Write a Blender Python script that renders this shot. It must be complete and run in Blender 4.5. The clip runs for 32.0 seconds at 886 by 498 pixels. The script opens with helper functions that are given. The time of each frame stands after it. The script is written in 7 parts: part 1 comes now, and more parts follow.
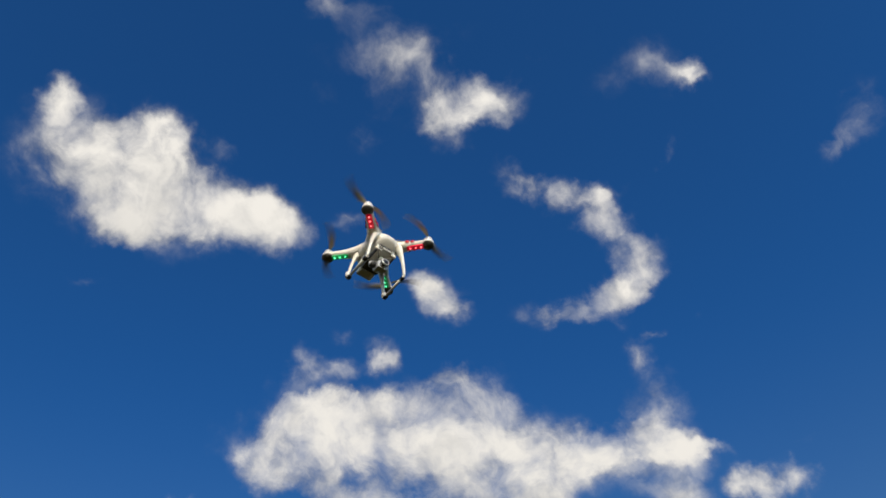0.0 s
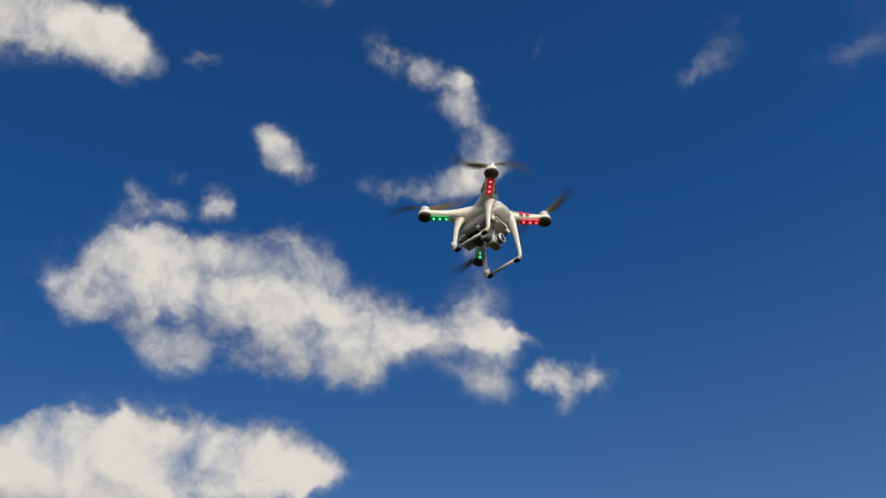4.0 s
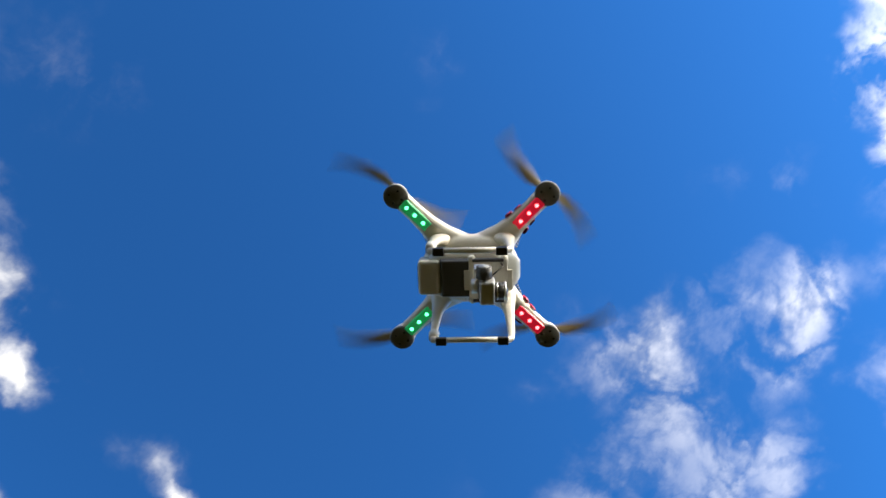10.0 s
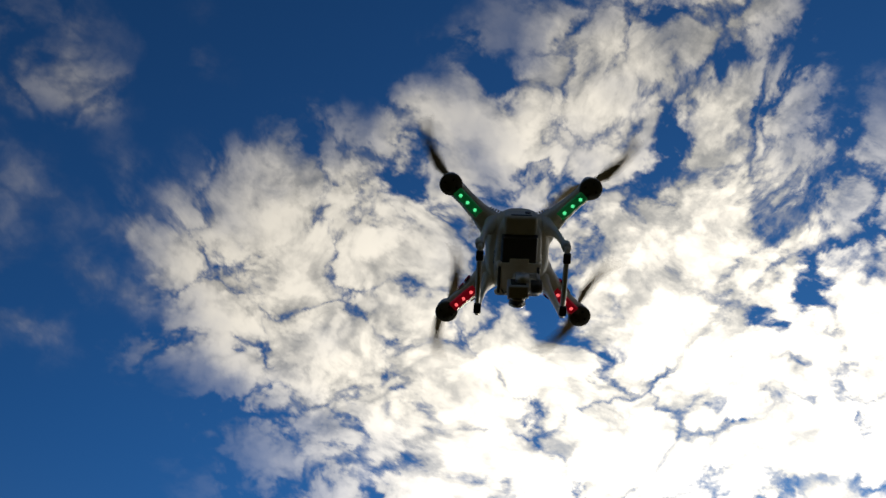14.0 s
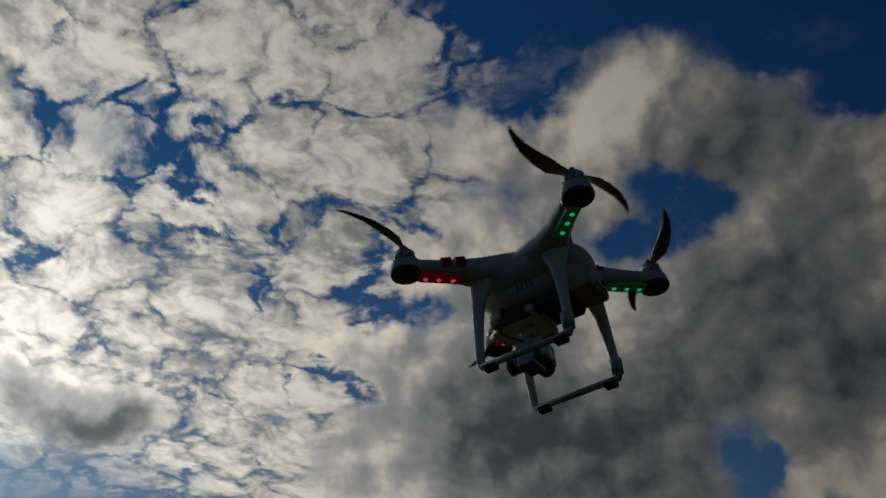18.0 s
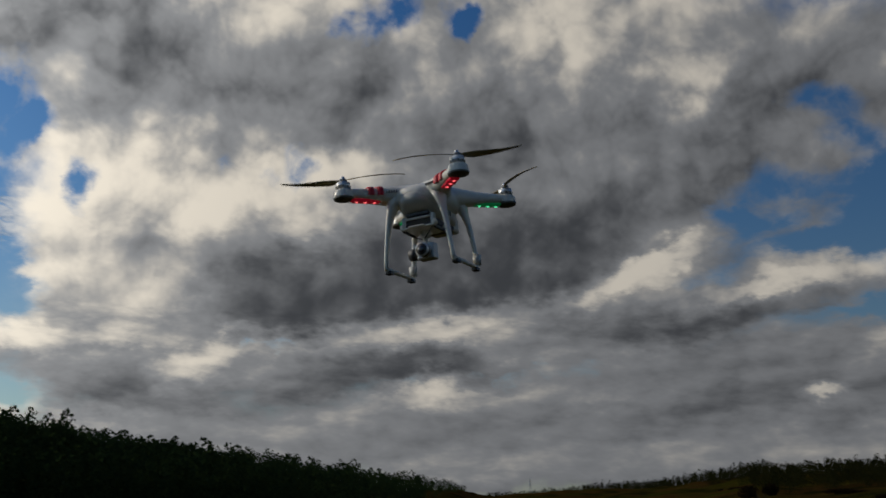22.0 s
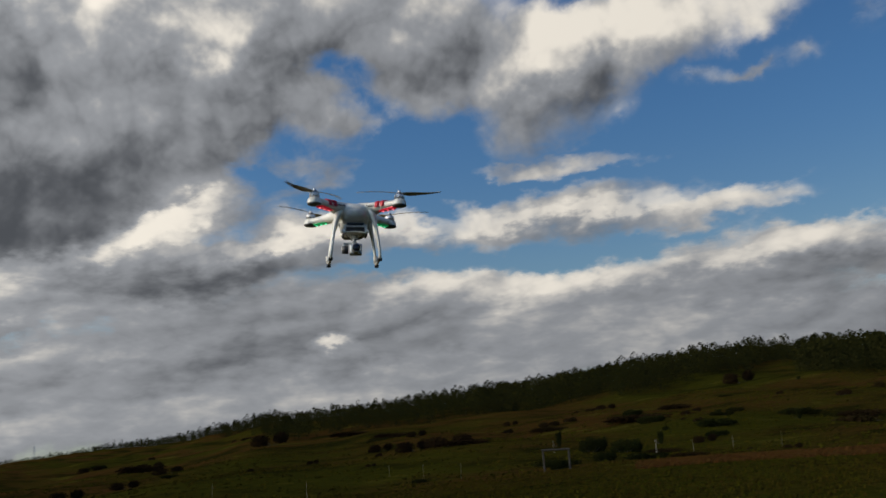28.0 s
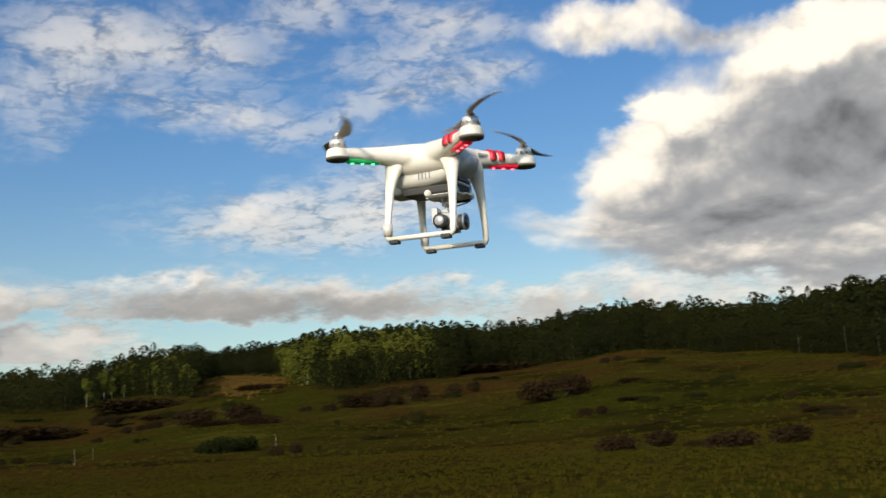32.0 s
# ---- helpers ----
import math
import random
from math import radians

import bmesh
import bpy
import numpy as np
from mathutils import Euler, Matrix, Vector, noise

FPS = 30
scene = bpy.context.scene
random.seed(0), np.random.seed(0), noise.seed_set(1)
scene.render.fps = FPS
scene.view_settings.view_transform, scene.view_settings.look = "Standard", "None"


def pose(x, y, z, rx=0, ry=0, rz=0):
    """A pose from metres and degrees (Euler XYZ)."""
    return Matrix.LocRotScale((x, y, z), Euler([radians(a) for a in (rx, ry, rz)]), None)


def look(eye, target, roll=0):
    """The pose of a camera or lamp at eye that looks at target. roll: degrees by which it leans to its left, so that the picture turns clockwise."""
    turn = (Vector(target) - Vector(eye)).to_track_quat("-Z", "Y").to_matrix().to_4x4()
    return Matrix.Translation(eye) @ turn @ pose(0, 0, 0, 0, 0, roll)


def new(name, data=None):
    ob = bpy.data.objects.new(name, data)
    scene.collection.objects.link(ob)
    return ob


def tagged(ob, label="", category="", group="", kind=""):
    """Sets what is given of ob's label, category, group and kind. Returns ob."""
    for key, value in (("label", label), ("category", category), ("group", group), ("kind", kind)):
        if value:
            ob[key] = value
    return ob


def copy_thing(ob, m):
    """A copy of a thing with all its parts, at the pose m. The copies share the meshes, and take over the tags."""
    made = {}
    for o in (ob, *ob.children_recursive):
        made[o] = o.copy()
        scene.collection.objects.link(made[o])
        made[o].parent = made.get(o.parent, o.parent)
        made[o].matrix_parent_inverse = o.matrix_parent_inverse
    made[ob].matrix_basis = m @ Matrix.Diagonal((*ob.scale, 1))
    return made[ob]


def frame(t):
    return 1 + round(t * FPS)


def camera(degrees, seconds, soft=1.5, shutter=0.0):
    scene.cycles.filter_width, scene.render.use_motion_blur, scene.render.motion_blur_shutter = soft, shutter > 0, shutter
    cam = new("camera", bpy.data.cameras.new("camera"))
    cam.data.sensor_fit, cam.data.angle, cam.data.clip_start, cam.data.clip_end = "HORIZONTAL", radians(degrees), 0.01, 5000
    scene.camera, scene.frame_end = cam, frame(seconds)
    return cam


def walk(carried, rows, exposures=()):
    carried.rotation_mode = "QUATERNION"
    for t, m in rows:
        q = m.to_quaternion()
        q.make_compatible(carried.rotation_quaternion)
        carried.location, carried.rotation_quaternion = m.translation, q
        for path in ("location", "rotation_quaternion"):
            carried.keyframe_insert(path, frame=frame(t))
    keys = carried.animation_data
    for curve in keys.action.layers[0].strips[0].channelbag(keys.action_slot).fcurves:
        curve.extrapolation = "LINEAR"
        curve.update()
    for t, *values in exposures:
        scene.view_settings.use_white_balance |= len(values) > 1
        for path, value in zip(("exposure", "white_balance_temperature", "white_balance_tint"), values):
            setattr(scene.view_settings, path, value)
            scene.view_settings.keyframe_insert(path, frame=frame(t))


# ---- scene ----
CLIP = 32.0
EYE = 1.6
cam = camera(47.85, CLIP, 1.5, 0.22)
# seconds, and the turn of the camera about x, y and z in degrees; it is held in one place
PATH = [
    (0, 139.74, 4.94, -57.39),
    (0.5, 138.25, 4.43, -60.65),
    (1, 137.25, 4.20, -63.01),
    (1.5, 132.94, 4.75, -62.36),
    (2, 131.18, 5.41, -63.03),
    (2.5, 132.07, 4.97, -63.55),
    (3, 132.17, 4.61, -63.70),
    (3.5, 131.39, 4.37, -65.10),
    (4, 131.22, 4.66, -70.51),
    (4.5, 132.08, 2.70, -74.59),
    (6.5, 133.95, 1.95, -79.83),
    (7, 138.54, 4.06, -82.11),
    (7.5, 139.22, 4.26, -84.20),
    (8, 143.12, 1.89, -88.37),
    (8.5, 146.18, 2.93, -95.49),
    (9, 148.74, 3.33, -101.16),
    (9.5, 155.29, 1.11, -106.30),
    (10, 160.42, 2.86, -110.43),
    (10.5, 162.35, 4.34, -122.25),
    (11, 161.94, 2.65, -138.71),
    (11.5, 162.16, -0.45, -149.37),
    (12, 162.77, -0.50, -159.83),
    (12.5, 161.70, -0.57, -170.54),
    (13, 158.40, -2.42, 176.50),
    (13.5, 152.54, -2.36, 165.27),
    (15.5, 138.32, -0.77, 140.43),
    (16, 134.32, 1.35, 133.11),
    (16.5, 132.20, 1.82, 127.37),
    (17, 129.90, 0.90, 120.99),
    (17.5, 127.60, 3.64, 111.51),
    (18, 124.95, 2.17, 100.54),
    (18.5, 121.06, 1.27, 92.75),
    (19, 118.24, 0.52, 86.18),
    (19.5, 111.62, 0.96, 81.37),
    (20, 111.75, -1.41, 76.44),
    (20.5, 110.91, -1.58, 75.75),
    (21, 108.09, 0.80, 67.34),
    (21.5, 107.53, -0.42, 62.17),
    (22, 105.42, -0.45, 56.45),
    (22.5, 105.14, 1.32, 51.69),
    (23, 105.76, -0.06, 49.55),
    (23.5, 104.87, -0.74, 53.76),
    (24, 105.23, 0.59, 52.77),
    (24.5, 104.93, -0.46, 52.28),
    (26.5, 102.37, 2.47, 48.92),
    (27, 101.01, 1.68, 40.19),
    (27.5, 99.72, 3.50, 34.36),
    (28, 101.91, 4.58, 29.83),
    (28.5, 101.42, 1.64, 23.23),
    (29, 98.30, 1.58, 14.69),
    (29.5, 98.31, 5.00, 6.03),
    (30, 98.87, 3.49, 0.54),
    (30.5, 99.97, 2.92, -7.00),
    (31, 98.38, 4.00, -13.36),
    (31.5, 99.35, 2.59, -17.23),
    (32, 100.28, 3.71, -24.21),
]
# seconds, exposure in stops, white balance in kelvin and tint
EXPOSURES = [(0, -0.2, 6500, 10), (2, 0.0, 6500, 10), (3, -0.35, 6500, 10), (4, -0.45, 6500, 10), (7, 0.15, 6500, 10), (9, 0.4, 6450, 10), (10, 0.7, 6450, 10), (11, 0.2, 7250, 10), (12, -0.3, 7250, 10), (13, -0.8, 7000, 10), (16, -3.1, 6400, 10), (17, -3.25, 6375, 10), (18, -3.5, 6350, 10), (19, -2.55, 6341, 10), (20, -2.25, 6333, 10), (21, -2.0, 6325, 10), (22, -1.55, 6316, 10), (24, -1.25, 6300, 10), (26, -1.4, 6275, 10), (27, -1.35, 6262, 10), (28, -0.72, 6250, 10), (30, -0.2, 6500, 10), (32, -0.1, 6650, 10)]
walk(cam, [(t, pose(0, 0, EYE, rx, ry, rz)) for t, rx, ry, rz in PATH], EXPOSURES)

# ---- sun and sky ----
SUN_AZ, SUN_EL = -135.0, 22.0


def toward(az, el):
    """The unit vector for an azimuth (clockwise from +y) and an elevation in degrees."""
    a, e = radians(az), radians(el)
    return Vector((math.sin(a) * math.cos(e), math.cos(a) * math.cos(e), math.sin(e)))


SUN_DIR = toward(SUN_AZ, SUN_EL)
sun_data = bpy.data.lights.new("sun", "SUN")
sun_data.energy, sun_data.angle, sun_data.color = 3.0, radians(0.55), (1.0, 0.86, 0.68)
sun = new("sun", sun_data)
sun.matrix_world = look(SUN_DIR * 400, (0, 0, 0))

world = bpy.data.worlds.new("sky")
scene.world = world
world.use_nodes = True
wt = world.node_tree
wt.nodes.clear()


def wire(nt, kind, ins=()):
    """Adds a node; ins: (input, value or socket). Returns it."""
    n = nt.nodes.new(kind)
    for key, v in ins:
        if isinstance(v, bpy.types.NodeSocket):
            nt.links.new(v, n.inputs[key])
        else:
            n.inputs[key].default_value = v
    return n


def calc(nt, op, a, b=0.0, c=0.0, clamp=False):
    n = wire(nt, "ShaderNodeMath", [(0, a), (1, b), (2, c)])
    n.operation, n.use_clamp = op, clamp
    return n.outputs[0]


def vcalc(nt, op, a, b=(0, 0, 0)):
    n = wire(nt, "ShaderNodeVectorMath", [(0, a), (1, b)])
    n.operation = op
    return n.outputs["Value"] if op in ("DOT_PRODUCT", "LENGTH") else n.outputs[0]


def vscale(nt, a, s):
    n = wire(nt, "ShaderNodeVectorMath", [(0, a), (3, s)])
    n.operation = "SCALE"
    return n.outputs[0]


def fbm(nt, vec, scale, detail=6.0, rough=0.55, dist=0.0):
    return wire(nt, "ShaderNodeTexNoise", [("Vector", vec), ("Scale", scale), ("Detail", detail), ("Roughness", rough), ("Distortion", dist)])


def ramp(nt, v, a, b, lo=0.0, hi=1.0):
    n = wire(nt, "ShaderNodeMapRange", [("Value", v), (1, a), (2, b), (3, lo), (4, hi)])
    n.interpolation_type = "SMOOTHSTEP"
    return n.outputs[0]


def mix(nt, f, a, b, blend="MIX"):
    n = nt.nodes.new("ShaderNodeMix")
    n.data_type, n.blend_type = "RGBA", blend
    for k, v in ((0, f), (6, a), (7, b)):
        if isinstance(v, bpy.types.NodeSocket):
            nt.links.new(v, n.inputs[k])
        else:
            n.inputs[k].default_value = v if k == 0 else (*v, 1)[:4]
    return n.outputs[2]


# Banks of cloud, each an ellipse on the sky: azimuth, elevation, width, height and tilt in degrees, and how dense it is (shade below 0: a sunlit part).
BANKS = {"cumulus": [], "tower": [], "ripple": [], "shade": [], "gap": []}


def bank(kind, az, el, w, h, tilt, dense):
    BANKS[kind].append((az, el, w, h, tilt, dense))


bank("ripple", 118.2, 48.9, 3.9, 5.5, -32, 0.52)
bank("ripple", 133.2, 65.4, 2.6, 2.6, -31, 0.22)
bank("ripple", 141.7, 63.2, 5.5, 4.7, -39, 0.37)
bank("ripple", 146.8, 63.2, 3.7, 3.7, -44, 0.32)
bank("ripple", 137.4, 61.3, 5.2, 3.9, -34, 0.37)
bank("ripple", 142.6, 59.8, 5.5, 3.8, -39, 0.47)
bank("ripple", 138.4, 58.7, 6.4, 3.4, -34, 0.37)
bank("ripple", 126.1, 61.7, 4.0, 1.3, -24, 0.22)
bank("ripple", 154.5, 59.3, 5.1, 5.1, -50, 0.67)
bank("ripple", 157.9, 57.9, 3.1, 4.6, -53, 0.62)
bank("ripple", 150.9, 55.7, 4.0, 3.6, -46, 0.57)
bank("ripple", 144.4, 54.3, 3.3, 2.5, -39, 0.37)
bank("ripple", 147.0, 52.2, 3.6, 2.8, -41, 0.67)
bank("ripple", 140.3, 56.5, 4.6, 3.4, -36, 0.47)
bank("ripple", 135.5, 55.6, 6.4, 3.9, -31, 0.47)
bank("ripple", 141.6, 52.5, 4.5, 3.7, -36, 0.62)
bank("ripple", 138.1, 51.4, 4.6, 3.8, -32, 0.52)
bank("ripple", 145.1, 50.5, 2.4, 2.4, -38, 0.62)
bank("ripple", 131.1, 54.9, 4.8, 3.5, -27, 0.42)
bank("ripple", 126.0, 55.2, 3.1, 3.1, -23, 0.31)
bank("ripple", 126.9, 53.2, 6.6, 3.5, -23, 0.37)
bank("ripple", 123.5, 52.3, 4.4, 3.5, -20, 0.34)
bank("ripple", 131.0, 52.1, 4.7, 3.0, -26, 0.52)
bank("ripple", 130.4, 49.9, 6.0, 3.4, -25, 0.72)
bank("ripple", 133.9, 48.0, 5.4, 3.3, -28, 0.72)
bank("ripple", 131.3, 47.2, 6.7, 3.8, -25, 0.87)
bank("ripple", 135.1, 46.5, 3.7, 2.9, -28, 0.62)
bank("ripple", 133.2, 44.2, 4.1, 3.7, -26, 0.92)
bank("ripple", 138.6, 47.6, 4.5, 2.4, -32, 0.52)
bank("ripple", 140.2, 45.9, 2.8, 3.2, -32, 0.57)
bank("ripple", 122.0, 48.7, 5.7, 5.2, -18, 0.87)
bank("ripple", 123.6, 46.3, 4.7, 4.3, -19, 0.82)
bank("ripple", 119.2, 46.0, 4.8, 4.8, -15, 0.77)
bank("ripple", 121.8, 43.9, 5.5, 3.8, -17, 0.82)
bank("ripple", 136.2, 41.8, 3.5, 5.5, -27, 0.72)
bank("ripple", 133.3, 40.3, 5.5, 3.5, -25, 0.72)
bank("ripple", 128.7, 41.5, 4.5, 2.8, -22, 0.62)
bank("cumulus", 118.2, 54.7, 4.5, 6.3, -16, 0.12)
bank("cumulus", 125.8, 81.1, 1.9, 2.2, 12, 0.21)
bank("cumulus", 120.2, 78.5, 2.2, 1.3, 38, 0.12)
bank("ripple", -155.2, 71.2, 3.6, 3.3, -65, 0.5)
bank("ripple", -159.8, 68.9, 3.0, 2.7, -60, 0.6)
bank("ripple", -166.3, 69.1, 2.1, 1.5, -54, 0.35)
bank("ripple", -146.1, 69.9, 3.5, 2.3, -75, 0.6)
bank("ripple", -142.7, 65.9, 5.6, 2.0, -78, 0.8)
bank("ripple", -149.7, 66.3, 3.5, 2.6, -70, 0.8)
bank("ripple", -150.2, 63.5, 3.7, 4.0, -69, 1)
bank("ripple", -157.8, 65.6, 4.4, 2.4, -62, 0.8)
bank("ripple", -166.2, 65.4, 3.3, 3.3, -53, 0.8)
bank("ripple", -161.5, 62.9, 5.9, 3.5, -58, 1.1)
bank("ripple", -162.0, 60.0, 2.9, 4.3, -56, 1.1)
bank("ripple", -167.9, 62.9, 3.3, 2.1, -51, 0.8)
bank("ripple", -174.5, 62.5, 5.5, 3.3, -44, 0.9)
bank("ripple", -170.6, 58.8, 5.8, 4.7, -47, 1.1)
bank("ripple", 178.6, 62.0, 4.0, 3.4, -37, 0.7)
bank("ripple", 180.0, 59.1, 5.4, 3.6, -38, 0.9)
bank("ripple", -174.3, 55.7, 4.3, 4.3, -43, 1.1)
bank("ripple", 174.2, 57.5, 5.1, 3.6, -32, 0.8)
bank("ripple", 179.0, 53.5, 6.9, 5.7, -36, 1.1)
bank("ripple", 173.8, 54.1, 4.7, 2.9, -31, 0.8)
bank("ripple", 165.5, 55.9, 4.2, 2.1, -24, 0.5)
bank("ripple", 169.8, 53.7, 3.5, 1.2, -27, 0.6)
bank("gap", -154.4, 67.7, 1.8, 1.8, -66, 0.5)
bank("gap", -167.5, 61.2, 2.1, 1.2, -51, 0.5)
bank("gap", -145.7, 66.0, 1.7, 0.9, -75, 0.4)
bank("cumulus", 142.9, 62.9, 3.5, 4.1, -5, 0.18)
bank("cumulus", 139.2, 60.2, 3.1, 2.8, -2, 0.18)
bank("cumulus", 161.5, 65.9, 3.2, 3.2, -22, 0.18)
bank("cumulus", 165.7, 62.7, 2.8, 3.5, -76, 0.4)
bank("cumulus", 156.7, 59.0, 5.3, 3.1, -17, 0.4)
bank("cumulus", 126.0, 61.6, 1.9, 0.9, -15, 0.18)
bank("cumulus", 131.4, 64.1, 3.5, 1.9, 5, 0.13)
bank("cumulus", 157.3, 63.9, 2.5, 2.5, -18, 0.12)
bank("cumulus", 141.2, 60.7, 8.0, 4.8, 51, 0.05)
bank("cumulus", 153.1, 53.6, 6.5, 6.1, 37, 0.25)
bank("cumulus", 156.9, 51.9, 4.9, 3.3, 33, 0.25)
bank("cumulus", 160.9, 52.3, 2.9, 2.9, 29, 0.3)
bank("cumulus", 169.5, 54.1, 6.1, 3.5, 22, 0.6)
bank("cumulus", 165.9, 56.3, 4.8, 2.6, 26, 0.2)
bank("cumulus", 157.7, 48.0, 5.2, 3.2, 31, 0.4)
bank("cumulus", 162.1, 47.6, 6.9, 4.9, 27, 0.5)
bank("cumulus", 169.4, 50.4, 4.3, 2.6, 21, 0.45)
bank("cumulus", 174.3, 50.8, 3.0, 3.5, 18, 0.5)
bank("cumulus", 162.4, 44.4, 7.9, 3.2, 26, 0.35)
bank("cumulus", 168.5, 46.6, 3.3, 2.1, 21, 0.25)
bank("ripple", -149.6, 71.3, 3.8, 3.8, -14, 0.4)
bank("ripple", -131.1, 71.9, 4.5, 2.4, -32, 0.5)
bank("ripple", -137.9, 68.6, 4.0, 3.1, -25, 0.7)
bank("ripple", -133.3, 65.9, 4.9, 3.4, -29, 0.85)
bank("ripple", -120.4, 69.1, 4.1, 3.5, -42, 0.65)
bank("ripple", -124.2, 66.8, 2.7, 2.4, -38, 0.55)
bank("ripple", -152.9, 65.4, 5.4, 3.5, -10, 0.7)
bank("ripple", -140.9, 64.0, 4.7, 2.8, -21, 0.7)
bank("ripple", -167.4, 63.9, 5.5, 3.2, 3, 0.7)
bank("ripple", 176.0, 59.8, 3.5, 1.9, 17, 0.3)
bank("ripple", -178.4, 59.2, 5.8, 3.2, 13, 0.6)
bank("ripple", -171.0, 60.5, 4.9, 2.9, 6, 0.75)
bank("ripple", -148.0, 62.0, 6.3, 3.2, -14, 0.9)
bank("ripple", -174.9, 56.3, 6.4, 3.5, 9, 0.75)
bank("ripple", -178.4, 53.3, 6.3, 3.2, 12, 0.65)
bank("ripple", -178.9, 50.4, 6.2, 2.8, 12, 0.7)
bank("ripple", 176.2, 48.0, 5.5, 2.1, 16, 0.6)
bank("ripple", -163.2, 56.8, 8.0, 4.8, -0, 0.9)
bank("ripple", -167.5, 52.9, 7.9, 4.4, 3, 0.9)
bank("ripple", -169.2, 49.4, 7.8, 2.8, 5, 0.8)
bank("ripple", -157.3, 51.2, 9.4, 5.0, -5, 1)
bank("ripple", -144.3, 57.2, 9.3, 5.6, -17, 1.1)
bank("ripple", -134.4, 58.2, 7.5, 4.8, -26, 0.9)
bank("ripple", -143.7, 53.2, 9.1, 6.1, -16, 1.1)
bank("ripple", -133.4, 52.8, 8.8, 7.3, -25, 1.1)
bank("ripple", -141.1, 48.9, 11.7, 5.3, -17, 1.2)
bank("ripple", -125.6, 58.7, 5.8, 4.1, -34, 0.8)
bank("ripple", -122.5, 62.4, 3.8, 3.2, -38, 0.6)
bank("ripple", -116.5, 61.9, 2.5, 3.4, -44, 0.5)
bank("ripple", -127.1, 54.9, 3.4, 4.3, -32, 0.9)
bank("ripple", -113.8, 64.8, 2.8, 1.7, -48, 0.3)
bank("gap", -133.2, 62.7, 2.7, 1.8, 3, 0.5)
bank("gap", -156.0, 67.9, 2.2, 1.3, 33, 0.4)
bank("gap", -150.7, 54.5, 1.6, 2.5, -11, 0.6)
bank("gap", -153.2, 57.0, 1.9, 4.4, -9, 0.4)
bank("gap", -130.7, 50.7, 2.0, 1.7, -27, 0.7)
bank("gap", -144.6, 51.0, 2.1, 0.9, 29, 0.7)
bank("gap", -148.6, 59.4, 3.5, 0.8, -13, 0.6)
bank("gap", -136.7, 47.2, 1.4, 0.9, -20, 0.7)
bank("gap", -172.7, 52.3, 1.3, 1.9, 7, 0.4)
bank("gap", -127.8, 61.2, 1.8, 2.7, -33, 0.3)
bank("ripple", -177.9, 53.0, 12.6, 9.4, 32, 0.75)
bank("ripple", -163.3, 55.4, 13.5, 10.1, 20, 0.75)
bank("ripple", -143.5, 56.0, 14.1, 10.6, 3, 0.8)
bank("ripple", -128.6, 58.1, 13.8, 8.6, -10, 0.7)
bank("ripple", -111.7, 52.7, 16.4, 11.5, -23, 0.7)
bank("ripple", -170.1, 45.5, 13.0, 9.8, 23, 0.85)
bank("ripple", -157.0, 46.7, 13.9, 10.4, 13, 0.9)
bank("ripple", -140.5, 48.0, 14.3, 10.7, 1, 0.85)
bank("ripple", -124.0, 46.9, 13.8, 8.6, -12, 0.75)
bank("ripple", -112.1, 43.6, 9.7, 8.1, -20, 0.75)
bank("ripple", -160.0, 36.6, 16.5, 9.9, 13, 0.85)
bank("ripple", -142.5, 39.0, 14.0, 9.8, 2, 0.85)
bank("ripple", -128.7, 35.8, 13.5, 8.4, -6, 0.75)
bank("ripple", -116.5, 33.7, 11.0, 6.3, -13, 0.75)
bank("gap", -167.8, 38.0, 4.1, 1.5, -8, 0.9)
bank("gap", -149.5, 41.8, 2.2, 1.6, 7, 0.9)
bank("gap", -124.4, 51.9, 3.5, 2.2, -12, 0.9)
bank("gap", -130.3, 51.0, 2.9, 1.3, 13, 0.8)
bank("gap", -154.1, 56.6, 1.6, 3.1, -13, 0.7)
bank("gap", -150.1, 59.3, 3.8, 0.8, 9, 0.6)
bank("gap", -117.2, 52.9, 3.4, 1.2, 7, 0.7)
bank("gap", -107.1, 52.7, 1.7, 1.4, -27, 0.7)
bank("gap", -108.5, 57.1, 2.0, 1.5, -27, 0.6)
bank("gap", -121.9, 42.4, 3.4, 1.8, -12, 0.8)
bank("gap", -116.8, 41.5, 3.6, 1.8, -16, 0.8)
bank("gap", -118.3, 38.6, 3.9, 1.8, -14, 0.9)
bank("gap", -113.8, 35.9, 2.3, 1.4, -16, 0.7)
bank("gap", -136.1, 35.4, 5.3, 2.2, -2, 0.9)
bank("gap", -146.6, 36.0, 3.7, 1.9, 4, 0.8)
bank("gap", -156.6, 34.1, 2.4, 1.8, 10, 0.7)
bank("gap", -161.9, 39.7, 1.5, 1.2, 15, 0.6)
bank("gap", -163.1, 34.8, 1.5, 1.8, 14, 0.5)
bank("gap", -164.7, 42.6, 1.2, 0.6, 18, 0.6)
bank("gap", -164.8, 48.5, 2.5, 0.8, 40, 0.6)
bank("gap", -150.6, 54.5, 1.3, 1.6, 9, 0.6)
bank("gap", -126.4, 39.6, 1.9, 2.8, -8, 0.6)
bank("gap", -137.5, 61.7, 3.7, 1.6, -2, 0.5)
bank("gap", -172.6, 56.4, 1.2, 3.5, 28, 0.5)
bank("gap", 177.8, 53.7, 2.5, 1.4, 36, 0.5)
bank("ripple", -162.6, 50.1, 13.4, 11.2, 23, 0.4)
bank("ripple", -146.4, 53.0, 14.4, 12.0, 10, 0.4)
bank("ripple", -127.7, 53.5, 14.7, 12.2, -5, 0.4)
bank("ripple", -110.1, 51.2, 14.1, 11.8, -19, 0.35)
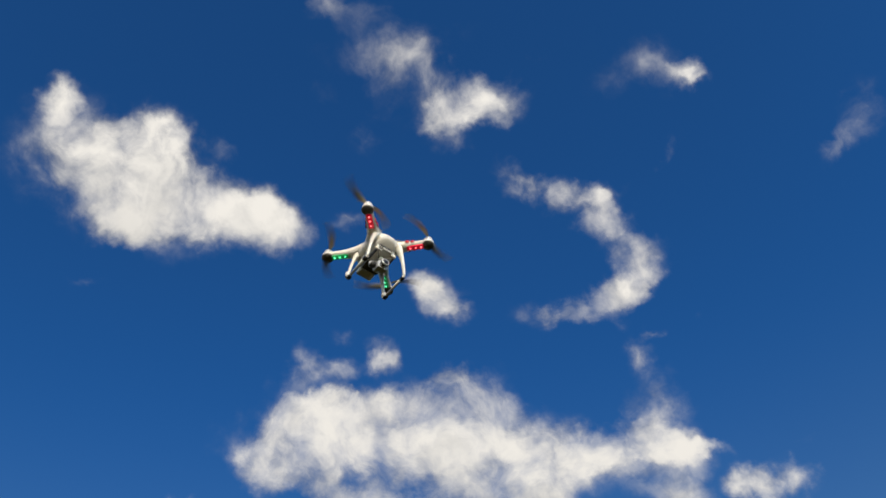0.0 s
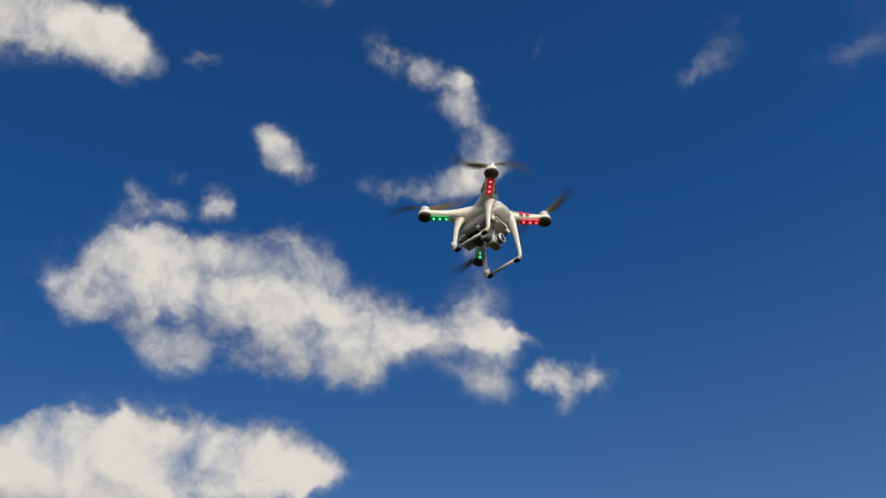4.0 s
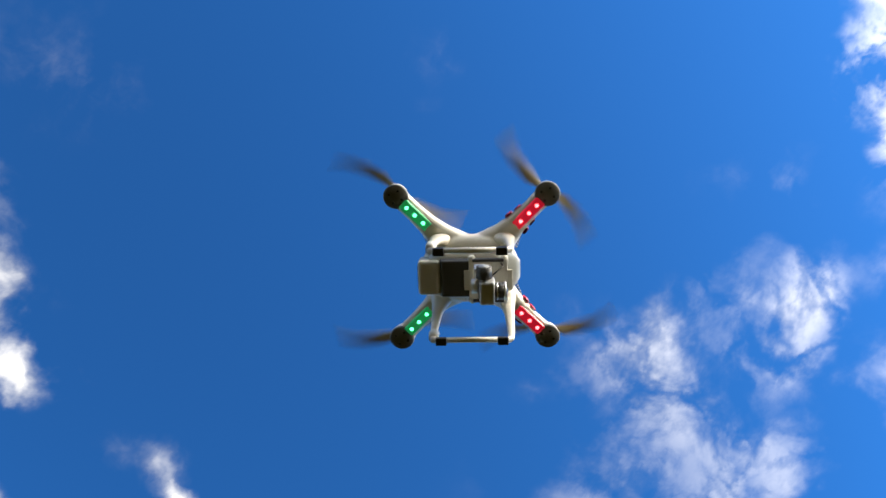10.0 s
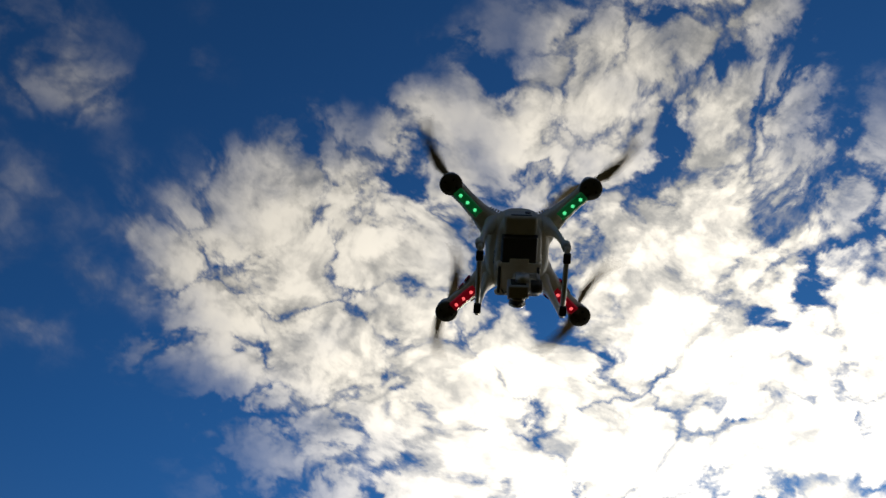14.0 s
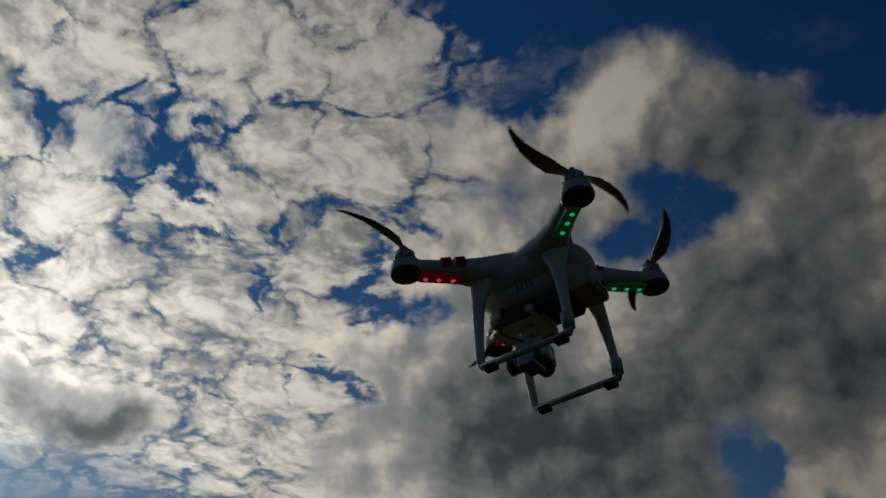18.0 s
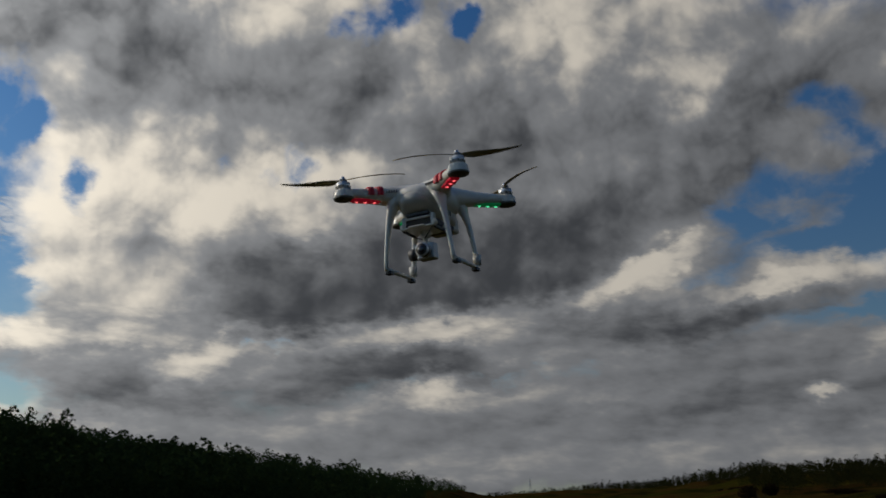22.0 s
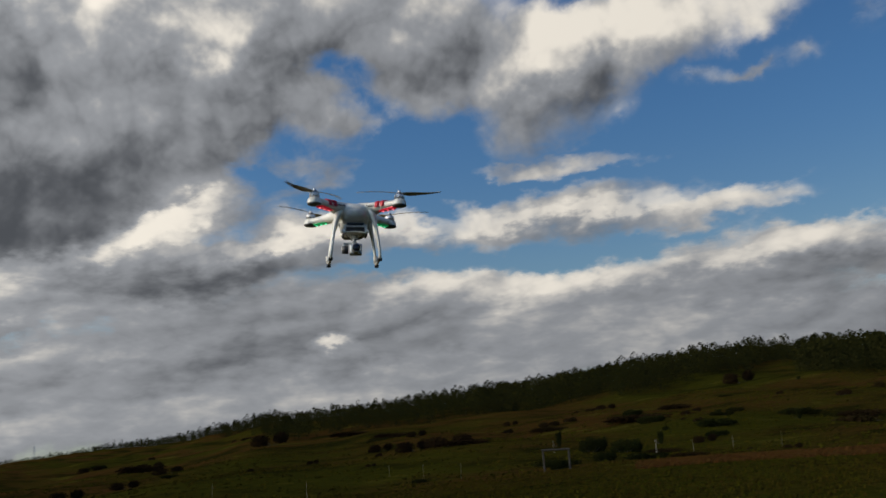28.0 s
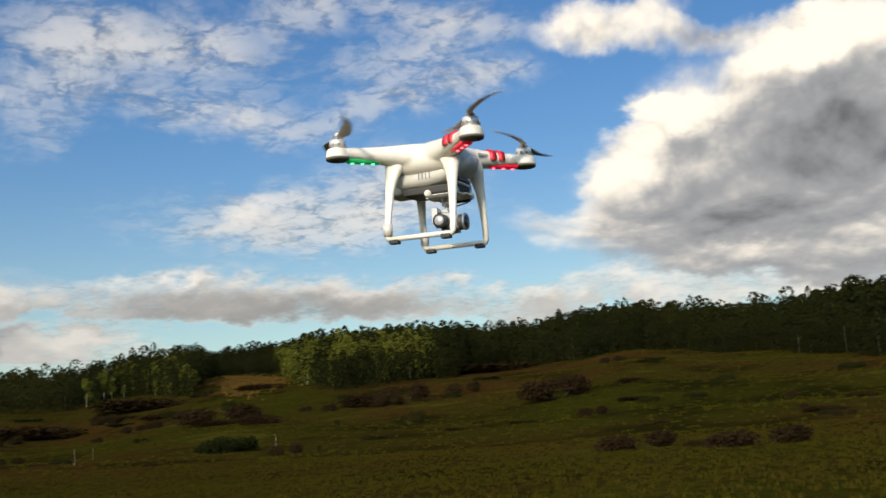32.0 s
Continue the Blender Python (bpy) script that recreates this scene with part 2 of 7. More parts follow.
bank("ripple", -158.6, 41.4, 13.7, 11.4, 16, 0.45)
bank("ripple", -144.5, 43.6, 14.7, 12.2, 7, 0.45)
bank("ripple", -128.8, 43.9, 15.0, 12.5, -4, 0.45)
bank("ripple", -113.8, 42.1, 14.4, 12.0, -14, 0.4)
bank("ripple", -155.1, 31.3, 13.3, 9.5, 11, 0.5)
bank("ripple", -157.1, 30.3, 12.4, 9.9, 11, 1)
bank("ripple", -160.5, 37.6, 9.5, 9.5, 16, 0.5)
bank("ripple", -142.9, 32.6, 14.3, 10.2, 4, 0.45)
bank("ripple", -129.7, 32.7, 14.5, 10.4, -3, 0.5)
bank("ripple", -117.0, 31.5, 14.0, 10.0, -10, 0.5)
bank("ripple", -103.7, 41.3, 8.1, 11.3, -21, 0.4)
bank("ripple", -108.1, 31.4, 7.9, 11.1, -15, 0.4)
bank("gap", -125.1, 51.6, 4.1, 2.6, 3, 0.8)
bank("gap", -116.6, 53.0, 4.7, 1.1, -14, 0.5)
bank("gap", -149.6, 41.4, 2.2, 1.9, 10, 0.6)
bank("gap", -150.4, 54.3, 2.1, 2.8, 13, 0.6)
bank("gap", -135.9, 36.0, 5.4, 2.2, 10, 0.9)
bank("gap", -140.8, 33.7, 3.7, 1.6, 13, 0.8)
bank("gap", -154.6, 33.2, 3.5, 2.6, -9, 0.9)
bank("gap", -146.5, 32.3, 3.0, 2.1, 37, 0.8)
bank("gap", -154.8, 55.6, 3.3, 2.4, 56, 0.6)
bank("gap", -165.7, 47.6, 2.0, 1.7, 45, 0.5)
bank("gap", -95.5, 48.4, 3.6, 6.2, -31, 0.7)
bank("gap", -104.2, 33.2, 2.3, 3.4, -18, 0.7)
bank("gap", -118.3, 38.3, 4.7, 1.9, -10, 0.7)
bank("gap", -162.3, 39.3, 2.3, 1.7, 18, 0.6)
bank("gap", -111.7, 32.3, 1.8, 1.5, -13, 0.5)
bank("gap", -125.3, 32.5, 1.9, 1.9, -5, 0.5)
bank("gap", -117.1, 47.1, 1.9, 1.3, -13, 0.5)
bank("gap", -136.6, 47.3, 1.9, 1.0, 2, 0.5)
bank("ripple", -148.6, 46.0, 13.4, 11.2, 20, 0.4)
bank("ripple", -146.6, 35.4, 13.5, 11.2, 15, 0.4)
bank("ripple", -144.1, 27.3, 13.2, 9.4, 10, 0.5)
bank("ripple", -132.6, 29.6, 13.6, 10.2, 5, 0.5)
bank("ripple", -119.8, 31.5, 14.0, 10.5, -1, 0.4)
bank("ripple", -110.1, 45.5, 14.0, 10.5, -8, 0.4)
bank("ripple", -103.8, 28.7, 6.6, 6.6, -9, 0.4)
bank("ripple", -97.3, 38.5, 6.6, 6.6, -16, 0.3)
bank("gap", -135.8, 35.3, 5.3, 2.2, 8, 0.9)
bank("gap", -140.6, 33.5, 3.9, 1.2, 10, 0.6)
bank("gap", -119.5, 42.0, 6.5, 1.9, -2, 0.8)
bank("gap", -125.2, 51.6, 5.0, 1.9, -7, 0.7)
bank("gap", -103.6, 32.7, 5.2, 3.4, -10, 0.9)
bank("gap", -106.9, 27.2, 5.5, 1.2, -7, 0.7)
bank("gap", -149.3, 41.7, 2.3, 1.4, 19, 0.7)
bank("gap", -147.3, 31.6, 2.6, 2.6, 14, 0.7)
bank("gap", -138.9, 39.0, 2.8, 1.2, 11, 0.6)
bank("gap", -145.3, 36.0, 2.7, 1.5, 14, 0.5)
bank("gap", -136.9, 29.5, 2.7, 1.8, 7, 0.6)
bank("gap", -125.1, 32.5, 2.6, 1.0, 1, 0.6)
bank("gap", -98.6, 48.5, 2.7, 3.6, 13, 0.7)
bank("ripple", -125.8, 72.2, 6.0, 5.1, -49, 0.5)
bank("ripple", -113.2, 70.0, 6.3, 4.3, -61, 0.6)
bank("ripple", -123.2, 67.9, 5.8, 4.4, -51, 0.6)
bank("ripple", -135.6, 67.0, 7.9, 4.8, -38, 0.7)
bank("ripple", -123.7, 63.5, 4.3, 7.1, -49, 0.6)
bank("ripple", -136.2, 70.7, 4.6, 3.7, -38, 0.4)
bank("ripple", -133.7, 60.9, 6.4, 5.8, -38, 0.7)
bank("ripple", -114.5, 66.7, 3.4, 4.2, -59, 0.5)
bank("ripple", -144.8, 65.7, 8.0, 4.6, -29, 0.4)
bank("ripple", -157.5, 67.1, 5.1, 4.8, -17, 0.3)
bank("gap", -127.7, 64.1, 1.2, 4.9, -61, 0.6)
bank("gap", -127.4, 69.2, 1.8, 1.8, -47, 0.5)
bank("gap", -137.6, 60.8, 2.1, 1.5, -3, 0.6)
bank("gap", -156.0, 66.9, 1.9, 2.2, -18, 0.6)
bank("gap", -149.9, 59.5, 3.7, 1.2, 3, 0.7)
bank("gap", -154.6, 56.5, 1.8, 2.7, -17, 0.7)
bank("gap", -150.2, 54.7, 1.5, 1.2, -21, 0.5)
bank("gap", -144.4, 51.0, 1.4, 1.1, -25, 0.6)
bank("gap", -166.6, 60.8, 2.5, 1.3, -28, 0.7)
bank("ripple", -135.3, 43.7, 14.0, 10.5, 14, 0.9)
bank("ripple", -120.8, 46.9, 15.0, 9.4, 4, 0.9)
bank("ripple", -107.0, 45.8, 13.4, 9.6, -6, 0.85)
bank("ripple", -131.9, 38.0, 10.8, 7.2, 10, 0.9)
bank("ripple", -109.9, 39.6, 11.7, 7.8, -4, 0.8)
bank("ripple", -132.6, 32.3, 10.6, 7.1, 8, 0.95)
bank("ripple", -120.0, 33.6, 13.3, 7.6, 2, 1)
bank("ripple", -108.6, 32.3, 9.7, 7.7, -5, 0.9)
bank("ripple", -126.7, 28.0, 18.1, 6.5, 4, 1.1)
bank("ripple", -112.6, 27.5, 13.3, 6.1, -3, 1)
bank("ripple", -131.0, 24.4, 13.7, 4.1, 5, 1.3)
bank("ripple", -111.0, 24.6, 11.2, 3.7, -4, 1.1)
bank("gap", -117.9, 41.3, 4.8, 2.2, 1, 0.9)
bank("gap", -135.5, 36.2, 4.4, 2.0, 12, 0.9)
bank("gap", -117.8, 38.1, 3.5, 1.9, 1, 0.8)
bank("gap", -107.3, 27.1, 4.7, 1.4, -5, 0.9)
bank("gap", -135.0, 29.9, 2.6, 1.7, 9, 0.8)
bank("gap", -130.8, 30.1, 1.8, 1.5, 7, 0.7)
bank("gap", -115.4, 35.5, 3.2, 1.0, 9, 0.6)
bank("gap", -95.8, 49.0, 6.2, 2.2, -14, 0.7)
bank("gap", -134.2, 26.4, 2.0, 0.8, 7, 0.8)
bank("gap", -111.6, 32.5, 1.3, 1.6, -3, 0.6)
bank("gap", -135.8, 41.4, 1.5, 0.7, 14, 0.6)
bank("gap", -138.6, 39.3, 1.4, 1.4, 15, 0.6)
bank("gap", -136.8, 47.4, 1.4, 1.1, 17, 0.6)
bank("gap", -117.6, 47.0, 1.9, 1.6, 2, 0.6)
bank("gap", -124.4, 32.7, 3.7, 0.8, 4, 0.5)
bank("gap", -122.7, 42.7, 2.2, 1.6, 5, 0.7)
bank("cumulus", -122.0, 25.1, 8.0, 2.9, 1, 1)
bank("shade", -122.0, 25.4, 4.9, 1.5, 1, 1.1)
bank("ripple", -112.2, 34.8, 11.1, 9.3, 15, 0.95)
bank("ripple", -106.9, 38.0, 9.6, 6.9, 13, 0.95)
bank("ripple", -110.0, 28.2, 11.4, 9.5, 11, 1)
bank("ripple", -101.4, 39.5, 7.9, 5.9, 9, 0.8)
bank("ripple", -107.2, 21.9, 15.3, 11.5, 8, 1.3)
bank("ripple", -100.8, 21.9, 12.0, 8.0, 5, 1.3)
bank("ripple", -104.7, 16.1, 17.1, 5.7, 5, 1.1)
bank("ripple", -99.9, 34.4, 7.3, 4.0, 7, 0.7)
bank("ripple", -97.0, 36.5, 4.9, 4.9, 6, 0.7)
bank("ripple", -93.7, 16.7, 14.1, 1.6, 2, 0.9)
bank("ripple", -87.2, 15.2, 16.2, 2.0, -0, 0.8)
bank("gap", -100.9, 36.1, 3.7, 2.8, 28, 0.6)
bank("gap", -104.0, 32.6, 3.4, 1.8, -22, 0.7)
bank("gap", -106.2, 27.0, 3.9, 0.8, 19, 0.6)
bank("gap", -113.3, 36.1, 2.5, 0.8, -5, 0.5)
bank("gap", -112.0, 32.3, 1.1, 1.1, 14, 0.6)
bank("gap", -107.5, 25.2, 0.7, 1.5, 9, 0.5)
bank("ripple", -111.4, 34.1, 13.1, 11.2, 14, 0.6)
bank("ripple", -109.6, 26.1, 13.3, 11.4, 10, 0.6)
bank("ripple", -102.1, 19.3, 19.7, 9.8, 5, 0.7)
bank("ripple", -90.4, 15.8, 24.3, 3.2, 1, 0.6)
bank("ripple", -106.1, 15.1, 14.9, 4.5, 5, 0.7)
bank("ripple", -101.0, 36.7, 8.0, 8.0, 9, 0.55)
bank("ripple", -121.1, 25.2, 14.4, 8.3, 7, 1.4)
bank("ripple", -124.9, 31.9, 9.6, 8.0, 12, 0.5)
bank("cumulus", -122.4, 25.0, 8.2, 3.2, 8, 0.9)
bank("shade", -122.3, 24.6, 6.6, 2.6, 7, 1.1)
bank("cumulus", 42.7, 69.9, 7.2, 6.2, 34, 0.21)
bank("cumulus", 54.3, 70.8, 5.5, 4.2, 54, 0.15)
bank("cumulus", 141.1, 61.2, 6.9, 6.9, -29, 0.18)
bank("shade", 1.5, 7.8, 28.2, 3.8, -2, 0.55)
bank("shade", 24.2, 7.5, 22.2, 2.9, -0, 0.5)
bank("shade", -1.6, 5.7, 21.4, 2.5, -3, 0.44)
bank("ripple", 13.8, 12.5, 15.3, 3.7, -2, 1.1)
bank("ripple", 21.4, 12.5, 10.3, 4.2, -0, 1.1)
bank("ripple", 22.6, 15.3, 6.9, 2.5, -10, 0.8)
bank("ripple", 17.7, 19.1, 9.8, 2.6, -10, 0.5)
bank("shade", 15.5, 7.4, 28.6, 2.5, -3, 0.52)
bank("ripple", -95.4, 12.6, 16.9, 5.2, 6, 1.3)
bank("ripple", -98.9, 16.1, 10.3, 5.1, 8, 0.8)
bank("ripple", -86.9, 14.9, 9.0, 4.1, 4, 0.8)
bank("ripple", -88.4, 14.2, 9.0, 2.9, 5, 1.2)
bank("ripple", -84.7, 16.6, 6.7, 2.0, 4, 0.8)
bank("ripple", -89.9, 12.3, 4.7, 1.6, 4, 0.8)
bank("cumulus", -12.7, 23.0, 7.2, 2.9, -1, 0.85)
bank("cumulus", -9.8, 23.0, 4.2, 1.8, -12, 0.65)
bank("cumulus", -10.3, 19.8, 3.2, 1.2, 1, 0.6)
bank("cumulus", -6.9, 20.0, 2.1, 1.0, -13, 0.45)
bank("cumulus", -3.4, 21.3, 2.0, 1.3, -15, 0.45)
bank("cumulus", -11.8, 12.4, 4.4, 1.6, 4, 0.8)
bank("cumulus", -8.9, 12.9, 2.9, 1.1, 12, 0.55)
bank("cumulus", -14.0, 9.7, 11.1, 2.2, 1, 1)
bank("cumulus", -7.9, 10.1, 8.8, 1.8, -0, 0.85)
bank("cumulus", -9.7, 7.9, 14.3, 2.1, -0, 1.1)
bank("cumulus", -7.0, 6.3, 8.7, 1.4, -8, 0.95)
bank("shade", -12.6, 8.6, 12.2, 0.8, 1, 0.41)
bank("cumulus", -13.1, 19.9, 3.1, 1.0, -2, 0.6)
bank("cumulus", -3.6, 20.8, 7.9, 2.6, 4, 0.19)
bank("cumulus", 1.8, 20.1, 6.5, 3.9, -7, 0.25)
bank("cumulus", 0.6, 18.7, 3.5, 2.4, -7, 0.6)
bank("cumulus", 2.7, 16.8, 3.1, 2.6, -7, 0.19)
bank("cumulus", 1.3, 16.1, 4.9, 1.8, -7, 0.19)
bank("cumulus", 7.1, 20.0, 6.4, 2.6, -9, 0.19)
bank("cumulus", 13.5, 18.0, 4.4, 2.2, -11, 0.6)
bank("cumulus", 16.4, 17.7, 4.0, 2.4, -12, 0.22)
bank("cumulus", 10.6, 19.7, 5.0, 2.1, -11, 0.16)
bank("cumulus", 18.9, 14.8, 3.5, 2.4, -12, 0.25)
bank("cumulus", 14.1, 13.9, 4.8, 2.2, -10, 0.6)
bank("cumulus", 16.3, 12.3, 10.2, 3.3, -15, 0.14)
bank("cumulus", 11.7, 12.1, 7.6, 2.5, -9, 0.25)
bank("cumulus", 9.8, 14.0, 6.0, 2.6, -9, 0.16)
bank("cumulus", -5.1, 11.9, 5.0, 1.8, -5, 0.11)
bank("cumulus", 6.7, 9.0, 9.8, 1.6, 1, 0.7)
bank("cumulus", 14.3, 8.6, 11.1, 2.2, 0, 0.8)
bank("cumulus", 12.6, 7.4, 15.1, 1.5, 1, 0.85)
bank("cumulus", 3.3, 7.8, 12.0, 1.6, -1, 0.7)
bank("cumulus", -8.0, 8.5, 16.2, 2.0, -2, 0.9)
bank("cumulus", -6.5, 6.8, 20.2, 2.0, -5, 0.9)
bank("cumulus", -1.8, 5.4, 16.1, 1.6, -5, 0.8)
bank("cumulus", 6.3, 5.7, 9.8, 1.2, -6, 0.7)
bank("gap", 0.0, 7.0, 9.7, 0.6, -1, 0.5)
bank("ripple", 2.1, 22.2, 7.9, 4.7, 5, 0.85)
bank("ripple", 6.4, 23.1, 8.1, 3.2, 4, 0.8)
bank("ripple", 9.5, 22.0, 5.4, 2.9, 2, 0.85)
bank("ripple", 4.2, 20.6, 6.5, 2.8, 4, 0.8)
bank("ripple", 2.2, 18.1, 4.8, 2.8, 3, 0.75)
bank("ripple", 6.9, 18.6, 6.2, 2.5, 2, 0.75)
bank("ripple", 10.4, 18.4, 5.1, 2.1, 1, 0.7)
bank("ripple", 14.8, 23.3, 6.4, 3.4, 0, 0.8)
bank("ripple", 18.2, 23.9, 5.2, 2.2, -1, 0.85)
bank("ripple", 13.4, 21.2, 5.6, 2.6, 0, 0.75)
bank("ripple", 20.0, 20.8, 4.0, 1.8, -2, 0.85)
bank("ripple", 24.1, 21.2, 5.3, 1.8, -3, 0.85)
bank("ripple", 22.3, 18.8, 4.5, 2.2, -3, 0.85)
bank("ripple", 25.4, 19.6, 5.8, 2.7, -4, 1)
bank("ripple", 27.8, 19.4, 3.6, 1.8, -5, 0.85)
bank("ripple", 22.9, 23.5, 6.5, 3.1, -3, 0.85)
bank("ripple", 26.7, 23.0, 6.1, 2.6, -4, 0.8)
bank("ripple", 30.2, 20.0, 3.5, 1.3, -6, 0.95)
bank("ripple", 13.6, 17.8, 4.8, 2.6, -0, 0.75)
bank("ripple", 16.5, 17.4, 3.5, 2.7, -1, 0.75)
bank("ripple", 3.0, 16.4, 4.5, 2.0, 2, 0.7)
bank("ripple", 19.2, 18.0, 3.6, 1.8, -2, 0.75)
bank("ripple", 29.7, 22.4, 6.6, 2.6, -6, 0.8)
bank("cumulus", 9.4, 13.7, 7.7, 2.6, -21, 0.19)
bank("cumulus", 11.5, 12.1, 8.7, 2.6, -11, 0.25)
bank("cumulus", 15.0, 11.4, 11.1, 2.2, -7, 0.22)
bank("cumulus", 17.7, 13.3, 9.0, 3.6, -2, 0.22)
bank("cumulus", 20.5, 11.5, 6.8, 2.7, -3, 0.22)
bank("cumulus", 7.8, 9.1, 6.3, 0.9, -1, 0.55)
bank("cumulus", 10.8, 7.6, 12.5, 1.4, -2, 0.85)
bank("cumulus", 18.7, 8.0, 14.8, 1.5, -3, 0.75)
bank("cumulus", 25.3, 8.0, 7.4, 1.5, -4, 0.75)
bank("cumulus", 20.3, 6.7, 14.8, 1.5, -3, 0.85)
bank("cumulus", 3.4, 5.8, 8.4, 1.3, -2, 0.75)
bank("cumulus", 1.7, 7.8, 4.0, 1.2, -1, 0.22)
bank("cumulus", 2.3, 5.1, 4.0, 0.8, -2, 0.65)
bank("cumulus", 25.2, 6.5, 9.3, 1.5, -4, 0.85)
bank("cumulus", 30.5, 12.1, 5.6, 1.9, -5, 0.6)
bank("cumulus", 36.5, 7.4, 9.0, 1.8, -5, 0.95)
bank("cumulus", 42.7, 7.4, 13.9, 2.1, -6, 1.1)
bank("cumulus", 33.3, 6.7, 9.2, 1.5, -5, 0.95)
bank("cumulus", 30.1, 7.6, 7.4, 1.1, -4, 0.65)
bank("cumulus", 41.0, 6.3, 14.0, 1.4, -6, 0.95)
bank("cumulus", 28.4, 6.6, 5.6, 1.1, -4, 0.85)
bank("shade", 42.6, 6.8, 9.0, 0.9, -6, 0.52)
bank("tower", -57.1, 15.9, 29.1, 8.4, 13, 1.2)
bank("tower", -68.7, 18.3, 15.3, 9.2, 15, 1.2)
bank("tower", -72.8, 12.1, 8.9, 4.7, 25, 1.0)
bank("tower", -48.6, 18.7, 19.3, 9.7, 18, 1.2)
bank("tower", -44.0, 22.7, 13.2, 7.6, 11, 1.0)
bank("tower", -62.4, 25.0, 21.8, 6.8, 13, 0.9)
bank("tower", -73.9, 24.2, 12.2, 7.5, 8, 1.0)
bank("tower", -48.4, 26.7, 18.8, 6.3, 2, 1.0)
bank("tower", -30.8, 24.0, 12.1, 5.2, -1, 0.9)
bank("tower", -33.7, 20.2, 2.4, 4.5, 75, 0.45)
bank("tower", -40.7, 12.3, 17.6, 2.5, 7, 1.0)
bank("tower", -43.5, 14.2, 5.7, 2.2, 22, 0.8)
bank("tower", -65.0, 8.4, 15.5, 3.7, 6, 1.1)
bank("tower", -75.0, 7.2, 5.7, 3.7, 2, 1.0)
bank("tower", -53.8, 10.7, 19.4, 2.6, 8, 0.9)
bank("tower", -45.7, 8.7, 22.2, 2.5, 4, 0.8)
bank("tower", -56.1, 7.4, 7.0, 2.6, 10, 0.8)
bank("tower", -52.2, 5.5, 53.9, 2.9, 2, 0.8)
bank("tower", -36.4, 6.9, 21.1, 3.0, 4, 0.8)
bank("tower", -67.9, 4.8, 21.0, 1.8, 1, 0.8)
bank("tower", -31.3, 8.9, 11.0, 2.3, 4, 0.7)
bank("tower", -35.1, 6.7, 2.4, 1.2, 18, 0.9)
bank("tower", -30.5, 13.4, 1.7, 0.9, -6, 0.5)
bank("tower", -38.7, 17.5, 5.0, 1.2, -20, 0.3)
bank("tower", -94.5, 28.0, 18.8, 12.1, 10, 1.2)
bank("tower", -89.2, 21.3, 12.6, 6.3, 16, 1.0)
bank("tower", -99.5, 23.1, 8.8, 8.8, 11, 0.9)
bank("tower", -86.1, 24.8, 7.0, 8.9, 5, 0.9)
bank("tower", -73.0, 32.1, 16.4, 7.6, -1, 1.0)
bank("tower", -76.9, 26.3, 5.8, 5.8, 1, 0.8)
bank("tower", -67.6, 26.2, 14.0, 8.3, -3, 1.0)
bank("tower", -59.1, 25.6, 7.9, 10.9, -6, 1.0)
bank("tower", -53.6, 21.3, 6.4, 13.3, -7, 1.0)
bank("tower", -75.7, 17.9, 7.1, 9.0, 1, 0.9)
bank("tower", -76.2, 13.4, 4.8, 2.9, 1, 0.8)
bank("tower", -63.6, 19.0, 17.5, 6.9, 23, 1.1)
bank("tower", -59.5, 14.2, 18.0, 5.4, 9, 1.2)
bank("tower", -79.7, 8.9, 8.7, 2.5, 12, 0.9)
bank("tower", -65.1, 9.0, 19.7, 2.1, 5, 0.9)
bank("tower", -56.0, 10.7, 8.6, 2.6, 13, 0.9)
bank("tower", -89.6, 10.0, 3.3, 3.0, 4, 1.0)
bank("tower", -92.3, 7.9, 14.1, 1.2, 4, 0.8)
bank("tower", -92.3, 10.4, 1.8, 1.8, 4, 0.6)
bank("tower", -29.4, 22.6, 6.3, 4.7, -4, 0.9)
bank("tower", -29.7, 19.7, 4.8, 3.5, -4, 0.7)
bank("tower", -20.7, 21.1, 9.4, 5.3, 22, 1.1)
bank("tower", -15.4, 22.8, 12.1, 3.3, 5, 1.0)
bank("tower", -34.0, 19.2, 1.8, 3.5, 76, 0.4)
bank("tower", -36.6, 17.2, 4.8, 1.1, -18, 0.4)
bank("tower", -21.9, 16.1, 9.6, 1.0, 1, 0.7)
bank("tower", -21.6, 13.2, 12.2, 2.1, 2, 0.85)
bank("tower", -12.3, 12.6, 7.3, 1.4, 7, 0.7)
bank("tower", -10.3, 19.8, 2.4, 0.7, 4, 0.45)
bank("tower", -6.6, 19.9, 2.3, 1.0, 3, 0.3)
bank("tower", -43.0, 11.7, 16.8, 2.5, 8, 0.9)
bank("tower", -46.0, 14.0, 7.0, 1.7, 25, 0.7)
bank("tower", -14.1, 8.8, 21.6, 2.8, 3, 0.8)
bank("tower", -25.4, 7.4, 29.0, 3.5, 3, 0.9)
bank("tower", -38.5, 6.4, 31.5, 4.1, 4, 1.0)
bank("tower", -8.0, 9.2, 8.8, 2.1, 4, 0.7)
bank("tower", -46.1, 9.0, 15.1, 2.7, 6, 0.8)
bank("tower", -49.1, 4.6, 14.6, 3.5, 5, 0.8)
bank("tower", -35.3, 6.9, 2.2, 1.3, 16, 0.8)
bank("tower", -85.9, 39.5, 9.8, 5.0, 14, 1.0)
bank("tower", -76.8, 40.0, 5.9, 2.8, -6, 0.8)
bank("tower", -78.8, 36.7, 4.4, 3.5, -5, 0.7)
bank("tower", -64.4, 33.9, 11.9, 4.5, -23, 1.0)
bank("tower", -58.1, 35.2, 2.5, 2.0, -18, 0.7)
bank("tower", -72.7, 35.5, 8.7, 4.7, -8, 0.9)
